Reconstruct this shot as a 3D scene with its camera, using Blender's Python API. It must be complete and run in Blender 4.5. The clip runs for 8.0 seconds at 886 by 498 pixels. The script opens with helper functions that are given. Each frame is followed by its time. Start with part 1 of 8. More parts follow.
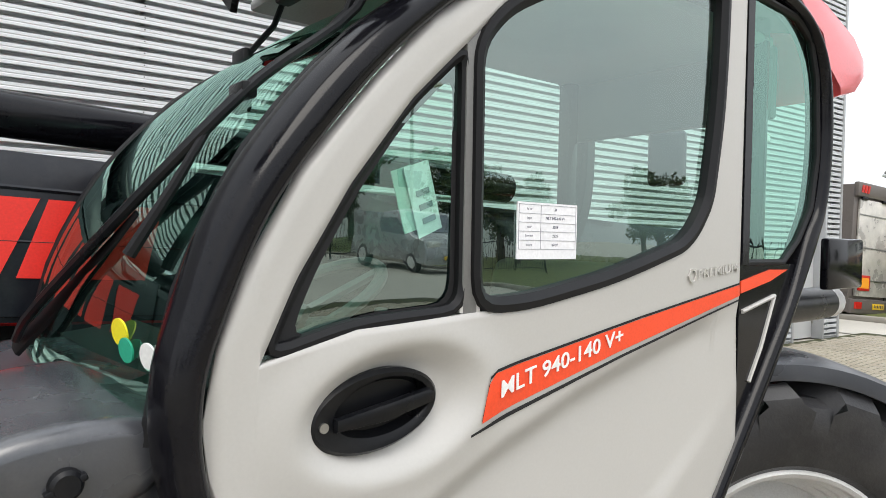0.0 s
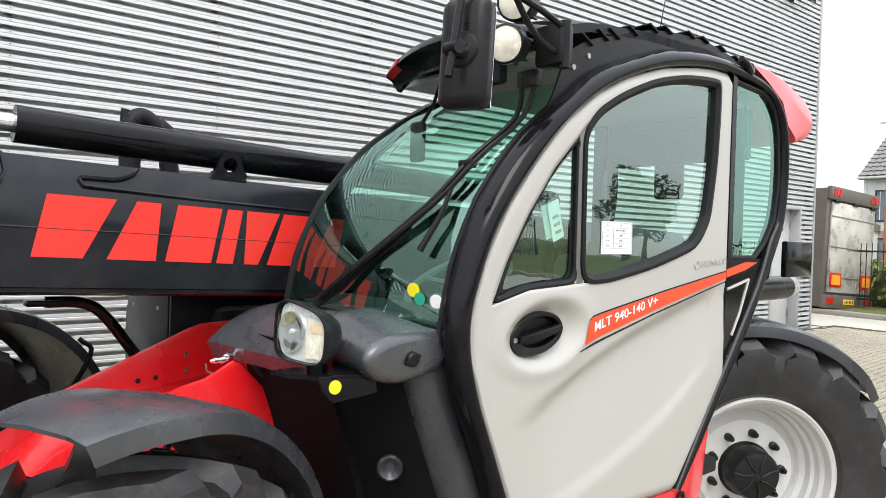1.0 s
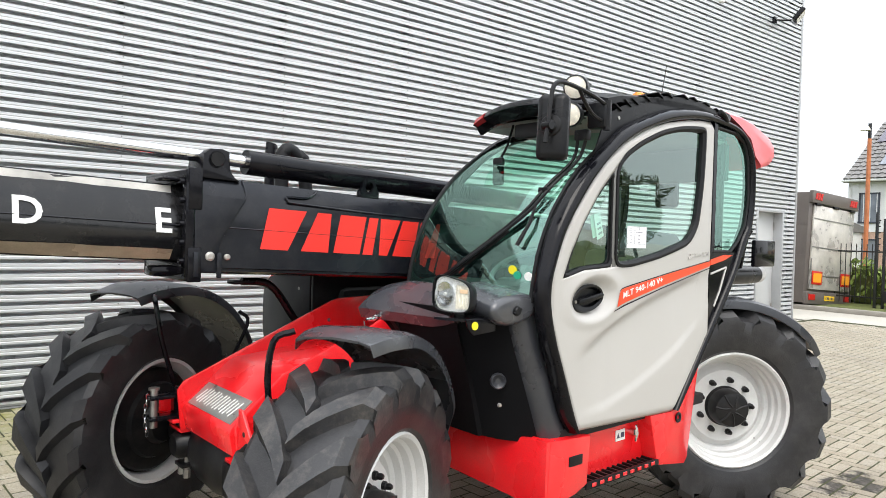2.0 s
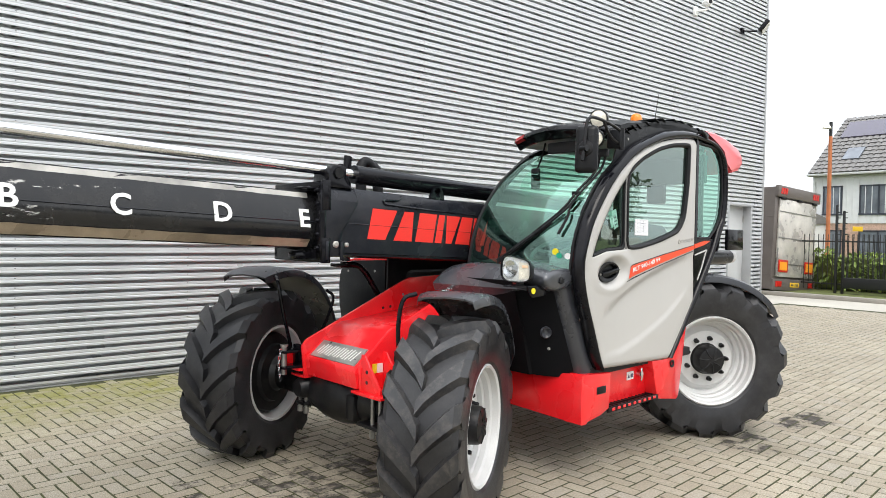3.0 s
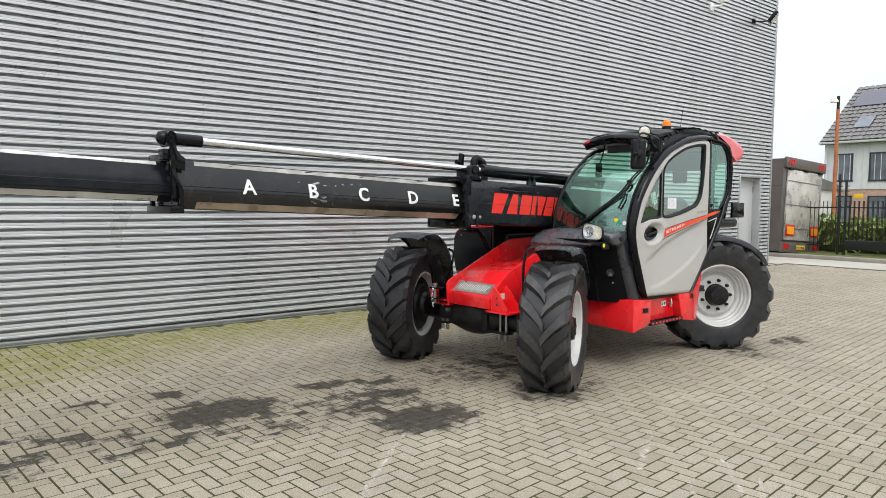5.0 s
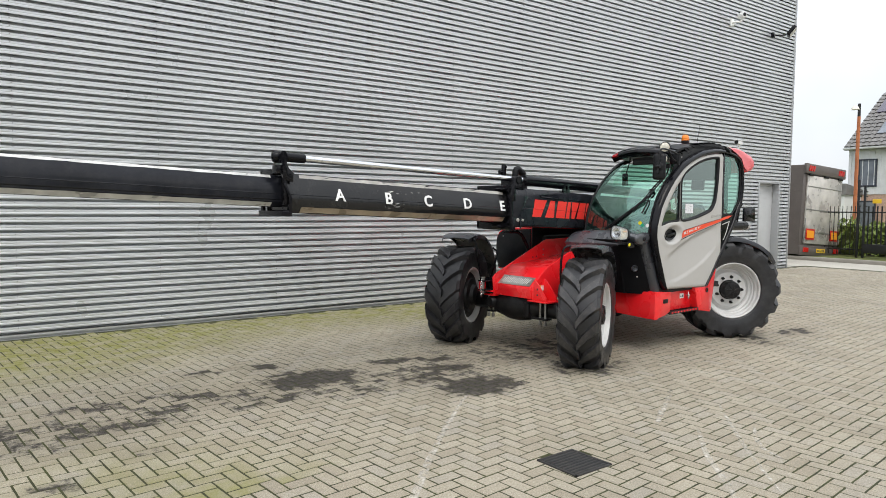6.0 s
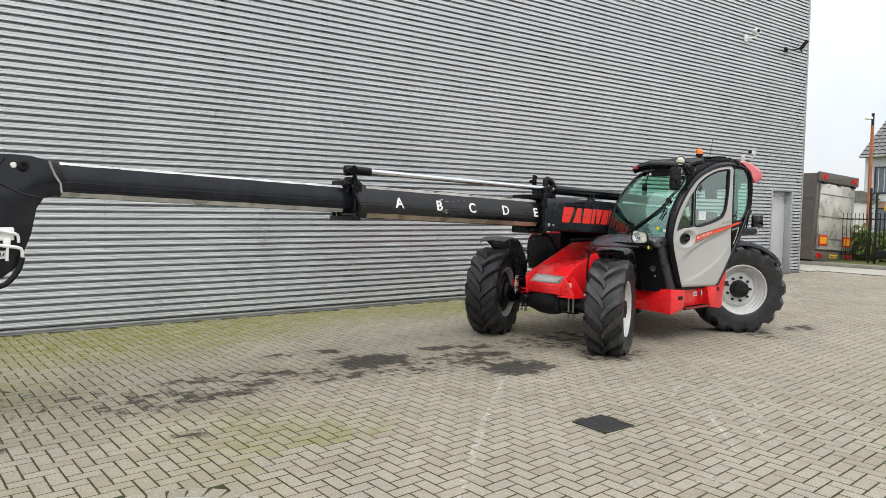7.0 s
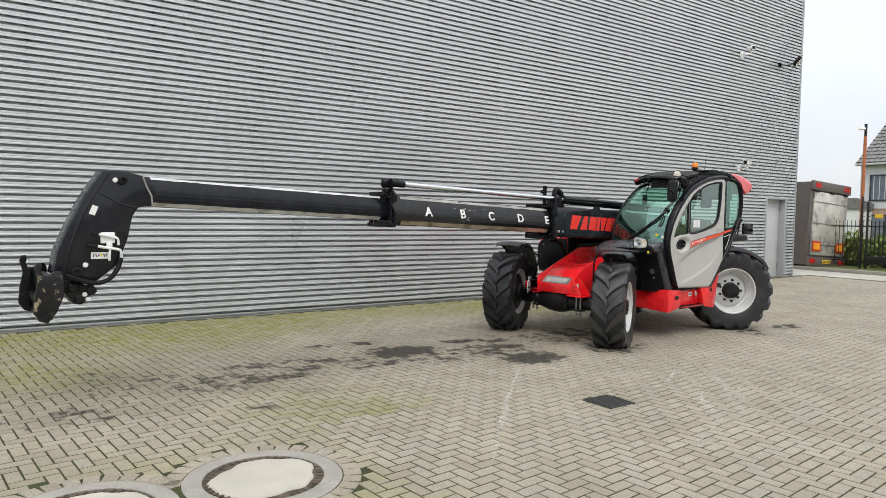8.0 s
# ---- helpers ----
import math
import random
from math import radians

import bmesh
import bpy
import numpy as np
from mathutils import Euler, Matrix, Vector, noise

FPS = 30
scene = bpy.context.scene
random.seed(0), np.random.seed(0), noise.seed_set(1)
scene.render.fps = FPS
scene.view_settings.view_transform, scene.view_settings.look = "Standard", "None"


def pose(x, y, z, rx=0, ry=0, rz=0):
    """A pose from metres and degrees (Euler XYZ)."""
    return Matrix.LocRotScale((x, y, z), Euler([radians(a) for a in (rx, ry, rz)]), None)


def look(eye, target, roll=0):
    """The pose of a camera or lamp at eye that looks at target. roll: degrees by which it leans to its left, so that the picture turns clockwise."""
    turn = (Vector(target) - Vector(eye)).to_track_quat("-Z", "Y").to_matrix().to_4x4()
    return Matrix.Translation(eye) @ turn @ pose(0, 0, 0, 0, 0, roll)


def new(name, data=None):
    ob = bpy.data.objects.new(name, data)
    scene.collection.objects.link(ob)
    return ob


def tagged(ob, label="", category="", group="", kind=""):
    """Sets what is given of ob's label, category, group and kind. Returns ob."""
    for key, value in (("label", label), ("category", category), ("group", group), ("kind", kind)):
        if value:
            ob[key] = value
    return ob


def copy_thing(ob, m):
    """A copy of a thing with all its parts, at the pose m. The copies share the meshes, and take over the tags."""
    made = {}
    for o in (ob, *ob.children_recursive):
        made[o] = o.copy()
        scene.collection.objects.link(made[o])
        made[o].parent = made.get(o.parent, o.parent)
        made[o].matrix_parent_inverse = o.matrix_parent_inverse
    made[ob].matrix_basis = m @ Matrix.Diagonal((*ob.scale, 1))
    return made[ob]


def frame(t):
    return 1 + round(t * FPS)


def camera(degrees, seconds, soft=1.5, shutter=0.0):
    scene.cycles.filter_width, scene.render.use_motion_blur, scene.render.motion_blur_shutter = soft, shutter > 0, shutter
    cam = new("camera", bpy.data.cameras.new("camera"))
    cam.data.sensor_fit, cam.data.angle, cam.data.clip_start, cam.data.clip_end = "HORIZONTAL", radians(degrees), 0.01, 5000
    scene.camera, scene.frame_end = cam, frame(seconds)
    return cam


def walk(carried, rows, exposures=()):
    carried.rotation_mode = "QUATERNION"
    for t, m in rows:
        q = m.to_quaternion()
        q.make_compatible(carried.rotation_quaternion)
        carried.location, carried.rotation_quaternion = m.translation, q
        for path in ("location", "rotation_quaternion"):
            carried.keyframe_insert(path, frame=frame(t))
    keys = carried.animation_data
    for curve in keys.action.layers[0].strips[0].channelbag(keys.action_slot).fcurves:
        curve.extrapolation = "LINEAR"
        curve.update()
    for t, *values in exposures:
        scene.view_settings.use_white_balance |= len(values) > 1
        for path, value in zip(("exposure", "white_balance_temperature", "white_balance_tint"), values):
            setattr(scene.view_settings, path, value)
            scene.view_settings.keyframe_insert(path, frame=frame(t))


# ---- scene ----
# ---------------------------------------------------------------- camera and its way
cam = camera(66.0, 8.0, 0.5)
PATH = [
    (0, (-0.014, -0.409, 1.569), (1.153, 1.215, 1.539), 1.3),
    (0.5, (-0.406, -0.661, 1.581), (0.785, 0.944, 1.537), 1.4),
    (1, (-0.887, -0.905, 1.577), (0.319, 0.691, 1.54), 1.6),
    (1.5, (-1.373, -1.204, 1.558), (-0.151, 0.379, 1.536), 1.6),
    (1.7, (-1.57, -1.346, 1.572), (-0.357, 0.244, 1.535), 1.6),
    (2.8, (-2.771, -1.976, 1.509), (-1.492, -0.438, 1.489), 1.3),
    (3, (-2.973, -2.093, 1.522), (-1.694, -0.556, 1.478), 1.0),
    (3.5, (-3.496, -2.399, 1.526), (-2.211, -0.868, 1.452), 0.6),
    (4, (-3.985, -2.721, 1.543), (-2.71, -1.183, 1.443), 0.3),
    (4.5, (-4.505, -3.001, 1.567), (-3.249, -1.449, 1.444), 0.3),
    (4.7, (-4.699, -3.114, 1.571), (-3.447, -1.559, 1.439), 0.4),
    (5.8, (-5.748, -3.815, 1.604), (-4.534, -2.231, 1.471), 0.3),
    (6, (-5.896, -3.969, 1.593), (-4.702, -2.37, 1.467), 0.5),
    (6.5, (-6.31, -4.261, 1.595), (-5.135, -2.647, 1.475), 0.7),
    (7, (-6.715, -4.575, 1.612), (-5.557, -2.949, 1.498), 0.8),
    (7.5, (-7.107, -4.903, 1.63), (-5.955, -3.271, 1.522), 1.0),
    (8, (-7.475, -5.18, 1.657), (-6.318, -3.552, 1.554), 1.1),
]
EXPOSE = [(0.0, 0.62), (1.0, 0.88), (1.7, 0.94), (3.0, 0.80), (3.5, 0.68), (4.5, 0.48), (6.0, 0.36), (7.0, 0.30), (8.0, 0.26)]
walk(cam, [(t, look(eye, target, roll)) for t, eye, target, roll in PATH], EXPOSE)

# ---------------------------------------------------------------- sky and sun: a bright overcast day
world = bpy.data.worlds.new("overcast_sky")
scene.world = world
world.use_nodes = True
wn, wl = world.node_tree.nodes, world.node_tree.links
wn.clear()
sky = wn.new("ShaderNodeTexSky")
sky.sky_type, sky.sun_disc = "NISHITA", False
sky.sun_elevation, sky.sun_rotation = radians(52), radians(215)
sky.air_density, sky.dust_density = 1.0, 3.0
w_tc = wn.new("ShaderNodeTexCoord")
w_noise = wn.new("ShaderNodeTexNoise")
w_noise.inputs["Scale"].default_value, w_noise.inputs["Detail"].default_value = 2.2, 5
w_ramp = wn.new("ShaderNodeValToRGB")
w_ramp.color_ramp.elements[0].position, w_ramp.color_ramp.elements[0].color = 0.30, (7.2, 7.9, 8.8, 1)
w_ramp.color_ramp.elements[1].position, w_ramp.color_ramp.elements[1].color = 0.62, (9.6, 9.7, 9.8, 1)
w_mix = wn.new("ShaderNodeMix")
w_mix.data_type = "RGBA"
w_mix.inputs[0].default_value = 0.85
w_bg = wn.new("ShaderNodeBackground")
w_bg.inputs["Strength"].default_value = 0.105
w_out = wn.new("ShaderNodeOutputWorld")
# an overcast sky is brighter overhead than low down
w_xyz, w_up, w_gain = wn.new("ShaderNodeSeparateXYZ"), wn.new("ShaderNodeClamp"), wn.new("ShaderNodeMath")
w_gain.operation = "MULTIPLY_ADD"
w_gain.inputs[1].default_value, w_gain.inputs[2].default_value = 0.085, 0.086
wl.new(w_tc.outputs["Generated"], w_xyz.inputs[0])
wl.new(w_xyz.outputs["Z"], w_up.inputs["Value"])
wl.new(w_up.outputs["Result"], w_gain.inputs[0])
wl.new(w_gain.outputs[0], w_bg.inputs["Strength"])
wl.new(w_tc.outputs["Generated"], w_noise.inputs["Vector"])
wl.new(w_noise.outputs["Fac"], w_ramp.inputs["Fac"])
wl.new(sky.outputs["Color"], w_mix.inputs[6])
wl.new(w_ramp.outputs["Color"], w_mix.inputs[7])
wl.new(w_mix.outputs[2], w_bg.inputs["Color"])
wl.new(w_bg.outputs["Background"], w_out.inputs["Surface"])

sun = new("sun", bpy.data.lights.new("sun", "SUN"))
sun.data.energy, sun.data.angle, sun.data.color = 0.8, radians(30), (1.0, 0.96, 0.9)
sun.matrix_world = look((0, 0, 20), (7, 12, 0))

# ---------------------------------------------------------------- materials
def surf(name, base, rough=0.5, metal=0.0, var=0.10, scale=3.0, grain=0.06, gscale=180.0, bump=0.0, bscale=90.0, coat=0.0, spec=0.5, dust=0.0, rvar=0.08, dcol=(0.36, 0.33, 0.28), dlo=0.45, dhi=0.75, dscale=9.0):
    """A painted, moulded or rolled surface: base colour with large and fine variation, uneven gloss, relief and thin dust."""
    m = bpy.data.materials.new(name)
    m.use_nodes = True
    n, l = m.node_tree.nodes, m.node_tree.links
    b = n["Principled BSDF"]
    g = n.new("ShaderNodeNewGeometry")
    big = n.new("ShaderNodeTexNoise")
    big.inputs["Scale"].default_value, big.inputs["Detail"].default_value = scale, 6
    fine = n.new("ShaderNodeTexNoise")
    fine.inputs["Scale"].default_value, fine.inputs["Detail"].default_value = gscale, 3
    for t in (big, fine):
        l.new(g.outputs["Position"], t.inputs["Vector"])
    a = n.new("ShaderNodeMapRange")
    a.inputs["From Min"].default_value, a.inputs["From Max"].default_value = 0.3, 0.7
    a.inputs["To Min"].default_value, a.inputs["To Max"].default_value = 1 - var, 1 + var
    l.new(big.outputs["Fac"], a.inputs["Value"])
    c = n.new("ShaderNodeMapRange")
    c.inputs["From Min"].default_value, c.inputs["From Max"].default_value = 0.3, 0.7
    c.inputs["To Min"].default_value, c.inputs["To Max"].default_value = 1 - grain, 1 + grain
    l.new(fine.outputs["Fac"], c.inputs["Value"])
    k = n.new("ShaderNodeMath")
    k.operation = "MULTIPLY"
    l.new(a.outputs["Result"], k.inputs[0])
    l.new(c.outputs["Result"], k.inputs[1])
    col = n.new("ShaderNodeVectorMath")
    col.operation = "SCALE"
    col.inputs[0].default_value = base
    l.new(k.outputs[0], col.inputs["Scale"])
    out = col.outputs[0]
    if dust:
        d = n.new("ShaderNodeTexNoise")
        d.inputs["Scale"].default_value, d.inputs["Detail"].default_value, d.inputs["Roughness"].default_value = dscale, 8, 0.7
        l.new(g.outputs["Position"], d.inputs["Vector"])
        dr = n.new("ShaderNodeMapRange")
        dr.inputs["From Min"].default_value, dr.inputs["From Max"].default_value = dlo, dhi
        dr.inputs["To Min"].default_value, dr.inputs["To Max"].default_value = 0.0, dust
        l.new(d.outputs["Fac"], dr.inputs["Value"])
        mx = n.new("ShaderNodeMix")
        mx.data_type = "RGBA"
        l.new(dr.outputs["Result"], mx.inputs[0])
        l.new(out, mx.inputs[6])
        mx.inputs[7].default_value = (*dcol, 1)
        out = mx.outputs[2]
    l.new(out, b.inputs["Base Color"])
    r = n.new("ShaderNodeMapRange")
    r.inputs["From Min"].default_value, r.inputs["From Max"].default_value = 0.3, 0.7
    r.inputs["To Min"].default_value, r.inputs["To Max"].default_value = max(0.02, rough - rvar), min(1, rough + rvar)
    l.new(big.outputs["Fac"], r.inputs["Value"])
    l.new(r.outputs["Result"], b.inputs["Roughness"])
    b.inputs["Metallic"].default_value = metal
    b.inputs["Specular IOR Level"].default_value = spec
    b.inputs["Coat Weight"].default_value = coat
    b.inputs["Coat Roughness"].default_value = 0.06
    if bump:
        bt = n.new("ShaderNodeTexNoise")
        bt.inputs["Scale"].default_value, bt.inputs["Detail"].default_value = bscale, 4
        l.new(g.outputs["Position"], bt.inputs["Vector"])
        bn = n.new("ShaderNodeBump")
        bn.inputs["Strength"].default_value, bn.inputs["Distance"].default_value = bump, 0.004
        l.new(bt.outputs["Fac"], bn.inputs["Height"])
        l.new(bn.outputs["Normal"], b.inputs["Normal"])
    return m


def glass(name, tint, mirror=0.07, gloss=(0.86, 1.0, 0.95), wave=3.5):
    """A tinted pane: partly see-through, mirroring by Fresnel."""
    m = bpy.data.materials.new(name)
    m.use_nodes = True
    n, l = m.node_tree.nodes, m.node_tree.links
    n.clear()
    o = n.new("ShaderNodeOutputMaterial")
    t = n.new("ShaderNodeBsdfTransparent")
    t.inputs["Color"].default_value = (*tint, 1)
    gl = n.new("ShaderNodeBsdfGlossy")
    gl.inputs["Roughness"].default_value = 0.004
    gl.inputs["Color"].default_value = (*gloss, 1)
    f = n.new("ShaderNodeLayerWeight")
    f.inputs["Blend"].default_value = 0.5
    p5 = n.new("ShaderNodeMath")
    p5.operation = "POWER"
    p5.inputs[1].default_value = 4.5
    k = n.new("ShaderNodeMath")
    k.operation, k.use_clamp = "MULTIPLY_ADD", True
    k.inputs[1].default_value, k.inputs[2].default_value = 0.9, mirror
    x = n.new("ShaderNodeMixShader")
    w = n.new("ShaderNodeTexNoise")
    w.inputs["Scale"].default_value = wave
    g = n.new("ShaderNodeNewGeometry")
    l.new(g.outputs["Position"], w.inputs["Vector"])
    bn = n.new("ShaderNodeBump")
    bn.inputs["Strength"].default_value, bn.inputs["Distance"].default_value = 0.16, 0.010
    l.new(w.outputs["Fac"], bn.inputs["Height"])
    l.new(bn.outputs["Normal"], gl.inputs["Normal"])
    l.new(f.outputs["Facing"], p5.inputs[0])
    l.new(p5.outputs[0], k.inputs[0])
    l.new(k.outputs[0], x.inputs[0])
    l.new(t.outputs[0], x.inputs[1])
    l.new(gl.outputs[0], x.inputs[2])
    l.new(x.outputs[0], o.inputs["Surface"])
    return m


M_PAINT_BLACK = surf("black_gloss_paint", (0.005, 0.005, 0.007), 0.13, spec=0.22, var=0.2, bump=0.02, bscale=40, dust=0.015)
M_STAGE = surf("black_stage_paint", (0.009, 0.0095, 0.011), 0.20, spec=0.5, var=0.3, scale=4, bump=0.03, bscale=18, dust=0.04)
M_BOOM_BLACK = surf("black_boom_paint", (0.010, 0.011, 0.015), 0.20, spec=0.32, var=0.25, bump=0.05, bscale=18, dust=0.03)
M_PLASTIC = surf("black_moulded_plastic", (0.006, 0.0065, 0.008), 0.33, spec=0.22, var=0.2, bump=0.08, bscale=400, dust=0.03)
M_RUBBER = surf("tyre_rubber", (0.020, 0.020, 0.022), 0.40, spec=0.45, var=0.3, scale=5, bump=0.25, bscale=120, dust=0.22, dcol=(0.11, 0.105, 0.10))
M_TREAD = surf("dusty_tread_rubber", (0.028, 0.028, 0.030), 0.36, spec=0.5, var=0.35, scale=5, bump=0.2, bscale=120, dust=0.34, dcol=(0.20, 0.175, 0.15), dlo=0.46, dscale=22)
M_GUARD = surf("faded_black_plastic", (0.045, 0.048, 0.056), 0.26, spec=0.9, var=0.2, scale=6, bump=0.05, bscale=300, dust=0.06)
M_COVER = surf("dark_moulded_cover", (0.028, 0.030, 0.036), 0.30, spec=0.6, var=0.2, scale=5, bump=0.04, bscale=300, dust=0.03)
M_INNER = surf("matt_black_inner_panel", (0.008, 0.008, 0.009), 0.75, spec=0.06, var=0.2, bump=0.06, bscale=300)
M_SEAL = surf("rubber_seal", (0.007, 0.007, 0.008), 0.5, spec=0.25)
M_RED = surf("red_machine_paint", (0.86, 0.012, 0.018), 0.28, coat=0.5, var=0.08, bump=0.02, bscale=30, dust=0.05)
M_RED_DECAL = surf("red_vinyl_letters", (0.85, 0.035, 0.025), 0.38, var=0.05)
M_ORANGE = surf("orange_red_decal", (0.82, 0.07, 0.018), 0.35, var=0.04)
M_SILVER = surf("silver_grey_paint", (0.465, 0.452, 0.428), 0.36, coat=0.12, var=0.012, grain=0.015, scale=1.2, rvar=0.02)
M_RIM = surf("light_grey_rim_paint", (0.62, 0.62, 0.61), 0.36, var=0.06, dust=0.16)
M_WHITE = surf("white_decal", (0.82, 0.82, 0.80), 0.4, var=0.04)
M_PAPER = surf("white_paper", (0.80, 0.80, 0.82), 0.7, var=0.02)
M_CHROME = surf("polished_steel", (0.75, 0.76, 0.78), 0.12, metal=1.0, var=0.05)
M_STEEL = surf("worn_steel", (0.36, 0.35, 0.33), 0.42, metal=0.9, var=0.25, scale=12)
M_WEAR = surf("rubbed_bare_strip", (0.40, 0.385, 0.355), 0.35, metal=0.3, var=0.35, scale=6)
M_BRIGHT = surf("bright_rubbed_edge", (0.60, 0.595, 0.57), 0.33, metal=0.3, var=0.25, scale=8)
M_GREASE = surf("greasy_strip", (0.38, 0.31, 0.225), 0.3, metal=0.2, var=0.35, scale=5)
M_DARK = surf("dark_interior", (0.006, 0.006, 0.007), 0.7, var=0.2)
M_GLASS = glass("green_tinted_glass", (0.50, 0.90, 0.74), 0.20, (0.66, 1.0, 0.87), 5.0)
M_GLASS_CLEAR = glass("clear_side_glass", (0.62, 0.92, 0.80), 0.21)
M_GLASS_FAR = glass("far_side_glass", (0.74, 0.93, 0.84), 0.05)
M_HUB = surf("black_hub_casting", (0.006, 0.006, 0.007), 0.40, spec=0.28, bump=0.1, bscale=60, dust=0.05)
# red of the roof end, made pinker to carry the sky's reflection
M_TAIL = surf("sky_paled_red_plastic", (0.82, 0.15, 0.17), 0.3, coat=0.4, var=0.06)
M_LENS = surf("headlamp_reflector", (0.88, 0.87, 0.83), 0.14, metal=0.4, var=0.2, scale=40)
M_AMBER = surf("amber_plastic", (0.9, 0.24, 0.02), 0.25, var=0.05)
M_CREAM = surf("lamp_lens", (0.84, 0.80, 0.69), 0.22, metal=0.1, var=0.15, scale=40)
M_YELLOW = surf("yellow_sticker", (0.85, 0.72, 0.02), 0.5, var=0.03)
M_GREEN = surf("green_sticker", (0.02, 0.36, 0.22), 0.5, var=0.03)
M_BARE = surf("worn_black_plate", (0.007, 0.007, 0.009), 0.35, metal=0.1, var=0.35, scale=18, dust=0.95, dcol=(0.40, 0.32, 0.21), dlo=0.555, dhi=0.62, dscale=12.0)
M_GREYMETAL = surf("perforated_grey_plate", (0.42, 0.42, 0.40), 0.35, metal=0.7, var=0.12, scale=14)
M_INTERIOR = surf("grey_cab_trim", (0.10, 0.105, 0.11), 0.65, var=0.15)
M_SEAT = surf("dark_seat_cloth", (0.05, 0.052, 0.058), 0.85, var=0.2, bump=0.3, bscale=300)
M_INK = surf("ink", (0.05, 0.05, 0.09), 0.6)

# ---------------------------------------------------------------- mesh tools
def mesh_of(name, verts, faces, mats, smooth=False, angle=40):
    me = bpy.data.meshes.new(name)
    me.from_pydata([tuple(v) for v in verts], [], faces)
    for m in (mats if isinstance(mats, (list, tuple)) else [mats]):
        me.materials.append(m)
    me.update()
    if smooth:
        me.shade_smooth()
        me.set_sharp_from_angle(angle=radians(angle))
    return me


def done(bm, name, mats, smooth=True, angle=35):
    bmesh.ops.recalc_face_normals(bm, faces=bm.faces)
    me = bpy.data.meshes.new(name)
    bm.to_mesh(me)
    bm.free()
    for m in (mats if isinstance(mats, (list, tuple)) else [mats]):
        me.materials.append(m)
    if smooth:
        me.shade_smooth()
        me.set_sharp_from_angle(angle=radians(angle))
    return me


SHIFT = {}


def part(name, bm, material, parent, label="", m=None, smooth=True, angle=35, data=None):
    """ONE mesh object under a thing or a part; the mesh is in the frame in which the thing was drawn."""
    me = data or (done(bm, name, material, smooth, angle) if isinstance(bm, bmesh.types.BMesh) else mesh_of(name, bm[0], bm[1], material, smooth, angle))
    ob = new(name, me)
    ob.parent = parent
    off = SHIFT.get(parent.name, Vector((0, 0, 0)))
    ob.matrix_local = Matrix.Translation(-off) @ (m or Matrix.Identity(4))
    if label:
        ob["label"] = label
    return ob


def thing(name, m, label, category, group="", drawn=(0, 0, 0)):
    """An Empty at a thing's base. drawn: where that base lies in the frame in which the parts are drawn."""
    ob = new(name)
    ob.empty_display_size = 0.2
    ob.matrix_world = m @ Matrix.Translation(drawn)
    SHIFT[ob.name] = Vector(drawn)
    return tagged(ob, label, category, group)


def box(bm, lo, hi, bevel=0.0, seg=2, m=None):
    lo, hi = Vector(lo), Vector(hi)
    r = bmesh.ops.create_cube(bm, size=1)["verts"]
    for v in r:
        v.co = Vector([(lo[i] + hi[i]) / 2 + v.co[i] * (hi[i] - lo[i]) for i in range(3)])
    if bevel:
        edges = list({e for v in r for e in v.link_edges})
        b = bmesh.ops.bevel(bm, geom=edges, offset=bevel, segments=seg, affect="EDGES", profile=0.5)
        r = list({v for f in b["faces"] for v in f.verts} | {v for v in r if v.is_valid})
    if m:
        bmesh.ops.transform(bm, matrix=m, verts=[v for v in r if v.is_valid])
    return r


def prism(bm, pts, a, b, axis="y", bevel=0.0, seg=2):
    """A flat outline pulled from a to b along an axis. pts: pairs in the two other axes, in xyz order."""
    def at(p, d):
        return {"y": (p[0], d, p[1]), "x": (d, p[0], p[1]), "z": (p[0], p[1], d)}[axis]
    lo = [bm.verts.new(at(p, a)) for p in pts]
    hi = [bm.verts.new(at(p, b)) for p in pts]
    n = len(pts)
    fs = [bm.faces.new(lo[::-1]), bm.faces.new(hi)]
    for i in range(n):
        fs.append(bm.faces.new((lo[i], lo[(i + 1) % n], hi[(i + 1) % n], hi[i])))
    bmesh.ops.recalc_face_normals(bm, faces=fs)
    if bevel:
        edges = [e for f in fs[:2] for e in f.edges]
        bmesh.ops.bevel(bm, geom=edges, offset=bevel, segments=seg, affect="EDGES", profile=0.5)
    return lo + hi


def loft(bm, rings, closed=True, caps=True):
    """Skin over rings of equal length."""
    vs = [[bm.verts.new(p) for p in r] for r in rings]
    n = len(vs[0])
    for a, b in zip(vs, vs[1:]):
        for i in range(n if closed else n - 1):
            j = (i + 1) % n
            bm.faces.new((a[i], a[j], b[j], b[i]))
    if caps and closed:
        bm.faces.new(vs[0][::-1])
        bm.faces.new(vs[-1])
    return vs


def smooth_path(pts, n=6):
    """Catmull-Rom through the points."""
    p = [Vector(q) for q in pts]
    p = [2 * p[0] - p[1]] + p + [2 * p[-1] - p[-2]]
    out = []
    for i in range(1, len(p) - 2):
        for k in range(n):
            t = k / n
            a, b, c, d = p[i - 1:i + 3]
            out.append(0.5 * (2 * b + (c - a) * t + (2 * a - 5 * b + 4 * c - d) * t * t + (3 * b - a - 3 * c + d) * t ** 3))
    return out + [p[-2]]


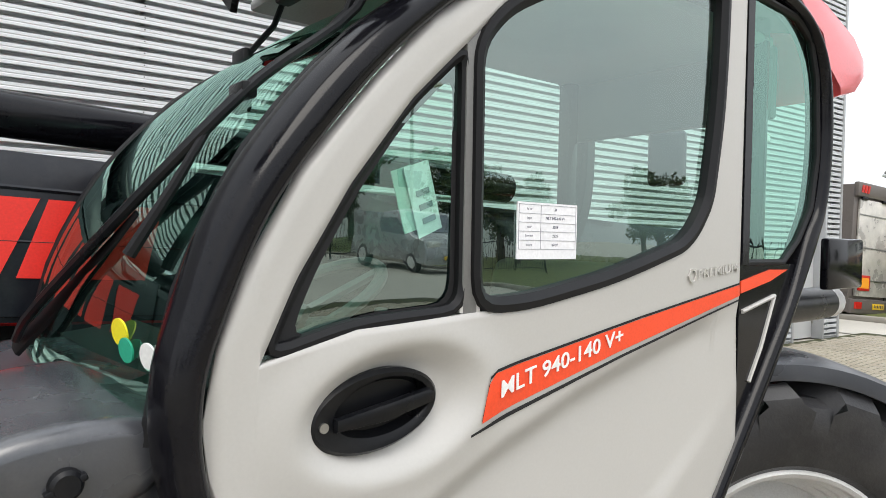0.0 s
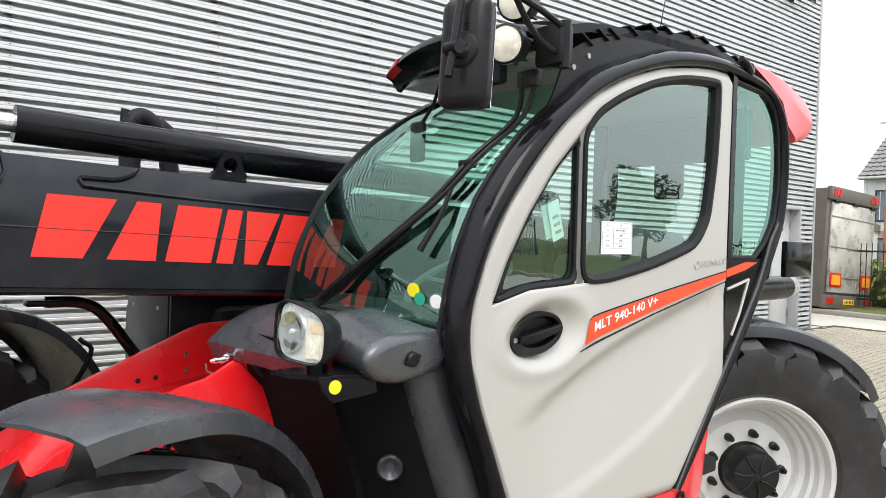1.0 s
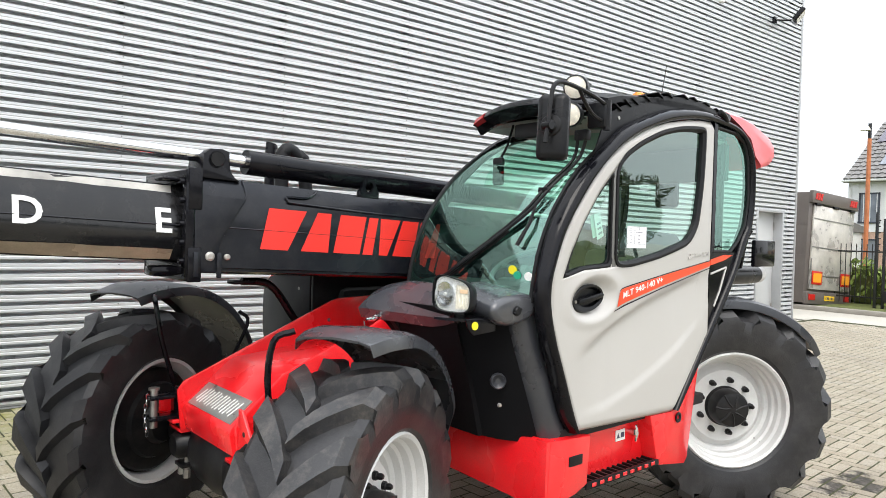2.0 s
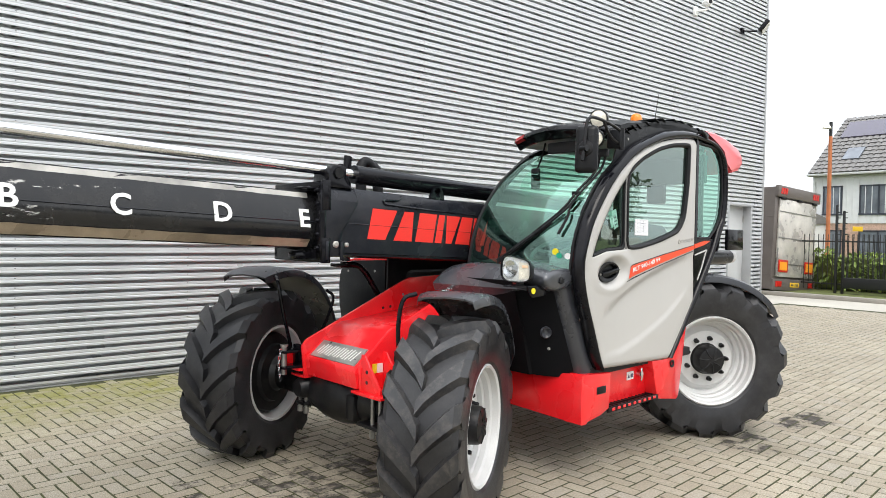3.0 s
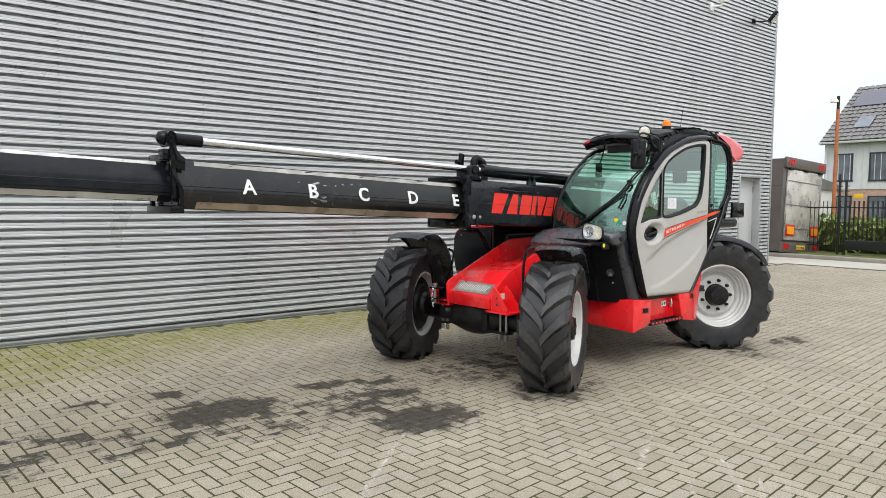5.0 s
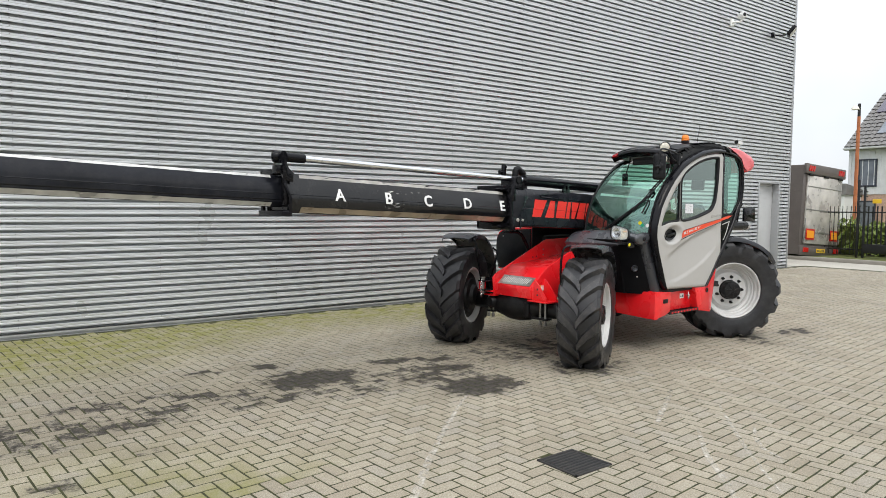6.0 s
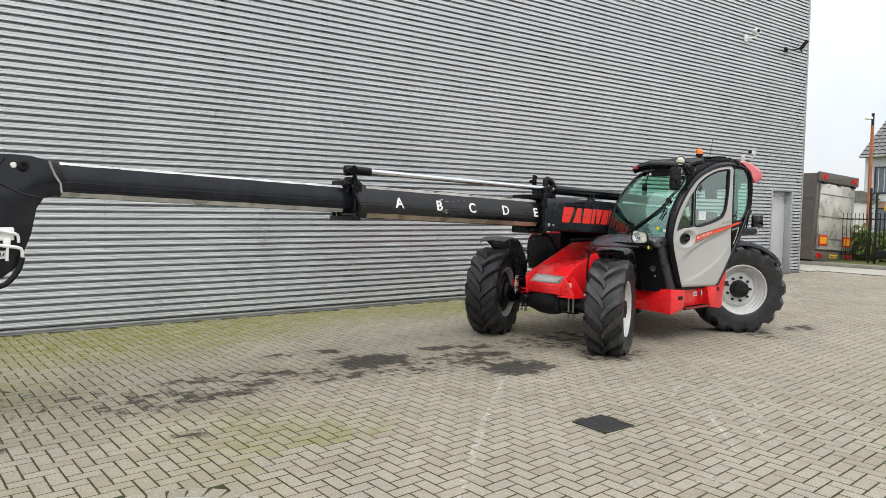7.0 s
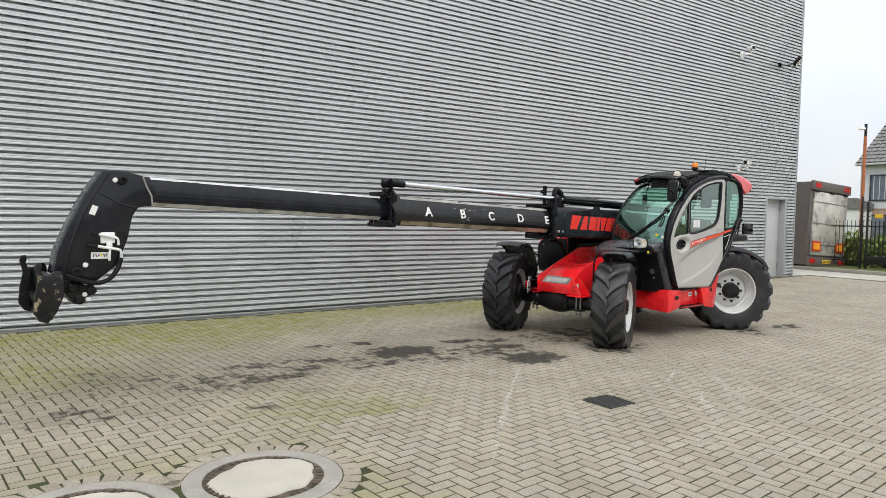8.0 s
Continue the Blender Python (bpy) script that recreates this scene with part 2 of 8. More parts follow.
def tube(bm, pts, r, seg=10, soft=0, flat=1.0, up=(0, 0, 1)):
    """A round or flattened bar along a line. r: one radius or one for each point."""
    p = smooth_path(pts, soft) if soft else [Vector(q) for q in pts]
    rs = r if isinstance(r, (list, tuple)) else [r] * len(p)
    if len(rs) != len(p):
        rs = [rs[min(len(rs) - 1, int(i * len(rs) / len(p)))] for i in range(len(p))]
    rings = []
    side = None
    for i, q in enumerate(p):
        d = (p[min(i + 1, len(p) - 1)] - p[max(i - 1, 0)]).normalized()
        if side is None:
            u = Vector(up)
            if abs(u.dot(d)) > 0.95:
                u = Vector((1, 0, 0))
            side = d.cross(u).normalized()
        side = (side - d * side.dot(d)).normalized()
        w = side.cross(d)
        rings.append([q + rs[i] * (side * math.cos(2 * math.pi * k / seg) * flat + w * math.sin(2 * math.pi * k / seg)) for k in range(seg)])
    return loft(bm, rings)


def lathe(bm, prof, seg=48, axis="y", centre=(0, 0, 0), closed=False):
    """Turns a profile of (radius, along) round an axis."""
    c = Vector(centre)
    rings = []
    for k in range(seg):
        a = 2 * math.pi * k / seg
        co, si = math.cos(a), math.sin(a)
        ring = []
        for r, h in prof:
            v = {"y": (r * co, h, r * si), "x": (h, r * co, r * si), "z": (r * co, r * si, h)}[axis]
            ring.append(bm.verts.new(c + Vector(v)))
        rings.append(ring)
    n = len(prof)
    for k in range(seg):
        a, b = rings[k], rings[(k + 1) % seg]
        for i in range(n if closed else n - 1):
            j = (i + 1) % n
            if prof[i][0] == 0 and prof[j][0] == 0:
                continue
            bm.faces.new((a[i], a[j], b[j], b[i]))
    bmesh.ops.remove_doubles(bm, verts=[v for r in rings for v in r], dist=1e-5)


def cyl(bm, a, b, r, seg=16, r2=None):
    a, b = Vector(a), Vector(b)
    tube(bm, [a, b], [r, r if r2 is None else r2], seg)


def lettering(text, size, depth=0.001, bold=0.0, shear=0.0):
    """Built-in font as a bmesh in the xy plane, its middle at the origin."""
    cu = bpy.data.curves.new("lettering", "FONT")
    cu.body, cu.size, cu.extrude, cu.offset, cu.shear = text, size, depth, bold, shear
    cu.align_x, cu.align_y = "CENTER", "CENTER"
    cu.resolution_u = 3
    ob = bpy.data.objects.new("lettering", cu)
    scene.collection.objects.link(ob)
    me = bpy.data.meshes.new_from_object(ob.evaluated_get(bpy.context.evaluated_depsgraph_get()))
    bm = bmesh.new()
    bm.from_mesh(me)
    bpy.data.objects.remove(ob)
    bpy.data.curves.remove(cu)
    bpy.data.meshes.remove(me)
    return bm


def lay(bm, origin, right, up):
    """Lays a bmesh from the xy plane onto a face given by its right and up directions."""
    r, u = Vector(right).normalized(), Vector(up).normalized()
    m = Matrix((r, u, r.cross(u))).transposed().to_4x4()
    bmesh.ops.transform(bm, matrix=Matrix.Translation(origin) @ m, verts=bm.verts)
    return bm


def ease(a, b, v):
    t = min(1, max(0, (v - a) / (b - a)))
    return t * t * (3 - 2 * t)

# ---------------------------------------------------------------- ground, hall and what closes the place
WALL_Y, CORNER_X = 5.255, 12.65
M_CLAD = surf("grey_coated_cladding", (0.605, 0.625, 0.637), 0.36, metal=0.3, var=0.05, scale=0.8, grain=0.03, bump=0.02, bscale=4, rvar=0.10)
M_TRIM = surf("grey_wall_trim", (0.40, 0.41, 0.42), 0.4, metal=0.2, var=0.05)
M_DOORLEAF = surf("pale_grey_door_paint", (0.52, 0.53, 0.53), 0.4, var=0.05)
M_CASTIRON = surf("dark_cast_iron", (0.035, 0.034, 0.033), 0.55, metal=0.4, var=0.3, scale=20, bump=0.3, bscale=60, dust=0.3, dcol=(0.16, 0.14, 0.11))
M_RUSTIRON = surf("rusty_sandy_iron", (0.075, 0.058, 0.042), 0.75, metal=0.1, var=0.35, scale=14, bump=0.35, bscale=60, dust=0.55, dcol=(0.24, 0.20, 0.15), dscale=14)
M_CONCRETE = surf("worn_concrete", (0.33, 0.31, 0.275), 0.85, var=0.12, scale=7, grain=0.15, gscale=120, bump=0.4, bscale=90, dust=0.25, dcol=(0.24, 0.22, 0.17))
M_CEMENT = surf("smooth_cement_cover", (0.47, 0.44, 0.37), 0.8, var=0.10, scale=4, grain=0.06, bump=0.15, bscale=40)
M_KERB = surf("kerb_concrete", (0.30, 0.28, 0.245), 0.85, var=0.12, scale=3, grain=0.12)
M_ASPHALT = surf("pale_road", (0.47, 0.445, 0.39), 0.9, var=0.10, scale=0.5, grain=0.10, gscale=60)


def paving_material(name, island):
    """Concrete paving blocks: each a little different, worn, mossy in places, with dark oil marks."""
    m = bpy.data.materials.new(name)
    m.use_nodes = True
    n, l = m.node_tree.nodes, m.node_tree.links
    b = n["Principled BSDF"]
    g = n.new("ShaderNodeNewGeometry")
    if island:
        rnd = g.outputs["Random Per Island"]
    else:
        oi = n.new("ShaderNodeObjectInfo")
        rnd = oi.outputs["Random"]
    ramp = n.new("ShaderNodeValToRGB")
    for k, (p, c) in enumerate(((0.0, (0.482, 0.420, 0.318)), (0.35, (0.543, 0.482, 0.370)), (0.7, (0.588, 0.525, 0.410)), (1.0, (0.543, 0.493, 0.408)))):
        e = ramp.color_ramp.elements[k] if k < 2 else ramp.color_ramp.elements.new(p)
        e.position, e.color = p, (*c, 1)
    l.new(rnd, ramp.inputs["Fac"])

    def noise_of(scale, detail, lo, hi, a, c, rough=0.6):
        t = n.new("ShaderNodeTexNoise")
        t.inputs["Scale"].default_value, t.inputs["Detail"].default_value, t.inputs["Roughness"].default_value = scale, detail, rough
        l.new(g.outputs["Position"], t.inputs["Vector"])
        r = n.new("ShaderNodeMapRange")
        for key, v in (("From Min", lo), ("From Max", hi), ("To Min", a), ("To Max", c)):
            r.inputs[key].default_value = v
        l.new(t.outputs["Fac"], r.inputs["Value"])
        return r.outputs["Result"]

    def mix(fac, colour, below):
        x = n.new("ShaderNodeMix")
        x.data_type = "RGBA"
        l.new(fac, x.inputs[0])
        l.new(below, x.inputs[6])
        x.inputs[7].default_value = (*colour, 1)
        return x.outputs[2]

    def times(a, c):
        k = n.new("ShaderNodeMath")
        k.operation, k.use_clamp = "MULTIPLY", True
        l.new(a, k.inputs[0])
        l.new(c, k.inputs[1])
        return k.outputs[0]
    grain = n.new("ShaderNodeVectorMath")
    grain.operation = "SCALE"
    l.new(ramp.outputs["Color"], grain.inputs[0])
    l.new(times(noise_of(120, 5, 0.34, 0.64, 0.38, 1.0, 0.75), noise_of(1.1, 5, 0.3, 0.7, 0.76, 1.02)), grain.inputs["Scale"])
    col = grain.outputs[0]
    col = mix(noise_of(330, 2, 0.60, 0.72, 0.0, 0.6), (0.70, 0.66, 0.58), col)
    col = mix(noise_of(55, 6, 0.47, 0.66, 0.0, 0.75, 0.75), (0.265, 0.23, 0.16), col)
    moss = n.new("ShaderNodeAttribute")
    moss.attribute_name = "moss"
    col = mix(times(moss.outputs["Fac"], noise_of(5, 7, 0.36, 0.62, 0.22, 1.0)), (0.205, 0.205, 0.038), col)
    oil = n.new("ShaderNodeAttribute")
    oil.attribute_name = "oil"
    col = mix(times(oil.outputs["Fac"], noise_of(2.5, 6, 0.3, 0.7, 0.25, 0.75)), (0.17, 0.145, 0.115), col)
    blot = n.new("ShaderNodeMath")
    blot.operation = "MULTIPLY_ADD"
    blot.inputs[1].default_value = 3.8
    l.new(oil.outputs["Fac"], blot.inputs[0])
    edge = n.new("ShaderNodeMath")
    edge.operation = "MULTIPLY_ADD"
    edge.inputs[1].default_value = 1.8
    l.new(rnd, edge.inputs[0])
    l.new(noise_of(8, 9, 0.28, 0.72, -4.3, -1.0, 0.75), edge.inputs[2])
    l.new(edge.outputs[0], blot.inputs[2])
    blot.use_clamp = True
    col = mix(times(blot.outputs[0], noise_of(16, 8, 0.34, 0.62, 0.74, 1.0, 0.75)), (0.021, 0.017, 0.014), col)
    l.new(col, b.inputs["Base Color"])
    b.inputs["Roughness"].default_value = 0.82
    bt = n.new("ShaderNodeTexNoise")
    bt.inputs["Scale"].default_value, bt.inputs["Detail"].default_value = 220, 4
    l.new(g.outputs["Position"], bt.inputs["Vector"])
    bn = n.new("ShaderNodeBump")
    bn.inputs["Strength"].default_value, bn.inputs["Distance"].default_value = 0.8, 0.004
    l.new(bt.outputs["Fac"], bn.inputs["Height"])
    l.new(bn.outputs["Normal"], b.inputs["Normal"])
    return m


M_PAVER = paving_material("paving_block_joined", True)
M_PAVER_ONE = paving_material("paving_block", False)
M_JOINT = surf("sandy_mossy_joint", (0.040, 0.044, 0.012), 0.95, var=0.5, scale=6, grain=0.25, gscale=90, dust=0.25, dcol=(0.075, 0.066, 0.04))

# one sheet of ground that reaches the horizon
gm = mesh_of("ground", [(-400, -400, -0.02), (600, -400, -0.02), (600, 600, -0.02), (-400, 600, -0.02)], [(0, 1, 2, 3)], M_ASPHALT)
ground = tagged(new("ground", gm), "grey concrete block paving laid in herringbone", "ground", kind="structure")
jm = mesh_of("joint_sand", [(-11, -9.5, -0.0022), (13.8, -9.5, -0.0022), (13.8, 5.3, -0.0022), (-11, 5.3, -0.0022)], [(0, 1, 2, 3)], M_JOINT)
sand = new("joint_sand", jm)
sand.parent = ground
# the plain far part of the yard and the road beyond the kerb
verts, faces = [], []
for x0, y0, x1, y1 in ((13.4, -40, 15.9, 60), (-40, -60, 13.4, -8.8), (-40, -8.8, -10.1, 5.2)):
    k = len(verts)
    verts += [(x0, y0, -0.003), (x1, y0, -0.003), (x1, y1, -0.003), (x0, y1, -0.003)]
    faces.append((k, k + 1, k + 2, k + 3))
tagged(new("pavement", mesh_of("pavement", verts, faces, M_ASPHALT)), "pale worn paving at the yard's far side", "pavement", kind="structure")
bm = bmesh.new()
box(bm, (15.9, -40, -0.02), (16.12, 60, 0.11), 0.02)
tagged(new("kerb", done(bm, "kerb", M_KERB)), "pale concrete kerb along the road", "kerb", kind="structure")
M_VERGE = surf("grass_verge", (0.11, 0.13, 0.035), 0.95, var=0.4, scale=5, grain=0.3, gscale=70)
vm = mesh_of("verge", [(16.12, -40, 0.085), (60, -40, 0.085), (60, 60, 0.085), (16.12, 60, 0.085)], [(0, 1, 2, 3)], M_VERGE)
tagged(new("verge", vm), "grass verge behind the kerb", "grass", kind="structure")

MANHOLES = ((-5.950, -1.165, 0.482), (-6.945, -1.175, 0.482))
DRAIN = (-2.739, -1.128, 0.165)
# oil marks: place, half sizes
OIL = ((-3.08, 1.75, 0.42, 0.30, 1.0), (-2.08, 1.93, 0.28, 0.10, 0.8), (-1.60, 1.75, 0.16, 0.08, 0.8), (-1.95, 0.68, 0.38, 0.26, 1.1), (-1.80, 1.33, 0.30, 0.18, 0.7), (-2.25, 1.15, 0.25, 0.12, 0.7), (-4.76, 1.90, 0.40, 0.10, 0.55),
       (-4.72, 1.28, 0.30, 0.14, 0.6), (-5.30, 0.35, 0.12, 0.07, 0.6), (-5.87, 1.40, 0.5, 0.22, 0.38), (-3.93, 1.77, 0.2, 0.10, 0.6), (-3.2, 2.42, 0.2, 0.1, 0.7), (-2.87, 1.11, 0.14, 0.08, 0.6), (2.0, 0.19, 0.18, 0.08, 0.6),
       (3.1, 0.40, 0.35, 0.15, 0.6), (2.1, 0.47, 0.3, 0.12, 0.6), (-0.6, 0.6, 0.45, 0.30, 0.55), (-0.4, 1.6, 0.9, 0.6, 0.45), (-3.8, 2.5, 0.2, 0.1, 0.6), (-3.65, 1.29, 0.2, 0.1, 0.6), (-6.6, 0.9, 0.5, 0.3, 0.34), (-4.7, 0.66, 0.2, 0.1, 0.42), (-6.35, 2.35, 0.10, 0.06, 0.6), (-5.6, 2.6, 0.10, 0.05, 0.55), (-5.75, 1.75, 0.12, 0.06, 0.55))


def ease_all(a, b, v):
    f = np.clip((v - a) / (b - a), 0, 1)
    return f * f * (3 - 2 * f)


def oil_on(x, y):
    """How oily the paving is at the places x, y."""
    v = np.zeros_like(x)
    for ox, oy, a, b, s in OIL:
        ox, oy = 1.0145 * ox - 0.05, oy - 0.055
        d = np.hypot((x - ox) / a, (y - oy) / b)
        v = np.maximum(v, min(1, 1.22 * s) * (1 - ease_all(0.5, 1.75, d)))
    trail = np.exp(-((y - 1.5 + 0.12 * np.sin(x * 2)) / 0.6) ** 2) * ease_all(-8.5, -6, x) * (1 - ease_all(-1.0, 0.2, x))
    return np.clip(np.maximum(v, 0.50 * trail), 0, 1)


def moss_on(x, y):
    """How mossy the paving is: along the hall and at its untrodden end."""
    along = ease_all(2.6, 4.6, y + 0.5 * np.sin(x * 0.9)) * (1 - ease_all(0.5, 3.5, x))
    end = (1 - ease_all(-5.6, -3.2, x + 0.5 * np.sin(y * 1.7))) * (0.6 + 0.4 * np.sin(x * 2.3 + y * 1.9))
    return np.clip(np.maximum(0.95 * along, 0.85 * end * (0.55 + 0.45 * np.sin(x * 1.1 - y * 1.3))), 0, 1)


def block(w, h, tall=0.012, cut=0.0026):
    """A paving block's visible part: a flat top with a small chamfer and sides."""
    x, y = w / 2, h / 2
    v = [(-x, -y, -tall), (x, -y, -tall), (x, y, -tall), (-x, y, -tall), (-x, -y, -cut), (x, -y, -cut), (x, y, -cut), (-x, y, -cut), (-x + cut, -y + cut, 0), (x - cut, -y + cut, 0), (x - cut, y - cut, 0), (-x + cut, y - cut, 0)]
    f = [(8, 9, 10, 11)]
    for a in (0, 4):
        f += [(a + k, a + (k + 1) % 4, a + 4 + (k + 1) % 4, a + 4 + k) for k in range(4)]
    return v, f


UNIT, GAP, LAID = 0.097, 0.0112, radians(5.0)
rng = random.Random(7)
placed = []
for i in range(-115, 148):
    for j in range(-105, 68):
        k = (i - j) % 4
        if k == 0:
            cx, cy, flat = (i + 1) * UNIT, (j + 0.5) * UNIT, True
        elif k == 3:
            cx, cy, flat = (i + 0.5) * UNIT, (j + 1) * UNIT, False
        else:
            continue
        cx, cy = cx * math.cos(LAID) - cy * math.sin(LAID), cx * math.sin(LAID) + cy * math.cos(LAID)
        if not (-10.2 < cx < 13.5 and -8.9 < cy):
            continue
        r, dz, ta, tb = rng.random(), rng.uniform(-0.0007, 0.0012), rng.gauss(0, 0.005), rng.gauss(0, 0.005)
        if cy > WALL_Y - 0.08 or max(abs(cx - DRAIN[0]), abs(cy - DRAIN[1])) < 0.13:
            continue
        if any(math.hypot(cx - mx, cy - my) < rr + 0.112 for mx, my, rr in MANHOLES):
            continue
        placed.append((cx, cy, flat, r, dz, ta, tb))
NEAR_LO, NEAR_HI = (-5.25, -1.95), (-3.0, -0.35)
near = [p for p in placed if NEAR_LO[0] < p[0] < NEAR_HI[0] and NEAR_LO[1] < p[1] < NEAR_HI[1]][:290]
chosen = set((p[0], p[1]) for p in near)
bv, bf = block(2 * UNIT - GAP, UNIT - GAP)
base = np.array(bv)
allv, allf = [], []
nf = np.array([list(f) for f in bf])
TURN_IN = np.array(((math.cos(LAID), math.sin(LAID), 0), (-math.sin(LAID), math.cos(LAID), 0), (0, 0, 1)))
for p in placed:
    if (p[0], p[1]) in chosen:
        continue
    cx, cy, flat, r, dz, ta, tb = p
    q = base if flat else base[:, [1, 0, 2]] * np.array((-1, 1, 1))
    q = q @ TURN_IN + np.array((cx, cy, dz))
    q[:, 2] += ta * (q[:, 0] - cx) + tb * (q[:, 1] - cy)
    allf.append(nf + 12 * len(allv))
    allv.append(q)
me = mesh_of("paving_blocks", np.concatenate(allv).tolist(), np.concatenate(allf).tolist(), M_PAVER)
flat_v = np.concatenate(allv)
for nm, vals in (("oil", oil_on(flat_v[:, 0], flat_v[:, 1])), ("moss", moss_on(flat_v[:, 0], flat_v[:, 1]))):
    at = me.attributes.new(nm, "FLOAT", "POINT")
    at.data.foreach_set("value", vals.astype(np.float32))
rest = new("paving_blocks", me)
rest.parent = ground
tagged(rest, "grey concrete paving blocks in herringbone with moss and oil", kind="stuff")

# ---- drain grate and manholes
drain = thing("drain_grate", pose(DRAIN[0], DRAIN[1], 0, 0, 0, 1), "dark cast-iron square drain grate set in paving", "drain")
bm = bmesh.new()
for a in range(4):
    box(bm, (-0.165, -0.165, -0.03), (0.165, -0.145, 0.009), 0.003, 1, m=Matrix.Rotation(a * math.pi / 2, 4, "Z"))
part("frame", bm, M_CASTIRON, drain)
for k in range(9):
    bm = bmesh.new()
    box(bm, (-0.142, -0.009, -0.02), (0.142, 0.009, 0.008), 0.003, 1)
    part("bar", bm, M_CASTIRON, drain, m=pose(0, -0.128 + 0.032 * k, 0, 0, 0, 0))
bm = bmesh.new()
box(bm, (-0.145, -0.145, -0.012), (0.145, 0.145, 0.0042))
part("sump", bm, M_DARK, drain)
for x, y, r in MANHOLES:
    mh = thing("manhole", pose(x, y, 0), "round manhole with concrete ring and cement-filled iron cover", "manhole", "two manholes")
    bm = bmesh.new()
    lathe(bm, [(r - 0.115, -0.03), (r - 0.115, 0.006), (r - 0.105, 0.012), (r - 0.02, 0.011), (r, 0.003), (r, -0.03)], 56, "z")
    part("concrete_ring", bm, M_CONCRETE, mh)
    bm = bmesh.new()
    lathe(bm, [(0, -0.001), (r - 0.115, -0.001), (r - 0.115, -0.02), (0, -0.02)], 48, "z")
    for k in range(44):
        a = 2 * math.pi * k / 44
        box(bm, (r - 0.158, -0.010, -0.004), (r - 0.124, 0.010, 0.007), 0.002, 1, m=Matrix.Rotation(a, 4, "Z"))
    part("iron_rim", bm, M_RUSTIRON, mh, "brown rusty iron rim")
    bm = bmesh.new()
    top, low_ = [], []
    for k in range(48):
        a = 2 * math.pi * k / 48
        rr = r - 0.182 + 0.022 * math.sin(2 * a + 0.6) + 0.014 * math.sin(5 * a) + 0.007 * math.sin(11 * a + 1)
        top.append((rr * math.cos(a) * 1.03, rr * math.sin(a), 0.008))
        low_.append((rr * 1.03 * math.cos(a) * 1.03, rr * 1.03 * math.sin(a), -0.002))
    ctr = bm.verts.new((0, 0, 0.012))
    tv = [bm.verts.new(p) for p in top]
    lv = [bm.verts.new(p) for p in low_]
    for k in range(48):
        bm.faces.new((ctr, tv[k], tv[(k + 1) % 48]))
        bm.faces.new((tv[k], lv[k], lv[(k + 1) % 48], tv[(k + 1) % 48]))
    part("cement_fill", bm, M_CEMENT, mh, "pale worn cement fill")
    sv, sf = block(0.092, 0.112)
    setm = mesh_of("sett", sv, sf, M_PAVER_ONE)
    for k in range(32):
        a = 2 * math.pi * k / 32
        px, py = x + (r + 0.062) * math.cos(a), y + (r + 0.062) * math.sin(a)
        if any(math.hypot(px - mx, py - my) < rr + 0.03 for mx, my, rr in MANHOLES if (mx, my) != (x, y)):
            continue
        part("sett", None, None, mh, data=setm, m=Matrix.Rotation(a, 4, "Z") @ pose(r + 0.062, 0, 0.0035, 0, 0, 90))

# ---- the hall's wall: lapped sheets with level ribs
PITCH, DEEP, SHEET = 0.0907, 0.135, 1.58
prof = []
z = 0.058
while z < 9.0:
    prof += [(0.004, z), (0.007, z - 0.021), (DEEP, z - 0.021), (DEEP, z + 0.050), (0.012, z + 0.050), (0.004, z + 0.034), (0.0, z + 0.037), (0.0, z + 0.055), (0.0025, z + 0.059), (0.0025, z + 0.063), (0.0, z + 0.067), (0.0, z + 0.0875)]
    z += PITCH
prof.append((0.004, z))


def ribbed(width):
    """One ribbed sheet, slightly longer than its pitch so that it laps the next."""
    n = len(prof)
    v = [(x, d, zz) for x in (0, width) for d, zz in prof]
    return mesh_of("cladding_sheet", v, [(i, n + i, n + i + 1, i + 1) for i in range(n - 1)], M_CLAD)


DOOR_X0, DOOR_X1, DOOR_TOP = 11.05, 12.12, 2.30
bm = bmesh.new()
for lo, hi in (((-32, WALL_Y + 0.16, 0), (DOOR_X0, WALL_Y + 0.30, 9.1)), ((DOOR_X0, WALL_Y + 0.16, DOOR_TOP), (DOOR_X1, WALL_Y + 0.30, 9.1)), ((DOOR_X1, WALL_Y + 0.16, 0), (CORNER_X - 0.03, WALL_Y + 0.30, 9.1)),
               ((CORNER_X - 0.27, WALL_Y + 0.30, 0), (CORNER_X - 0.03, 45, 9.1)), ((-32, 44.7, 0), (CORNER_X - 0.27, 45, 9.1)), ((-32, WALL_Y + 0.3, 0), (-31.7, 44.7, 9.1))):
    box(bm, lo, hi)
wall = tagged(new("wall_front", done(bm, "wall_front", M_TRIM, False)), "grey horizontally ribbed metal cladding of a hall", "wall", kind="structure")
bm = bmesh.new()
box(bm, (-32, WALL_Y + 0.15, 9.1), (CORNER_X, 45, 9.25))
tagged(new("roof", done(bm, "roof", M_TRIM, False)), "flat roof of the hall", "roof", kind="structure")
SHEET_MESH = ribbed(SHEET + 0.03)
first = -2.0 - 19 * SHEET
k = 0
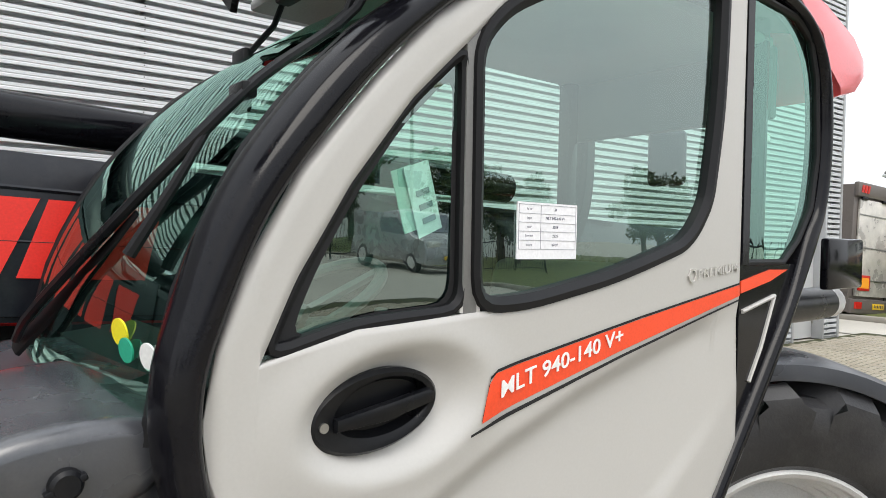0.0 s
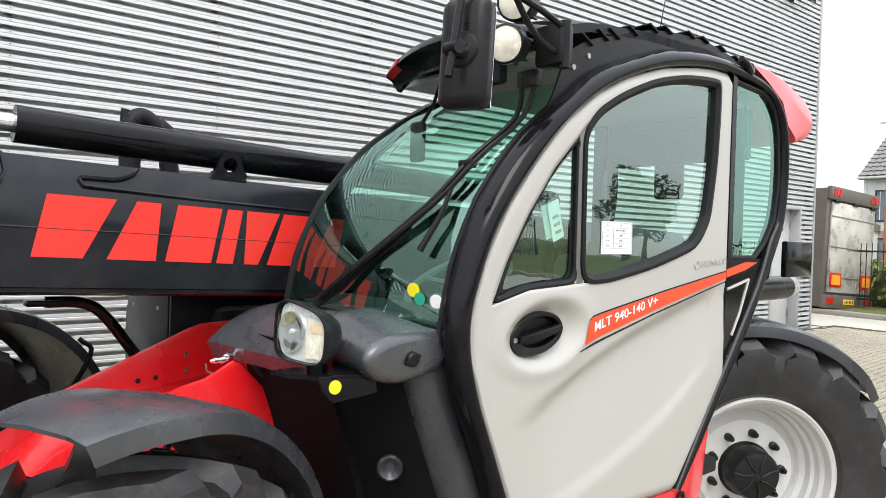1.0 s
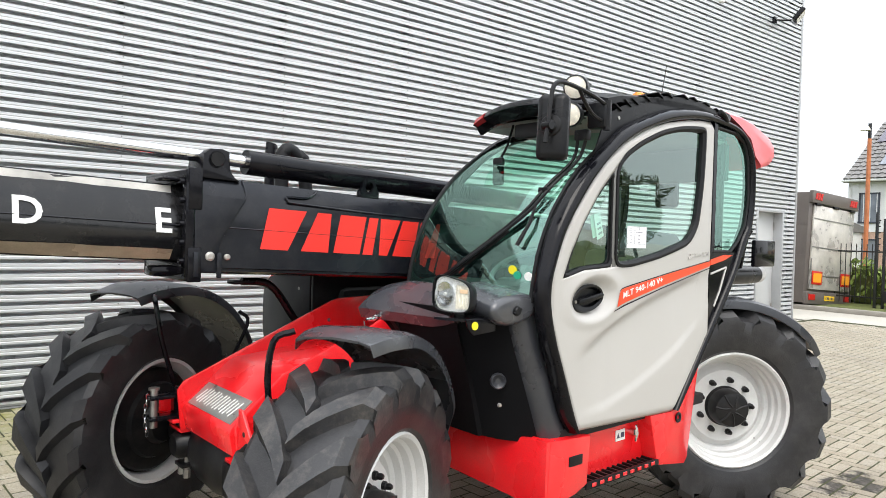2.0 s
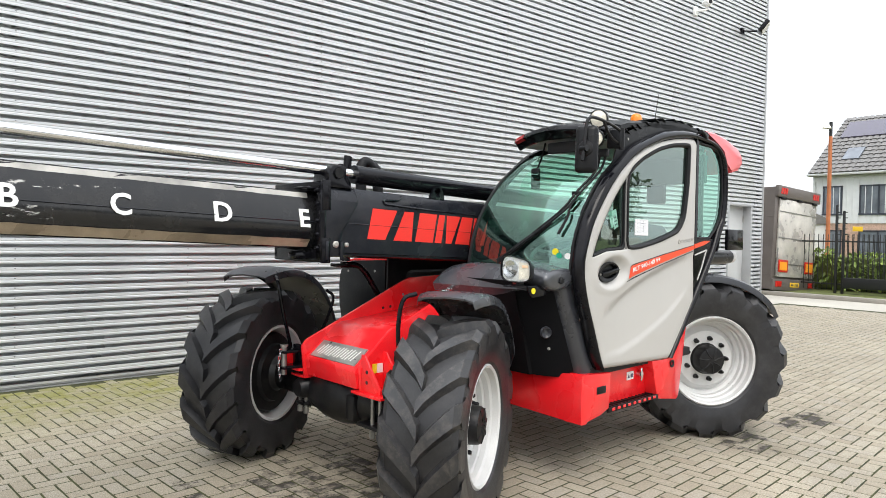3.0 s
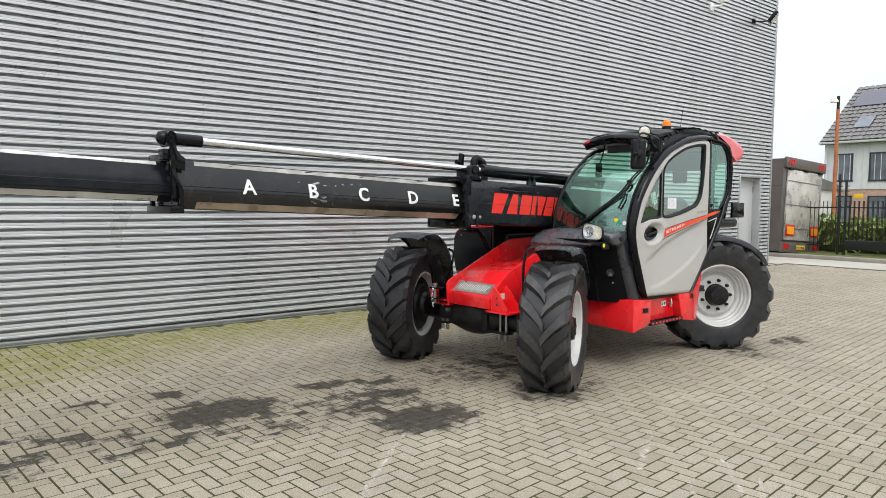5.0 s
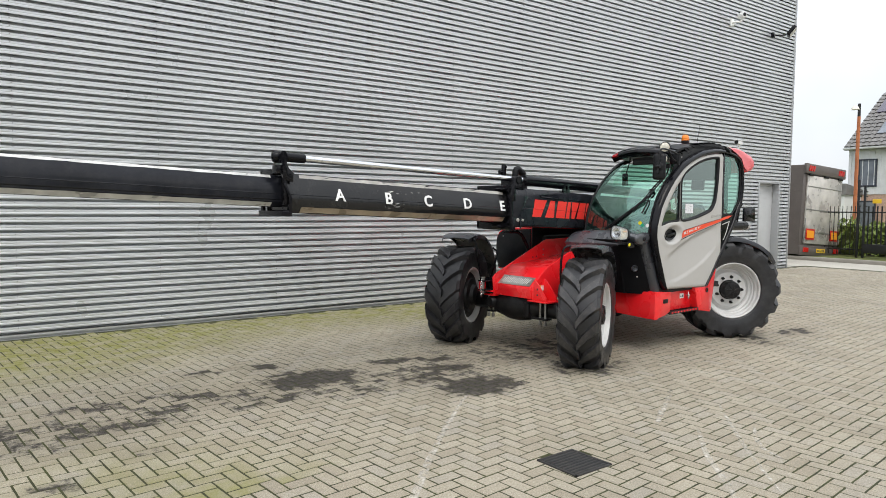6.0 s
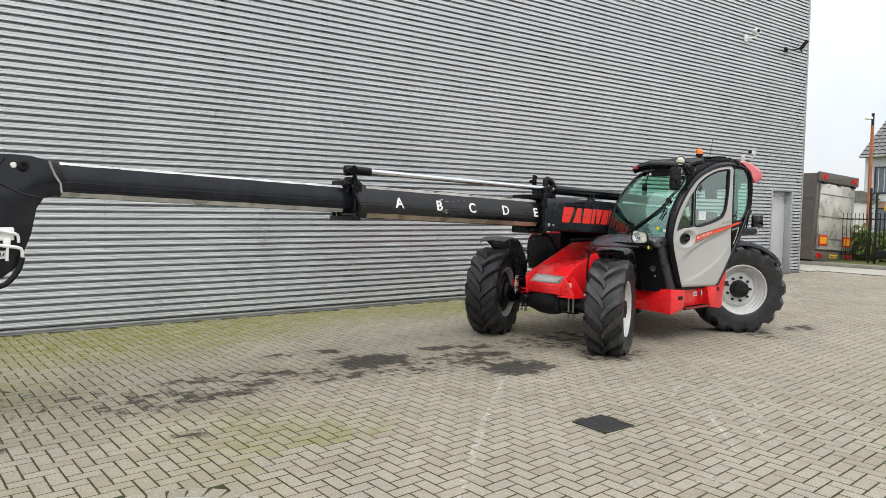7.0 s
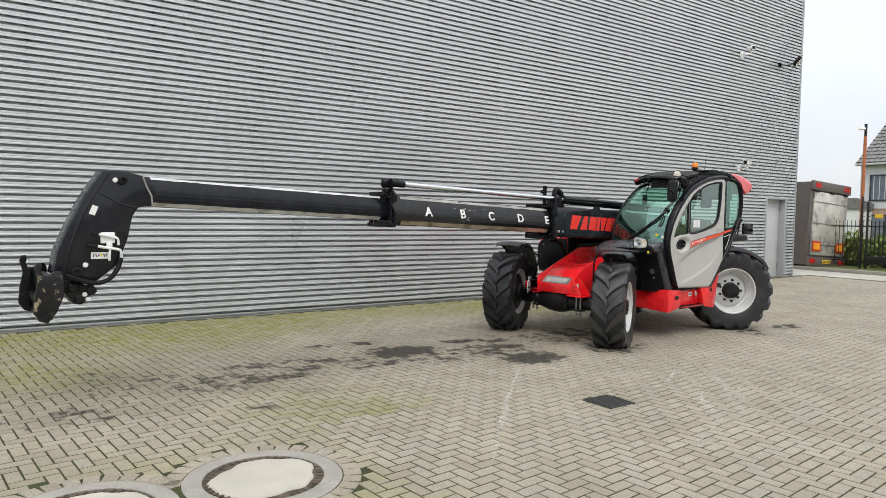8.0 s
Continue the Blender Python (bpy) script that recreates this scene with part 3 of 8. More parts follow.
while first + k * SHEET < CORNER_X - 0.05:
    x0 = first + k * SHEET
    end = min(SHEET + 0.03, CORNER_X - 0.02 - x0)
    if x0 + end <= DOOR_X0 or x0 > DOOR_X1:
        me = SHEET_MESH if end == SHEET + 0.03 else ribbed(end)
        part("cladding_sheet", None, None, wall, data=me, m=Matrix.Translation((x0, WALL_Y - 0.0012 * (k % 2), 0)))
    else:
        pieces = []
        if x0 < DOOR_X0:
            pieces.append((x0, DOOR_X0, 0))
        pieces.append((max(x0, DOOR_X0), min(x0 + end, DOOR_X1), DOOR_TOP))
        if x0 + end > DOOR_X1:
            pieces.append((DOOR_X1, x0 + end, 0))
        for a, b, zmin in pieces:
            pr = [(d, zz) for d, zz in prof if zz >= zmin]
            n = len(pr)
            v = [(x - a, d, zz) for x in (a, b) for d, zz in pr]
            me = mesh_of("cladding_sheet", v, [(i, n + i, n + i + 1, i + 1) for i in range(n - 1)], M_CLAD)
            part("cladding_sheet", None, None, wall, data=me, m=Matrix.Translation((a, WALL_Y - 0.0012 * (k % 2), 0)))
    k += 1
# side of the hall round the corner
n = len(prof)
v = [(CORNER_X - d, y, zz) for y in (WALL_Y + 0.15, 45) for d, zz in prof]
part("cladding_sheet", (v, [(i, i + 1, n + i + 1, n + i) for i in range(n - 1)]), M_CLAD, wall, smooth=False)
# screws along the laps
allv, allf = [], []
sq = [(-0.005, 0.004, -0.005), (0.005, 0.004, -0.005), (0.005, 0.004, 0.005), (-0.005, 0.004, 0.005), (-0.004, -0.002, -0.004), (0.004, -0.002, -0.004), (0.004, -0.002, 0.004), (-0.004, -0.002, 0.004)]
sqf = [(4, 5, 6, 7), (0, 1, 5, 4), (1, 2, 6, 5), (2, 3, 7, 6), (3, 0, 4, 7)]
for s in range(12, 29):
    x = first + s * SHEET + 0.015
    if x > CORNER_X:
        break
    for r in range(0, 97):
        zz = 0.058 + r * PITCH + 0.079
        if zz < DOOR_TOP and DOOR_X0 < x < DOOR_X1:
            continue
        c = len(allv)
        allv += [(x + a, WALL_Y - 0.001 + b, zz + d) for a, b, d in sq]
        allf += [tuple(c + i for i in f) for f in sqf]
sc = part("screws", (allv, allf), M_DARK, wall, "rows of dark cladding screws", smooth=False)
sc["kind"] = "stuff"
# base flashing and corner trim
bm = bmesh.new()
for a, b in ((-32, DOOR_X0), (DOOR_X1, CORNER_X)):
    box(bm, (a, WALL_Y + 0.012, 0.020), (b, WALL_Y + 0.16, 0.052), 0.003)
    box(bm, (a, WALL_Y + 0.02, -0.01), (b, WALL_Y + 0.16, 0.014))
tagged(new("baseboard", done(bm, "baseboard", M_TRIM)), "grey folded flashing at the wall's foot", "flashing", kind="structure")
bm = bmesh.new()
box(bm, (CORNER_X - 0.05, WALL_Y - 0.015, 0.0), (CORNER_X + 0.012, WALL_Y + 0.16, 9.15), 0.004)
tagged(new("trim", done(bm, "trim", M_TRIM)), "grey corner trim of the hall", "trim", kind="structure")
# door in its reveal
bm = bmesh.new()
box(bm, (DOOR_X0, WALL_Y - 0.02, 0), (DOOR_X0 + 0.05, WALL_Y + 0.30, DOOR_TOP), 0.004)
box(bm, (DOOR_X1 - 0.05, WALL_Y - 0.02, 0), (DOOR_X1, WALL_Y + 0.30, DOOR_TOP), 0.004)
box(bm, (DOOR_X0 + 0.05, WALL_Y - 0.02, DOOR_TOP - 0.05), (DOOR_X1 - 0.05, WALL_Y + 0.30, DOOR_TOP), 0.004)
door_frame = tagged(new("door_1", done(bm, "door_1", M_TRIM)), "pale grey steel door set back in the wall", "door", kind="structure")
bm = bmesh.new()
box(bm, (DOOR_X0 + 0.05, WALL_Y + 0.17, 0.01), (DOOR_X1 - 0.05, WALL_Y + 0.23, DOOR_TOP - 0.05), 0.004)
leaf = part("leaf", bm, M_DOORLEAF, door_frame, "pale grey flush door leaf")
bm = bmesh.new()
cyl(bm, (DOOR_X0 + 0.13, WALL_Y + 0.17, 1.05), (DOOR_X0 + 0.13, WALL_Y + 0.11, 1.05), 0.012, 10)
tube(bm, [(DOOR_X0 + 0.13, WALL_Y + 0.115, 1.05), (DOOR_X0 + 0.25, WALL_Y + 0.115, 1.05)], 0.010, 8)
box(bm, (DOOR_X0 + 0.11, WALL_Y + 0.163, 0.95), (DOOR_X0 + 0.15, WALL_Y + 0.172, 1.13), 0.002)
part("door_handle", bm, M_STEEL, leaf)
bm = bmesh.new()
for zz in (0.25, 1.9):
    cyl(bm, (DOOR_X1 - 0.06, WALL_Y + 0.16, zz), (DOOR_X1 - 0.06, WALL_Y + 0.16, zz + 0.16), 0.016, 10)
part("hinge", bm, M_STEEL, leaf)


# ---- cameras and floodlight on the wall
def wall_camera(x, z, turn, ball):
    th = thing("security_camera", pose(x, WALL_Y, z), "white security camera on a wall bracket", "camera", "two security cameras")
    bm = bmesh.new()
    box(bm, (-0.06, -0.05, -0.09), (0.06, 0.0, 0.09), 0.008)
    part("bracket_box", bm, M_WHITE, th)
    bm = bmesh.new()
    tube(bm, [(0, -0.05, 0.0), (0.06, -0.16, 0.0), (0.12, -0.20, 0.03), (0.12, -0.20, 0.10)], 0.022, 10, soft=3)
    part("arm", bm, M_WHITE, th)
    m = pose(0.12, -0.20, 0.15, 0, 0, turn)
    bm = bmesh.new()
    if ball:
        lathe(bm, [(0, -0.10), (0.06, -0.10), (0.075, -0.07), (0.08, 0.0), (0.06, 0.08), (0, 0.09)], 20, "y")
    else:
        box(bm, (-0.05, -0.22, -0.045), (0.05, 0.14, 0.045), 0.012)
        box(bm, (-0.06, -0.27, 0.045), (0.06, 0.14, 0.055), 0.003)
    body = part("body", bm, M_WHITE, th, m=m)
    bm = bmesh.new()
    lathe(bm, [(0, -0.004), (0.045, -0.004), (0.045, 0.01), (0, 0.01)], 18, "y", (0, -0.10 if ball else -0.225, 0))
    part("lens", bm, M_DARK, body, "black lens")


wall_camera(9.52, 6.02, -20, True)
wall_camera(9.60, 3.02, -75, False)
fl = thing("floodlight", pose(11.43, WALL_Y, 6.02), "black floodlight on a bracket high on the wall", "floodlight")
bm = bmesh.new()
box(bm, (-0.05, -0.05, -0.06), (0.05, 0.0, 0.06), 0.006)
tube(bm, [(0, -0.05, 0), (0.10, -0.18, -0.02), (0.22, -0.24, 0.0)], 0.018, 8)
part("bracket", bm, M_PAINT_BLACK, fl)
bm = bmesh.new()
box(bm, (-0.19, -0.045, -0.14), (0.19, 0.045, 0.14), 0.02, m=pose(0.36, -0.32, 0.09, 38, 0, 25))
hd = part("head", bm, M_PAINT_BLACK, fl)
bm = bmesh.new()
box(bm, (-0.165, -0.050, -0.115), (0.165, -0.046, 0.115), 0.001, 1, m=pose(0.36, -0.32, 0.09, 38, 0, 25))
part("glass", bm, M_CREAM, hd)

# ---------------------------------------------------------------- telehandler
# Drawn in its own frame: x towards its rear, y towards the hall, z up; its cab side lies at y = 0.45.
RIG = pose(0, 0, 0, 0, 0, 3.4)
rig = thing("telehandler", RIG, "red, silver and black telescopic handler with boom run out", "telehandler", drawn=(0.65, 1.58, 0))
SIDE = 0.45


# ---- wheels
TYRE_R = 0.605


def tyre_mesh():
    """Tractor tyre: round shoulders, flat crown, two rows of slanting lugs."""
    bm = bmesh.new()
    half = [(0.335, 0.195), (0.36, 0.222), (0.42, 0.240), (0.490, 0.240), (0.530, 0.228), (0.552, 0.195), (0.556, 0.12), (0.560, 0.0)]
    prof = [(r, -w) for r, w in half] + [(r, w) for r, w in half[-2::-1]] + [(0.325, 0.15), (0.325, -0.15)]
    lathe(bm, prof, 72, "y", closed=True)
    return done(bm, "tyre", M_RUBBER, True, 28)


LUGS = 15


def lug_mesh(s, mat):
    """One slanting tread bar; s: the side of the tread that it lies on."""
    def crown(w):
        a = abs(w) / 0.235
        return 0.560 - 0.012 * a ** 2 - 0.07 * max(0, a - 0.80) / 0.2
    bm = bmesh.new()
    a0 = math.pi / LUGS if s > 0 else 0
    rings = []
    for f in (0.0, 0.2, 0.45, 0.7, 0.88, 1.0, 1.06):
        w = s * (-0.012 + 0.252 * f)
        a = a0 + 0.42 * f ** 0.8
        wide = 0.043 + 0.024 * f
        base = crown(w) - 0.012
        top = TYRE_R - 0.010 * f ** 2 - (0.055 * max(0, f - 0.88) / 0.18)
        if f > 1.0:
            base, top = 0.520, 0.540
            w = s * 0.243
        ring = []
        for d, r in ((-wide * 1.35, base), (-wide * 0.8, top), (wide * 0.8, top), (wide * 1.35, base)):
            t = a + d / 0.58
            ring.append((r * math.cos(t), w, r * math.sin(t)))
        rings.append(ring)
    loft(bm, rings)
    edges = [e for e in bm.edges if len(e.link_faces) == 2 and e.calc_face_angle(0) > 0.5]
    bmesh.ops.bevel(bm, geom=edges, offset=0.006, segments=1, affect="EDGES", clamp_overlap=True)
    return done(bm, "lug", mat, True, 28)


def rim_mesh():
    bm = bmesh.new()
    prof = [(0.322, 0.205), (0.340, 0.208), (0.343, 0.19), (0.325, 0.17), (0.300, 0.10), (0.292, 0.0), (0.300, -0.07), (0.318, -0.12), (0.325, -0.17), (0.343, -0.19), (0.345, -0.205), (0.335, -0.215),
            (0.322, -0.205), (0.315, -0.165), (0.302, -0.150), (0.298, -0.115), (0.285, -0.105), (0.281, -0.07), (0.262, -0.055), (0.255, -0.03), (0.235, -0.045), (0.215, -0.075), (0.14, -0.08), (0.0, -0.08),
            (0.0, -0.06), (0.22, -0.05), (0.262, -0.01), (0.285, 0.0), (0.295, 0.1), (0.312, 0.17)]
    lathe(bm, prof, 64, "y", closed=True)
    return done(bm, "wheel", M_RIM, True, 30)


def hub_mesh():
    bm = bmesh.new()
    lathe(bm, [(0.0, -0.20), (0.07, -0.20), (0.098, -0.192), (0.108, -0.175), (0.112, -0.10), (0.122, -0.085), (0.122, -0.07), (0, -0.07)], 28, "y")
    return done(bm, "hub", M_HUB, True, 30)


def hub_rib_mesh():
    bm = bmesh.new()
    tube(bm, [(0.02, -0.2, 0), (0.055 * math.cos(0.35), -0.201, 0.055 * math.sin(0.35)), (0.1 * math.cos(0.3), -0.192, 0.1 * math.sin(0.3))], 0.006, 6, soft=3)
    return done(bm, "hub_rib", M_HUB, True, 30)


def nut_mesh():
    bm = bmesh.new()
    lathe(bm, [(0, -0.128), (0.010, -0.128), (0.016, -0.118), (0.016, -0.10), (0.021, -0.096), (0.023, -0.075), (0, -0.075)], 8, "y")
    return done(bm, "wheel_nut", M_HUB, True, 40)


def inner_hub_mesh():
    bm = bmesh.new()
    # axle end, with a wide black disc for the shadow inside the rim
    lathe(bm, [(0, 0.25), (0.11, 0.25), (0.13, 0.21), (0.20, 0.195), (0.21, 0.165), (0.272, 0.155), (0.285, 0.14), (0.285, 0.09), (0.272, 0.03), (0.25, -0.02), (0, -0.03)], 32, "y")
    return done(bm, "axle_hub", M_HUB, True, 30)


HUB_RIB = hub_rib_mesh()
LUG_A, LUG_B = lug_mesh(-1, M_RUBBER), lug_mesh(1, M_RUBBER)
DUSTY_A, DUSTY_B = lug_mesh(-1, M_TREAD), lug_mesh(1, M_TREAD)
TYRE, RIM, HUB, NUT, INNER = tyre_mesh(), rim_mesh(), hub_mesh(), nut_mesh(), inner_hub_mesh()
WHEELS = {"front_left": (-0.540, 0.710, 0.507, 27.5, 1), "front_right": (-0.800, 2.40, 0.555, 27, -1), "rear_left": (2.10, 0.612, 0.586, -38, 1), "rear_right": (2.20, 2.60, 0.560, -31, -1)}


def wheel_pose(key):
    x, y, z, steer, side = WHEELS[key]
    return pose(x, y, z, 0, 0, steer if side > 0 else steer + 180)


for key in WHEELS:
    spin = {"front_left": 9, "front_right": 17, "rear_left": 0, "rear_right": 25}[key]
    w = part("wheel", None, None, rig, "light grey steel wheel with lugged tractor tyre", m=wheel_pose(key) @ pose(0, 0, 0, 0, spin, 0) @ Matrix.Diagonal((1, 0.95, 1, 1) if key.startswith("rear") else (0.95, 0.86, 0.95, 1)), data=RIM)
    flip = Matrix.Diagonal((1, 1, 1 if WHEELS[key][4] < 0 else -1, 1))
    part("tyre", None, None, w, "black lugged tractor tyre", data=TYRE, m=flip)
    dusty = key == "front_left"
    for k in range(2 * LUGS):
        part("lug", None, None, w, data=(DUSTY_A if dusty else LUG_A) if k < LUGS else (DUSTY_B if dusty else LUG_B), m=flip @ Matrix.Rotation(-2 * math.pi * k / LUGS, 4, "Y"))
    part("hub", None, None, w, "black hub cap", data=HUB)
    for k in range(7):
        part("hub_rib", None, None, w, data=HUB_RIB, m=Matrix.Rotation(2 * math.pi * k / 7, 4, "Y"))
    part("axle_hub", None, None, w, "black axle end, widened to darken the wheel's shaded inside", data=INNER)
    for k in range(9):
        part("wheel_nut", None, None, w, data=NUT, m=Matrix.Rotation(2 * math.pi * k / 9, 4, "Y") @ Matrix.Translation((0.160, 0, 0)) @ Matrix.Diagonal((0.85, 1, 0.85, 1)))
    bm = bmesh.new()
    tube(bm, [(0.20, -0.06, -0.20), (0.21, -0.10, -0.21), (0.225, -0.125, -0.22)], [0.008, 0.008, 0.012], 8)
    part("valve", bm, M_STEEL, w)


# ---- mudguards turn with the wheels
def mudguard(key, a0, a1, r, y0, y1, mat):
    bm = bmesh.new()
    rings = []
    n = 22
    for i in range(n + 1):
        a = radians(a0 + (a1 - a0) * i / n)
        f = i / n
        rr = r + 0.03 * (1 - f) ** 3
        cs, sn = -math.cos(a), math.sin(a)
        inset = 0.05 * max(0, 1 - f * 6) + 0.06 * max(0, (f - 0.85) * 6)
        ya, yb = y0 + inset, y1 - inset
        out = [(ya, -0.045), (ya + 0.008, -0.010), (ya + 0.05, 0.004), ((ya + yb) / 2, 0.012), (yb - 0.05, 0.004), (yb - 0.008, -0.010), (yb, -0.045)]
        ring = [((rr + d) * cs, y, (rr + d) * sn) for y, d in out] + [((rr + d - 0.010) * cs, y, (rr + d - 0.010) * sn) for y, d in out[::-1]]
        rings.append(ring)
    loft(bm, rings)
    return part("mudguard", bm, mat, rig, "black plastic mudguard", m=wheel_pose(key))


g1 = mudguard("front_left", 73, 170, 0.620, -0.205, 0.21, M_GUARD)
g2 = mudguard("front_right", 180 - 66, 180 - 178, 0.665, -0.23, 0.21, M_COVER)
mudguard("rear_left", 60, 148, 0.650, -0.22, 0.24, M_COVER)
mudguard("rear_right", 180 - 35, 180 - 172, 0.70, -0.22, 0.24, M_COVER)
g1.location += Vector((0.010, -0.005, 0.062))
g2.location += Vector((0.10, 0.02, 0.03))
for g, key in ((g1, "front_left"), (g2, "front_right")):
    s = 1 if key == "front_left" else -1
    bm = bmesh.new()
    tube(bm, [(-0.18 * s, 0.16, 0.64), (-0.225 * s, 0.22, 0.60), (-0.205 * s, 0.25, 0.40), (-0.10 * s, 0.25, 0.14), (0, 0.2, 0.05)], 0.012, 8, soft=4)
    tube(bm, [(0.45 * s, 0.20, 0.50), (0.46 * s, 0.255, 0.42), (0.20 * s, 0.25, 0.12), (0, 0.2, 0.02)], 0.011, 8, soft=4)
    part("stay", bm, M_PAINT_BLACK, g)

# ---- cab side frame
OUT = [(0.475, 0.698), (0.40, 0.79), (0.322, 0.998), (0.258, 1.143), (0.222, 1.277), (0.217, 1.376), (0.237, 1.465), (0.29, 1.61), (0.387, 1.757), (0.503, 1.885), (0.658, 2.008), (0.80, 2.11), (0.97, 2.18),
       (1.2, 2.255), (1.5, 2.292), (1.75, 2.28), (1.95, 2.24), (2.08, 2.15), (2.14, 2.03), (2.15, 1.85), (2.13, 1.70), (2.08, 1.58), (1.95, 1.40), (1.82, 1.22), (1.55, 0.90), (1.34, 0.68)]
INN = [(0.49, 0.71), (0.455, 0.80), (0.375, 0.99), (0.315, 1.14), (0.28, 1.27), (0.279, 1.37), (0.305, 1.46), (0.365, 1.60), (0.465, 1.74), (0.575, 1.865), (0.70, 1.975), (0.83, 2.055), (0.99, 2.125),
       (1.2, 2.188), (1.48, 2.233), (1.74, 2.232), (1.93, 2.205), (2.04, 2.13), (2.085, 2.01), (2.09, 1.84), (2.06, 1.69), (2.0, 1.60), (1.90, 1.43), (1.76, 1.25), (1.50, 0.935), (1.30, 0.69)]


def hoop(y, s, dx=0.0):
    """The hooped side frame; s: +1 when the inside of the cab lies towards +y."""
    bm = bmesh.new()
    o = smooth_path([(a, 0, b) for a, b in OUT], 6)
    i = smooth_path([(a, 0, b) for a, b in INN], 6)
    rings = []
    for p, q in zip(o, i):
        def at(f, d):
            v = q.lerp(p, f)
            return (v.x + dx, y + s * d, v.z)
        rings.append([at(0.0, 0.012), at(0.05, 0.002), at(0.12, -0.006), at(0.24, -0.0115), at(0.38, -0.014), at(0.52, -0.0125), at(0.65, -0.008), at(0.77, 0.0), at(0.87, 0.012), at(0.95, 0.026), at(1.0, 0.036), at(0.96, 0.050), at(0.85, 0.058), at(0.1, 0.058), at(0.0, 0.045)])
    loft(bm, rings)
    return bm


part("cab_side_frame", hoop(SIDE, 1), M_PAINT_BLACK, rig, "glossy black hooped cab frame", angle=60)
part("cab_side_frame", hoop(1.40, -1, 0.015), M_PAINT_BLACK, rig, "glossy black hooped cab frame")


# ---- door
def line(table, x):
    if x <= table[0][0]:
        return table[0][1]
    for (a, za), (b, zb) in zip(table, table[1:]):
        if x <= b:
            return za + (zb - za) * (x - a) / (b - a)
    return table[-1][1]


LOW = [(0.276, 1.32), (0.287, 1.22), (0.335, 1.08), (0.413, 0.90), (0.455, 0.80), (0.485, 0.725), (0.50, 0.709), (1.29, 0.684), (1.31, 0.69), (1.632, 1.06), (1.64, 1.10)]
TOP = [(0.276, 1.32), (0.29, 1.42), (0.33, 1.53), (0.408, 1.67), (0.525, 1.81), (0.638, 1.93), (0.79, 2.035), (0.96, 2.115), (1.15, 2.175), (1.36, 2.215), (1.5, 2.232), (1.60, 2.235), (1.63, 2.215), (1.64, 2.17)]
WLO = [(0.347, 1.393), (0.50, 1.432), (0.72, 1.445), (0.86, 1.449), (1.09, 1.487), (1.366, 1.557), (1.42, 1.595), (1.477, 1.668), (1.516, 1.873), (1.531, 2.185)]
WHI = [(0.347, 1.393), (0.399, 1.508), (0.484, 1.647), (0.592, 1.787), (0.70, 1.893), (0.788, 1.979), (0.911, 2.049), (1.098, 2.125), (1.287, 2.17), (1.45, 2.188), (1.531, 2.19)]


CREASE = [(0.30, 1.03), (0.496, 1.10), (0.604, 1.134), (0.71, 1.172), (0.813, 1.214), (0.925, 1.252), (1.017, 1.284), (1.185, 1.329), (1.376, 1.377), (1.64, 1.438)]
BAND = [(0.3, 0.77), (0.68, 0.80), (0.9, 0.858), (1.10, 0.929), (1.258, 0.994), (1.353, 1.047), (1.498, 1.137), (1.64, 1.25)]


def door_y(x, z):
    """Depth of the pressed door skin."""
    y = SIDE
    c, s = math.cos(radians(7)), math.sin(radians(7))
    u, v = x - 0.580, z - 1.303
    r = math.hypot((u * c + v * s) / 0.180, (-u * s + v * c) / 0.100)
    y += 0.032 * (1 - ease(0.55, 1.0, r)) - 0.006 * (ease(0.9, 1.05, r) - ease(1.05, 1.5, r))
    up, lo = line(CREASE, x), line(BAND, x)
    k = ease(0.40, 0.72, x) * (1 - 0.8 * ease(1.30, 1.62, x))
    drop = ease(up + 0.012, up - 0.050 - 0.03 * ease(0.8, 0.5, x), z)
    back = 1 - 0.72 * min(1, max(0, (up - 0.06 - z) / max(0.05, up - 0.06 - lo)))
    y += 0.034 * k * drop * back * ease(lo - 0.030, lo + 0.022, z)
    d = min(x - 0.276, 1.64 - x, abs(z - line(LOW, x)) * 0.8, abs(line(TOP, x) - z) * 0.8)
    y += 0.012 * (1 - ease(0.0, 0.022, d))
    return y


def skin(bm, xs, lo, hi, rows):
    cols = []
    for x in xs:
        a, b = lo(x), hi(x)
        cols.append([bm.verts.new((x, door_y(x, a + (b - a) * k / rows), a + (b - a) * k / rows)) for k in range(rows + 1)])
    for c, d in zip(cols, cols[1:]):
        for k in range(rows):
            bm.faces.new((c[k], d[k], d[k + 1], c[k + 1]))


xs = sorted({round(0.276 + (1.64 - 0.276) * k / 150, 4) for k in range(151)} | {0.347, 0.3471, 1.531, 1.5311, 0.28, 0.284, 1.52, 1.525, 1.48, 1.49, 1.50, 1.3, 0.485, 0.5})


def split(x, which):
    if 0.347 <= x <= 1.531:
        return line(WLO if which else WHI, x)
    return (line(LOW, x) + line(TOP, x)) / 2 if x < 0.347 else 2.187


bm = bmesh.new()
skin(bm, xs, lambda x: line(LOW, x), lambda x: split(x, True), 64)
skin(bm, xs, lambda x: split(x, False), lambda x: line(TOP, x), 5)
bmesh.ops.remove_doubles(bm, verts=bm.verts, dist=0.0003)
door = part("door", bm, M_SILVER, rig, "silver-grey pressed cab door with curved window", angle=60)
mod = door.modifiers.new("thickness", "SOLIDIFY")
mod.thickness, mod.offset = 0.02, -1

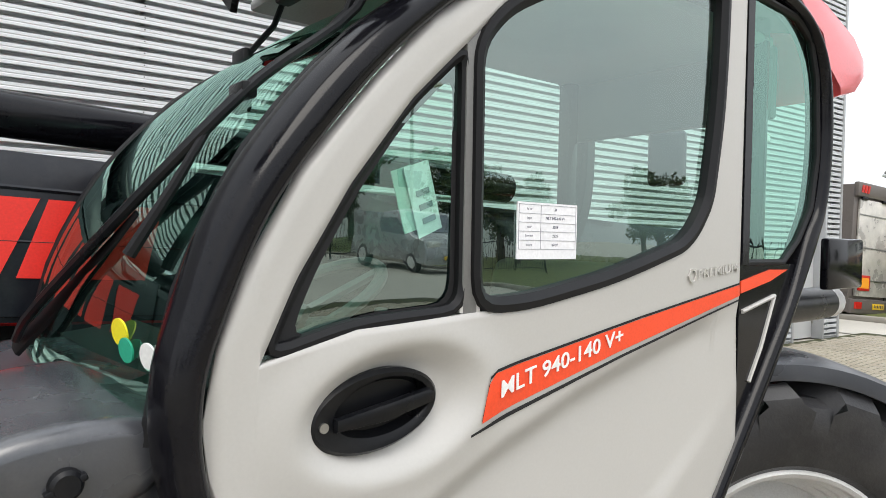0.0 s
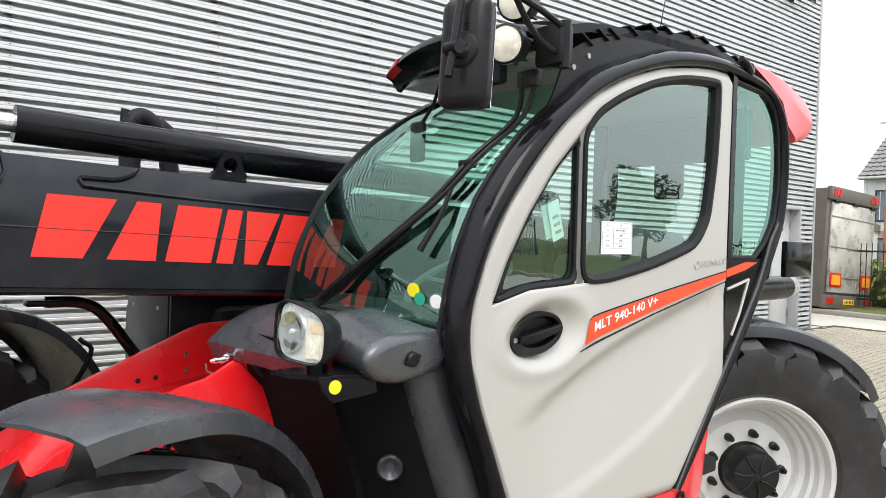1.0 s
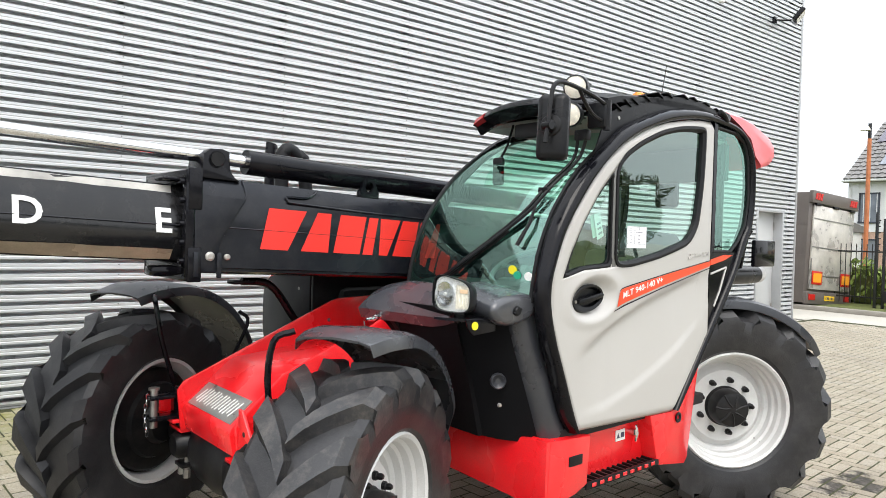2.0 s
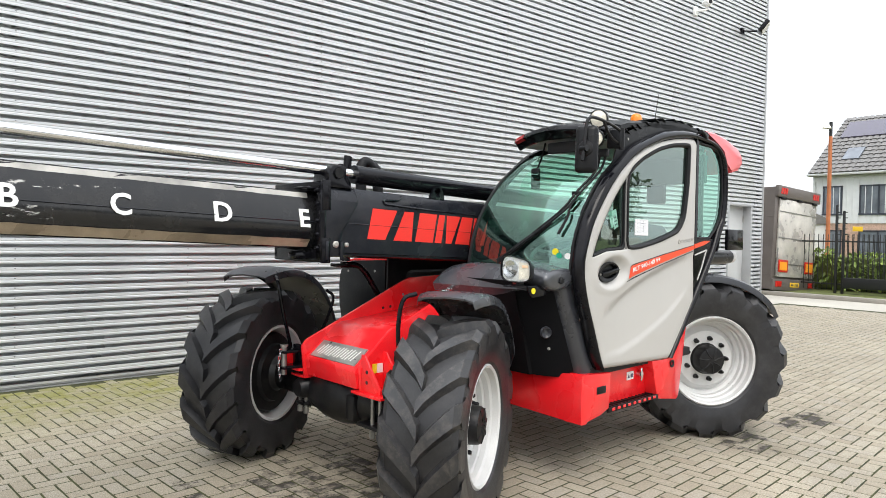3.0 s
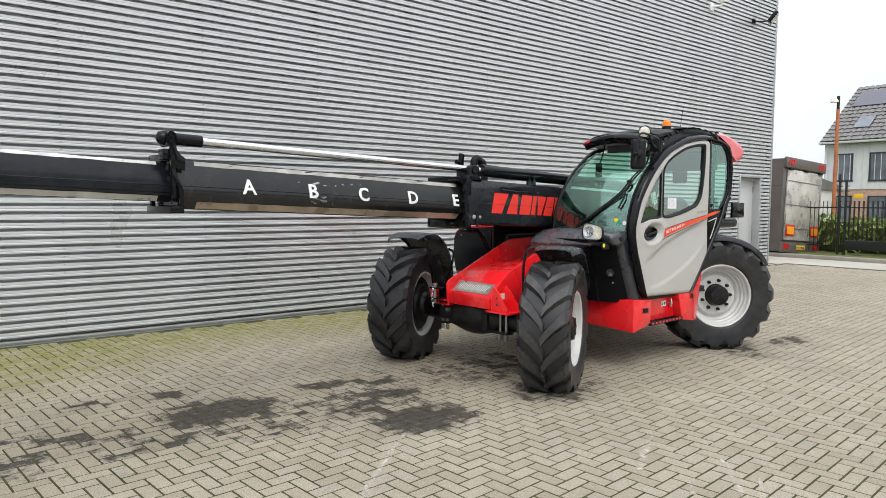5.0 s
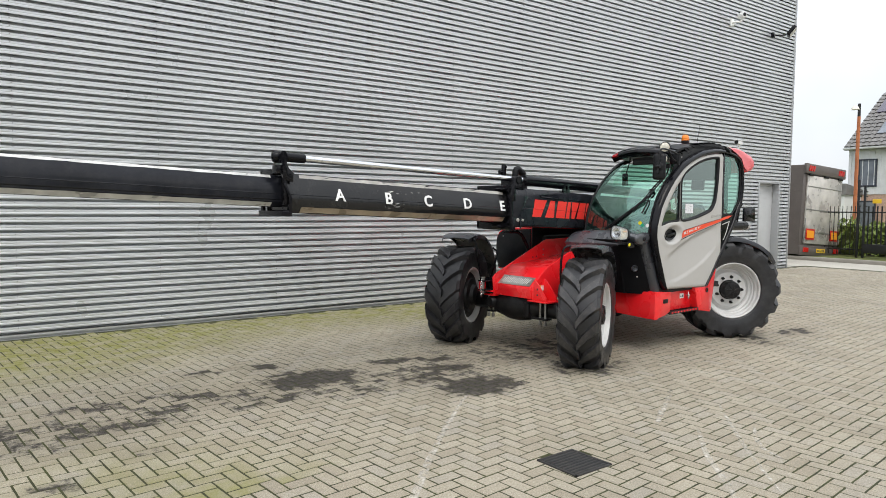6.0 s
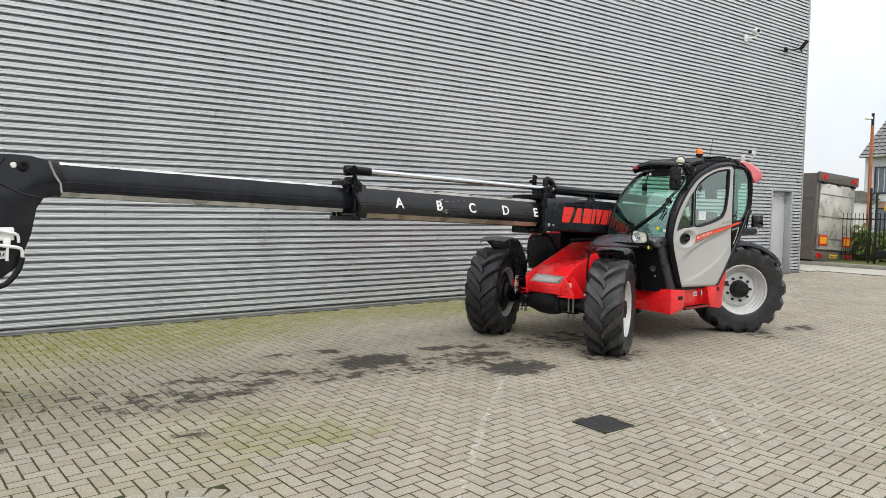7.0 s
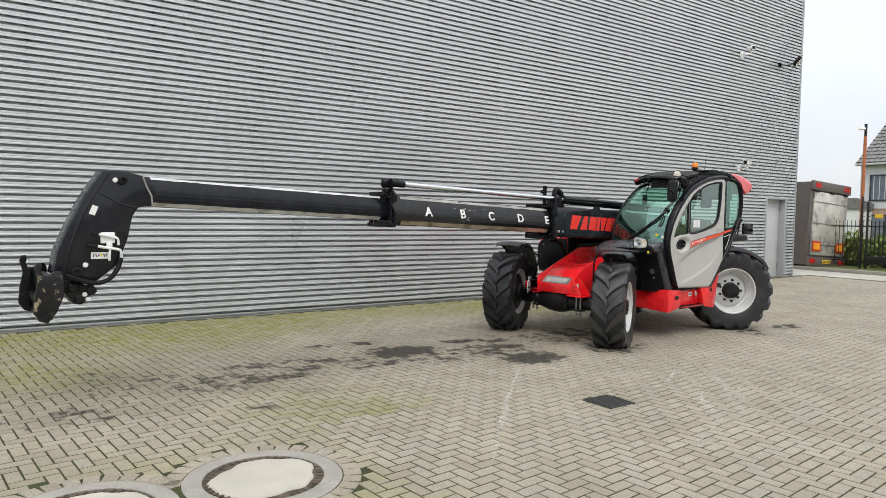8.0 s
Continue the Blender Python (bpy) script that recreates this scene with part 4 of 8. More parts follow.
PANE = [(0.729, 1.447), (0.724, 1.904), (0.788, 1.979), (0.911, 2.049), (1.098, 2.125), (1.287, 2.17), (1.45, 2.188), (1.531, 2.19), (1.528, 2.05), (1.516, 1.873), (1.477, 1.668), (1.42, 1.595), (1.366, 1.557), (1.23, 1.52), (1.092, 1.487), (0.861, 1.449)]
VENT = [(0.349, 1.395), (0.50, 1.434), (0.715, 1.446), (0.712, 1.90), (0.592, 1.789), (0.484, 1.649), (0.40, 1.51)]


def rounded(loop, cut=0.05, n=4):
    """The loop with its sharp corners rounded off."""
    out = []
    for i, b in enumerate(loop):
        a, c = Vector(loop[i - 1]), Vector(loop[(i + 1) % len(loop)])
        b = Vector(b)
        la, lc = (a - b).length, (c - b).length
        d = min(cut, la * 0.45, lc * 0.45)
        p, q = b + (a - b).normalized() * d, b + (c - b).normalized() * d
        for k in range(n + 1):
            t = k / n
            out.append(tuple(p * (1 - t) ** 2 + b * 2 * t * (1 - t) + q * t ** 2))
    return out


def seal(loop, y, r, name, parent, label=""):
    bm = bmesh.new()
    p = [Vector((a, y, b)) for a, b in loop]
    n = len(p)
    mid = sum(p, Vector()) / n
    rings = []
    for i, q in enumerate(p):
        a, b = (q - p[i - 1]).normalized(), (p[(i + 1) % n] - q).normalized()
        t = (a + b).normalized()
        inn = Vector((-t.z, 0, t.x))
        if inn.dot(mid - q) < 0:
            inn = -inn
        inn /= max(0.6, inn.dot(Vector((-a.z, 0, a.x)) * (1 if Vector((-a.z, 0, a.x)).dot(inn) > 0 else -1)))
        rings.append([q - inn * r * 0.6, q - inn * r * 0.3 - Vector((0, r * 0.9, 0)), q + inn * r * 0.5 - Vector((0, r, 0)), q + inn * r * 1.4 - Vector((0, r * 0.3, 0)), q + inn * r * 1.5 + Vector((0, r, 0)), q - inn * r * 0.6 + Vector((0, r, 0))])
    loft(bm, rings + [rings[0]], caps=False)
    bmesh.ops.remove_doubles(bm, verts=bm.verts, dist=1e-5)
    return part(name, bm, M_SEAL, parent, label)


def pane(loop, y, name, parent, mat, label="", push=0.0):
    bm = bmesh.new()
    bm.faces.new([bm.verts.new((a, y - push * (b - 1.65), b)) for a, b in loop])
    ob = part(name, bm, mat, parent, label, smooth=False)
    ob.visible_shadow = False
    return ob


PANE, VENT = rounded(PANE, 0.075), rounded(VENT, 0.05)
seal(PANE, SIDE + 0.010, 0.016, "window_seal", door, "black rubber window seal")
seal(VENT, SIDE + 0.012, 0.010, "window_seal", door, "black rubber window seal")
pane(PANE, SIDE + 0.020, "window_pane", door, M_GLASS_CLEAR, "tinted side window pane")
pane(VENT, SIDE + 0.021, "window_pane", door, M_GLASS_CLEAR, "tinted front vent pane", 0.015)
bm = bmesh.new()
prism(bm, [(0.706, 1.43), (0.738, 1.43), (0.734, 1.945), (0.703, 1.905)], SIDE + 0.002, SIDE + 0.03, bevel=0.003)
part("window_post", bm, surf("grey_window_post", (0.16, 0.16, 0.155), 0.45), door, "grey post between the two panes")
# silver corners that fill the rounded ends of the window opening
for tri in ([(0.700, 1.446), (0.745, 1.440), (0.745, 1.470), (0.729, 1.462), (0.716, 1.466), (0.700, 1.452)], [(1.535, 2.195), (1.47, 2.195), (1.50, 2.186), (1.522, 2.165), (1.533, 2.13)], [(0.72, 1.86), (0.745, 1.945), (0.80, 1.995), (0.74, 1.96), (0.70, 1.90)]):
    bm = bmesh.new()
    prism(bm, tri, SIDE + 0.003, SIDE + 0.02)
    part("window_corner", bm, M_SILVER, door, smooth=False)
# dark printed border of the vent pane
bm = bmesh.new()
cx, cz = 0.59, 1.55
vin = [(a + (cx - a) * 0.20, b + (cz - b) * 0.16) for a, b in VENT]
vo = [bm.verts.new((a, SIDE + 0.0195, b)) for a, b in VENT]
vi = [bm.verts.new((a, SIDE + 0.0195, b)) for a, b in vin]
for k in range(len(VENT)):
    bm.faces.new((vo[k], vo[(k + 1) % len(VENT)], vi[(k + 1) % len(VENT)], vi[k]))
part("printed_border", bm, M_DARK, door, smooth=False)

# door handle
def ring_of(c, a, b, rot, y, n=36):
    co, si = math.cos(radians(rot)), math.sin(radians(rot))
    return [(c[0] + a * math.cos(2 * math.pi * k / n) * co - b * math.sin(2 * math.pi * k / n) * si, y, c[1] + a * math.cos(2 * math.pi * k / n) * si + b * math.sin(2 * math.pi * k / n) * co) for k in range(n)]


HC = (0.545, 1.303)
bm = bmesh.new()
loft(bm, [ring_of(HC, 0.118, 0.063, 7, SIDE + 0.034), ring_of(HC, 0.118, 0.063, 7, SIDE + 0.014), ring_of(HC, 0.111, 0.057, 7, SIDE + 0.007), ring_of(HC, 0.100, 0.051, 7, SIDE + 0.008), ring_of((0.556, 1.307), 0.087, 0.043, 7, SIDE + 0.012), ring_of((0.558, 1.308), 0.079, 0.036, 7, SIDE + 0.030)])
handle = part("door_handle", bm, M_PLASTIC, door, "black oval door handle with lock")
bm = bmesh.new()
prism(bm, [(0.468, 1.282), (0.468, 1.302), (0.560, 1.316), (0.640, 1.329), (0.650, 1.321), (0.646, 1.306), (0.560, 1.287)], SIDE - 0.002, SIDE + 0.017, bevel=0.006)
part("grip", bm, M_PLASTIC, handle)
bm = bmesh.new()
cyl(bm, (0.450, SIDE + 0.018, 1.292), (0.450, SIDE + 0.004, 1.292), 0.0075, 14)
part("lock", bm, M_STEEL, handle, "bright steel lock barrel")


def on_door(pts, n, mat, name, parent, lift=0.002, label=""):
    """A thin film that follows the door skin: two edges, each a table x -> z."""
    bm = bmesh.new()
    a, b = pts
    x0, x1 = a[0][0], a[-1][0]
    prev = None
    for k in range(n + 1):
        x = x0 + (x1 - x0) * k / n
        col = [bm.verts.new((x, door_y(x, z) - lift, z)) for z in (line(a, x) + (line(b, x) - line(a, x)) * j / 4 for j in range(5))]
        if prev:
            for j in range(4):
                bm.faces.new((prev[j], col[j], col[j + 1], prev[j + 1]))
        prev = col
    return part(name, bm, mat, parent, label)


stripe = on_door(([(0.747, 1.256), (0.790, 1.269), (1.138, 1.347), (1.634, 1.446)], [(0.747, 1.260), (0.766, 1.337), (1.2, 1.408), (1.634, 1.473)]), 60, M_ORANGE, "stripe", door, 0.0025, "orange-red decal stripe with white model lettering")
on_door(([(0.722, 1.236), (0.79, 1.252), (1.138, 1.332), (1.634, 1.433)], [(0.722, 1.240), (0.79, 1.260), (1.138, 1.338), (1.634, 1.438)]), 50, M_DARK, "pinstripe", door, 0.002)
on_door(([(0.747, 1.258), (0.767, 1.338), (1.2, 1.409), (1.634, 1.4735)], [(0.747, 1.263), (0.767, 1.343), (1.2, 1.414), (1.634, 1.478)]), 50, M_DARK, "pinstripe", door, 0.002)
bm = lettering("MLT 940-140 V+", 0.066, 0.0008, 0.0005)
w = max(v.co.x for v in bm.verts) - min(v.co.x for v in bm.verts)
bmesh.ops.scale(bm, vec=(0.356 / w, 0.64, 1), verts=bm.verts)
lay(bm, (0.963, SIDE, 1.343), (1, 0, 0.20), (0, 0, 1))
for v in bm.verts:
    v.co.y = door_y(v.co.x, v.co.z) - 0.0050 + (v.co.y - SIDE)
part("model_lettering", bm, M_WHITE, stripe, "white lettering")
M_BADGE = surf("silver_badge", (0.62, 0.60, 0.57), 0.25, metal=0.35, var=0.02)
bm = lettering("PREMIUM", 0.036, 0.001, 0.0003)
w = max(v.co.x for v in bm.verts) - min(v.co.x for v in bm.verts)
bmesh.ops.scale(bm, vec=(0.18 / w, 0.85, 1), verts=bm.verts)
lay(bm, (1.513, SIDE - 0.003, 1.506), (1, 0, 0.08), (0, 0, 1))
part("badge", bm, M_BADGE, door, "small silver badge lettering")
bm = bmesh.new()
lathe(bm, [(0.018, -0.002), (0.018, 0.002), (0.013, 0.002), (0.013, -0.002)], 6, "y", (1.398, SIDE - 0.003, 1.497), closed=True)
part("badge", bm, M_BADGE, door)

# sale sheet on the pane: a small ruled table with handwriting
bm = bmesh.new()
box(bm, (0.843, SIDE + 0.016, 1.535), (1.008, SIDE + 0.0185, 1.640))
sheet = part("sale_sheet", bm, M_PAPER, door, "white paper sale sheet with rows of writing", smooth=False)
M_PENCIL = surf("grey_print", (0.30, 0.30, 0.34), 0.6)
bm = bmesh.new()
for k in range(6):
    zz = 1.636 - 0.0165 * k
    box(bm, (0.847, SIDE + 0.0152, zz - 0.0003), (1.004, SIDE + 0.0162, zz + 0.0003))
for x in (0.847, 0.905, 1.004):
    box(bm, (x - 0.0003, SIDE + 0.0152, 1.5535), (x + 0.0003, SIDE + 0.0162, 1.636))
part("ruled_line", bm, M_PENCIL, sheet, smooth=False)["kind"] = "stuff"
for k, (a, b) in enumerate((("id nr", "III"), ("type", "MLT 940-140 V+"), ("year", "2018"), ("km-wh", "2235"), ("extra", "airco!"))):
    zz = 1.628 - 0.0165 * k
    for txt, x, mat, wide in ((a, 0.874, M_PENCIL, 0.009), (b, 0.945, M_INK, 0.0095)):
        if txt:
            bm = lettering(txt, wide * 0.82, 0.0003, 0.0, 0.2)
            lay(bm, (x, SIDE + 0.0158, zz), (1, 0, 0), (0, 0, 1))
            part("writing", bm, mat, sheet, smooth=False)

# rear quarter: pane, black panel with the stripe's end
RQ = [(1.668, 2.222), (1.93, 2.212), (2.02, 2.165), (2.065, 2.06), (2.085, 1.84), (2.05, 1.68), (1.97, 1.585), (1.88, 1.522), (1.674, 1.522)]
pane(RQ, SIDE + 0.018, "rear_quarter_pane", rig, M_GLASS, "green-tinted quarter window")
seal(RQ, SIDE + 0.014, 0.008, "rear_quarter_seal", rig)
bm = bmesh.new()
prism(bm, [(1.644, 1.52), (1.95, 1.52), (1.90, 1.43), (1.76, 1.25), (1.644, 1.10)], SIDE + 0.012, SIDE + 0.05)
prism(bm, [(1.640, 2.236), (1.672, 2.232), (1.678, 1.52), (1.644, 1.52)], SIDE + 0.006, SIDE + 0.05)
rear_panel = part("rear_panel", bm, M_PAINT_BLACK, rig)
bm = bmesh.new()
prism(bm, [(1.645, 1.447), (1.80, 1.475), (1.90, 1.505), (1.80, 1.506), (1.645, 1.478)], SIDE + 0.008, SIDE + 0.013)
part("stripe", bm, M_ORANGE, rear_panel, "orange-red stripe end", smooth=False)
bm = bmesh.new()
loop = [(1.655, 1.40), (1.83, 1.435), (1.76, 1.30), (1.70, 1.215)]
for a, b in zip(loop, loop[1:2] + loop[2:]):
    tube(bm, [(a[0], SIDE + 0.010, a[1]), (b[0], SIDE + 0.010, b[1])], 0.006, 6)
part("trim_line", bm, M_SILVER, rear_panel, "silver trim line")

# ---- windscreen between the two hoops
WS = [(0.190, 1.285), (0.200, 1.345), (0.215, 1.42), (0.235, 1.50), (0.275, 1.595), (0.335, 1.70), (0.415, 1.80), (0.51, 1.895), (0.615, 1.975), (0.72, 2.045), (0.84, 2.105)]
bm = bmesh.new()
arc = smooth_path([(a, 0, b) for a, b in WS], 3)
grid = []
for k in range(13):
    f = k / 12
    y = 0.525 + (1.345 - 0.525) * f
    bow = 0.038 - 0.075 * (1 - (2 * f - 1) ** 2) - 0.018 * f
    grid.append([bm.verts.new((p.x + bow * (0.9 - 0.5 * i / len(arc)), y, p.z)) for i, p in enumerate(arc)])
for a, b in zip(grid, grid[1:]):
    for i in range(len(a) - 1):
        bm.faces.new((a[i], a[i + 1], b[i + 1], b[i]))
screen = part("windscreen", bm, M_GLASS, rig, "curved green-tinted windscreen", angle=80)
screen.visible_shadow = False


def on_screen(f, z):
    """A point on the windscreen: f across from the near to the far hoop, z up."""
    t = [(b, a) for a, b in WS]
    bow = 0.038 - 0.075 * (1 - (2 * f - 1) ** 2) - 0.018 * f
    i = (z - 1.285) / (2.105 - 1.285)
    return Vector((line(t, z) + bow * (0.9 - 0.5 * i), 0.525 + 0.82 * f, z))


for f, z, r, mat, nm in ((0.120, 1.427, 0.0205, M_YELLOW, "yellow round sticker"), (0.088, 1.405, 0.018, M_GREEN, "green round sticker"), (0.024, 1.402, 0.0195, M_WHITE, "white round sticker")):
    bm = bmesh.new()
    lathe(bm, [(0, -0.003), (r, -0.003), (r, 0), (0, 0)], 20, "x")
    part("sticker", bm, mat, screen, nm, m=Matrix.Translation(on_screen(f, z) + Vector((-0.003, 0, 0))) @ pose(0, 0, 0, 0, -8, 14))

bm = bmesh.new()
prev = None
for k in range(25):
    f = k / 24
    col = [bm.verts.new(on_screen(f, z) + Vector((0.003, 0, 0))) for z in (1.287, 1.31, 1.345 + 0.05 * (2 * f - 1) ** 6)]
    if prev:
        for a_ in range(2):
            bm.faces.new((prev[a_], col[a_], col[a_ + 1], prev[a_ + 1]))
    prev = col
part("screen_border", bm, M_DARK, screen)
bm = bmesh.new()
tube(bm, [on_screen(1.0, 1.29 + 0.80 * k / 12) + Vector((0, 0.004, 0)) for k in range(13)], 0.013, 8)
part("screen_seal", bm, M_SEAL, screen)
bm = bmesh.new()
tube(bm, [on_screen(0.0, 1.29 + 0.80 * k / 12) + Vector((0, -0.004, 0)) for k in range(13)], 0.011, 8)
part("screen_seal", bm, M_SEAL, screen)

# wipers
bm = bmesh.new()
up = Vector((-0.03, -0.012, 0.006))
for d in (0, 0.03):
    tube(bm, [Vector((0.557 - 0.9 * d, 0.502 + d, 2.050)), on_screen(0.03, 1.93) + up + Vector((0, d, 0)), on_screen(0.065, 1.80) + up + Vector((0, d, 0)), on_screen(0.14, 1.66) + up + Vector((0, d * 0.8, 0)), on_screen(0.45, 1.44) + up + Vector((0, d * 0.4, 0)), on_screen(0.58, 1.37) + up], 0.008, 8, soft=4)
box(bm, (-0.02, -0.02, -0.025), (0.02, 0.05, 0.025), 0.008, m=Matrix.Translation(Vector((0.548, 0.508, 2.045))))
box(bm, (-0.012, -0.012, -0.012), (0.012, 0.045, 0.012), 0.004, m=Matrix.Translation(on_screen(0.08, 1.78) + up))
wiper = part("wiper", bm, M_PLASTIC, rig, "black parallel-arm windscreen wiper")
bm = bmesh.new()
p0, p1 = on_screen(0.16, 1.62) + up * 0.7, on_screen(0.62, 1.35) + up * 0.7
tube(bm, [p0.lerp(p1, 0.1), p0.lerp(p1, 0.5) + Vector((0, 0.0, -0.008)), p1], [0.006, 0.016, 0.016], 8, flat=0.5)
part("blade", bm, M_SEAL, wiper)
bm = bmesh.new()
tube(bm, [on_screen(0.10, 1.72) + up, on_screen(0.085, 1.63) + up, on_screen(0.115, 1.53) + up], [0.006, 0.008, 0.010], 8)
part("blade", bm, M_SEAL, wiper)

# ---- roof, visor, slatted guard
bm = bmesh.new()
rows = [(0.70, 2.235, 0.0), (0.80, 2.262, 0.0), (1.10, 2.298, 0.0), (1.50, 2.318, 0.0), (1.85, 2.295, 0.0), (2.05, 2.225, 0.0)]
rings = []
for x, z, drop in rows:
    ring = []
    for k in range(11):
        f = k / 10
        y = 0.50 + 0.80 * f
        ring.append((x - 0.07 * (1 - (2 * f - 1) ** 2) * (1 if x < 0.9 else 0.3), y, z + 0.035 * (1 - (2 * f - 1) ** 4)))
    rings.append(ring + [(p[0] + (0.03 if x < 0.7 else 0), p[1], p[2] - 0.03) for p in ring[::-1]])
loft(bm, rings)
roof = part("roof", bm, M_PLASTIC, rig, "black cab roof with slatted guard")
def visor_ring(f):
    """Section of the visor at f across, from the near to the far end."""
    bow = 1 - (2 * f - 1) ** 2
    y = 0.50 + 0.77 * f
    xt, zt = 0.575 - 0.070 * bow, 2.205 + 0.045 * bow
    xb, zb = 0.620 - 0.065 * bow, 2.125 + 0.045 * bow + 0.02 * max(0, 0.4 - f)
    return [(xb, y, zb), (xb - 0.030, y, zb + 0.035), (xt - 0.012, y, zt - 0.035), (xt, y, zt - 0.010), (xt + 0.02, y, zt), (xt + 0.12, y, zt + 0.022), (xt + 0.12, y, zt + 0.004), (xt + 0.035, y, zt - 0.02), (xb + 0.015, y, zb + 0.04), (xb + 0.018, y, zb)]


bm = bmesh.new()
loft(bm, [visor_ring(k / 16) for k in range(17)])
part("visor", bm, M_PAINT_BLACK, roof, "deep curved black visor", angle=50)
bm = bmesh.new()
rings = []
for k in range(6):
    r = visor_ring(0.86 + 0.12 * k / 5)
    rings.append([(x - 0.004, y, z) for x, y, z in r[1:5]] + [(x + 0.006, y, z - 0.002) for x, y, z in r[4:0:-1]])
loft(bm, rings)
part("visor_corner", bm, surf("dark_red_reflector", (0.42, 0.015, 0.02), 0.25), roof, "red reflector corner")
hp = smooth_path([(a, 0, b) for a, b in OUT[9:17]], 6)
bm = bmesh.new()
rings = []
for k, p in enumerate(hp):
    f = k / (len(hp) - 1)
    up_ = (0.115 * (1 - f) + 0.03 * f) * ease(0.08, 0.22, f)
    d = Vector((-0.25, 0, 1)).normalized() * up_
    q = p + d
    rings.append([(p.x, 0.508, p.z - 0.02), (p.x, 0.500, p.z - 0.02), (q.x, 0.500, q.z), (q.x, 0.508, q.z)])
loft(bm, rings)
part("guard_plate", bm, M_PLASTIC, roof, "black perforated guard plate")
for k in range(11):
    f = 0.30 + 0.62 * k / 10
    p = hp[int(f * (len(hp) - 1))]
    up_ = 0.115 * (1 - f) + 0.03 * f
    bm = bmesh.new()
    box(bm, (-0.035 + 0.012 * f, 0.490, -0.004), (0.035 - 0.012 * f, 1.36, 0.004), 0.002, 1, m=Matrix.Translation((p.x - 0.25 * up_, 0, p.z + up_ + 0.004)) @ pose(0, 0, 0, 0, 32 - 20 * f, 0))
    part("guard_slat", bm, M_PLASTIC, roof)
for f in (0.22, 0.30):
    bm = bmesh.new()
    p = hp[int(f * (len(hp) - 1))]
    cyl(bm, (p.x - 0.01, 0.502, p.z + 0.045), (p.x - 0.01, 0.496, p.z + 0.045), 0.009, 10)
    part("bolt_head", bm, M_STEEL, roof)
bm = bmesh.new()
tube(bm, [(1.66, 0.44, 2.30), (1.70, 0.435, 2.285), (1.74, 0.44, 2.26), (1.77, 0.45, 2.28), (1.78, 0.46, 2.30)], 0.014, 8, soft=4)
part("cable_coil", bm, M_SEAL, roof)
# red rear end of the roof
bm = bmesh.new()
side = [(1.80, 2.315), (1.95, 2.315), (2.12, 2.292), (2.33, 2.235), (2.40, 2.185), (2.405, 2.135), (2.34, 2.08), (2.24, 2.055), (2.165, 2.10), (2.10, 2.20), (1.95, 2.265)]
rings = [[(1.9 + (x - 1.9) * s * 1.12, y, 2.2 + (z - 2.2) * s * 1.10) for x, z in side] for y, s in ((0.462, 0.86), (0.475, 0.96), (0.52, 1.0), (0.92, 1.02), (1.33, 1.0), (1.37, 0.9))]
loft(bm, rings)
part("roof_end", bm, M_TAIL, roof, "red plastic roof end")
# beacon, aerial
bm = bmesh.new()
lathe(bm, [(0, 0.075), (0.022, 0.073), (0.038, 0.06), (0.046, 0.035), (0.047, 0.0), (0.0, 0.0)], 20, "z", (1.79, 1.05, 2.44))
beacon = part("beacon", bm, M_AMBER, roof, "orange warning beacon")
bm = bmesh.new()
lathe(bm, [(0, 0.0), (0.05, 0.0), (0.05, -0.03), (0.03, -0.04), (0.03, -0.13), (0, -0.13)], 20, "z", (1.79, 1.05, 2.44))
part("beacon_base", bm, M_SEAL, beacon)
bm = bmesh.new()
tube(bm, [(1.62, 0.80, 2.33), (1.66, 0.80, 2.50), (1.69, 0.80, 2.62)], [0.004, 0.0025, 0.002], 6)
part("aerial", bm, M_SEAL, roof)


# work lamps
def work_lamp(c, r):
    bm = bmesh.new()
    lathe(bm, [(0, 0.10), (0.03, 0.10), (0.045, 0.08), (r * 0.9, 0.045), (r, 0.035), (r, 0.0), (r * 0.92, -0.006), (r * 0.88, 0.0), (0, 0.0)], 24, "x")
    m = Matrix.Translation(c) @ pose(0, 0, 0, 0, -8, 22)
    ob = part("work_lamp", bm, M_PLASTIC, rig, "round black work lamp with clear lens", m=m)
    bm = bmesh.new()
    lathe(bm, [(0, -0.012), (r * 0.5, -0.010), (r * 0.88, -0.002), (0, 0.002)], 24, "x")
    part("lens", bm, M_CREAM, ob, "cream clear lens")
    for k in range(10):
        bm = bmesh.new()
        box(bm, (0.035, -0.003, r * 0.5), (0.09, 0.003, r * 0.93), 0, m=Matrix.Rotation(2 * math.pi * k / 10, 4, "X"))
        part("cooling_fin", bm, M_PLASTIC, ob, smooth=False)
    return ob


work_lamp((0.455, 0.50, 2.245), 0.056)
work_lamp((0.425, 0.505, 2.120), 0.056)
# mirror on its bracket
bm = bmesh.new()
tube(bm, [(0.575, 0.415, 2.165), (0.44, 0.40, 2.190), (0.25, 0.385, 2.205), (0.175, 0.38, 2.185), (0.150, 0.377, 2.12), (0.128, 0.37, 2.02), (0.112, 0.368, 1.945)], 0.0095, 8, soft=5)
tube(bm, [(0.575, 0.425, 2.090), (0.47, 0.41, 2.110), (0.40, 0.40, 2.15), (0.35, 0.392, 2.195)], 0.0085, 8, soft=5)
box(bm, (0.545, 0.405, 2.065), (0.605, 0.50, 2.180), 0.010)
cyl(bm, (0.575, 0.412, 2.055), (0.575, 0.412, 2.185), 0.016, 12)
cyl(bm, (0.127, 0.350, 2.014), (0.127, 0.392, 2.014), 0.016, 12)
cyl(bm, (0.127, 0.38, 2.014), (0.165, 0.372, 2.012), 0.018, 12)
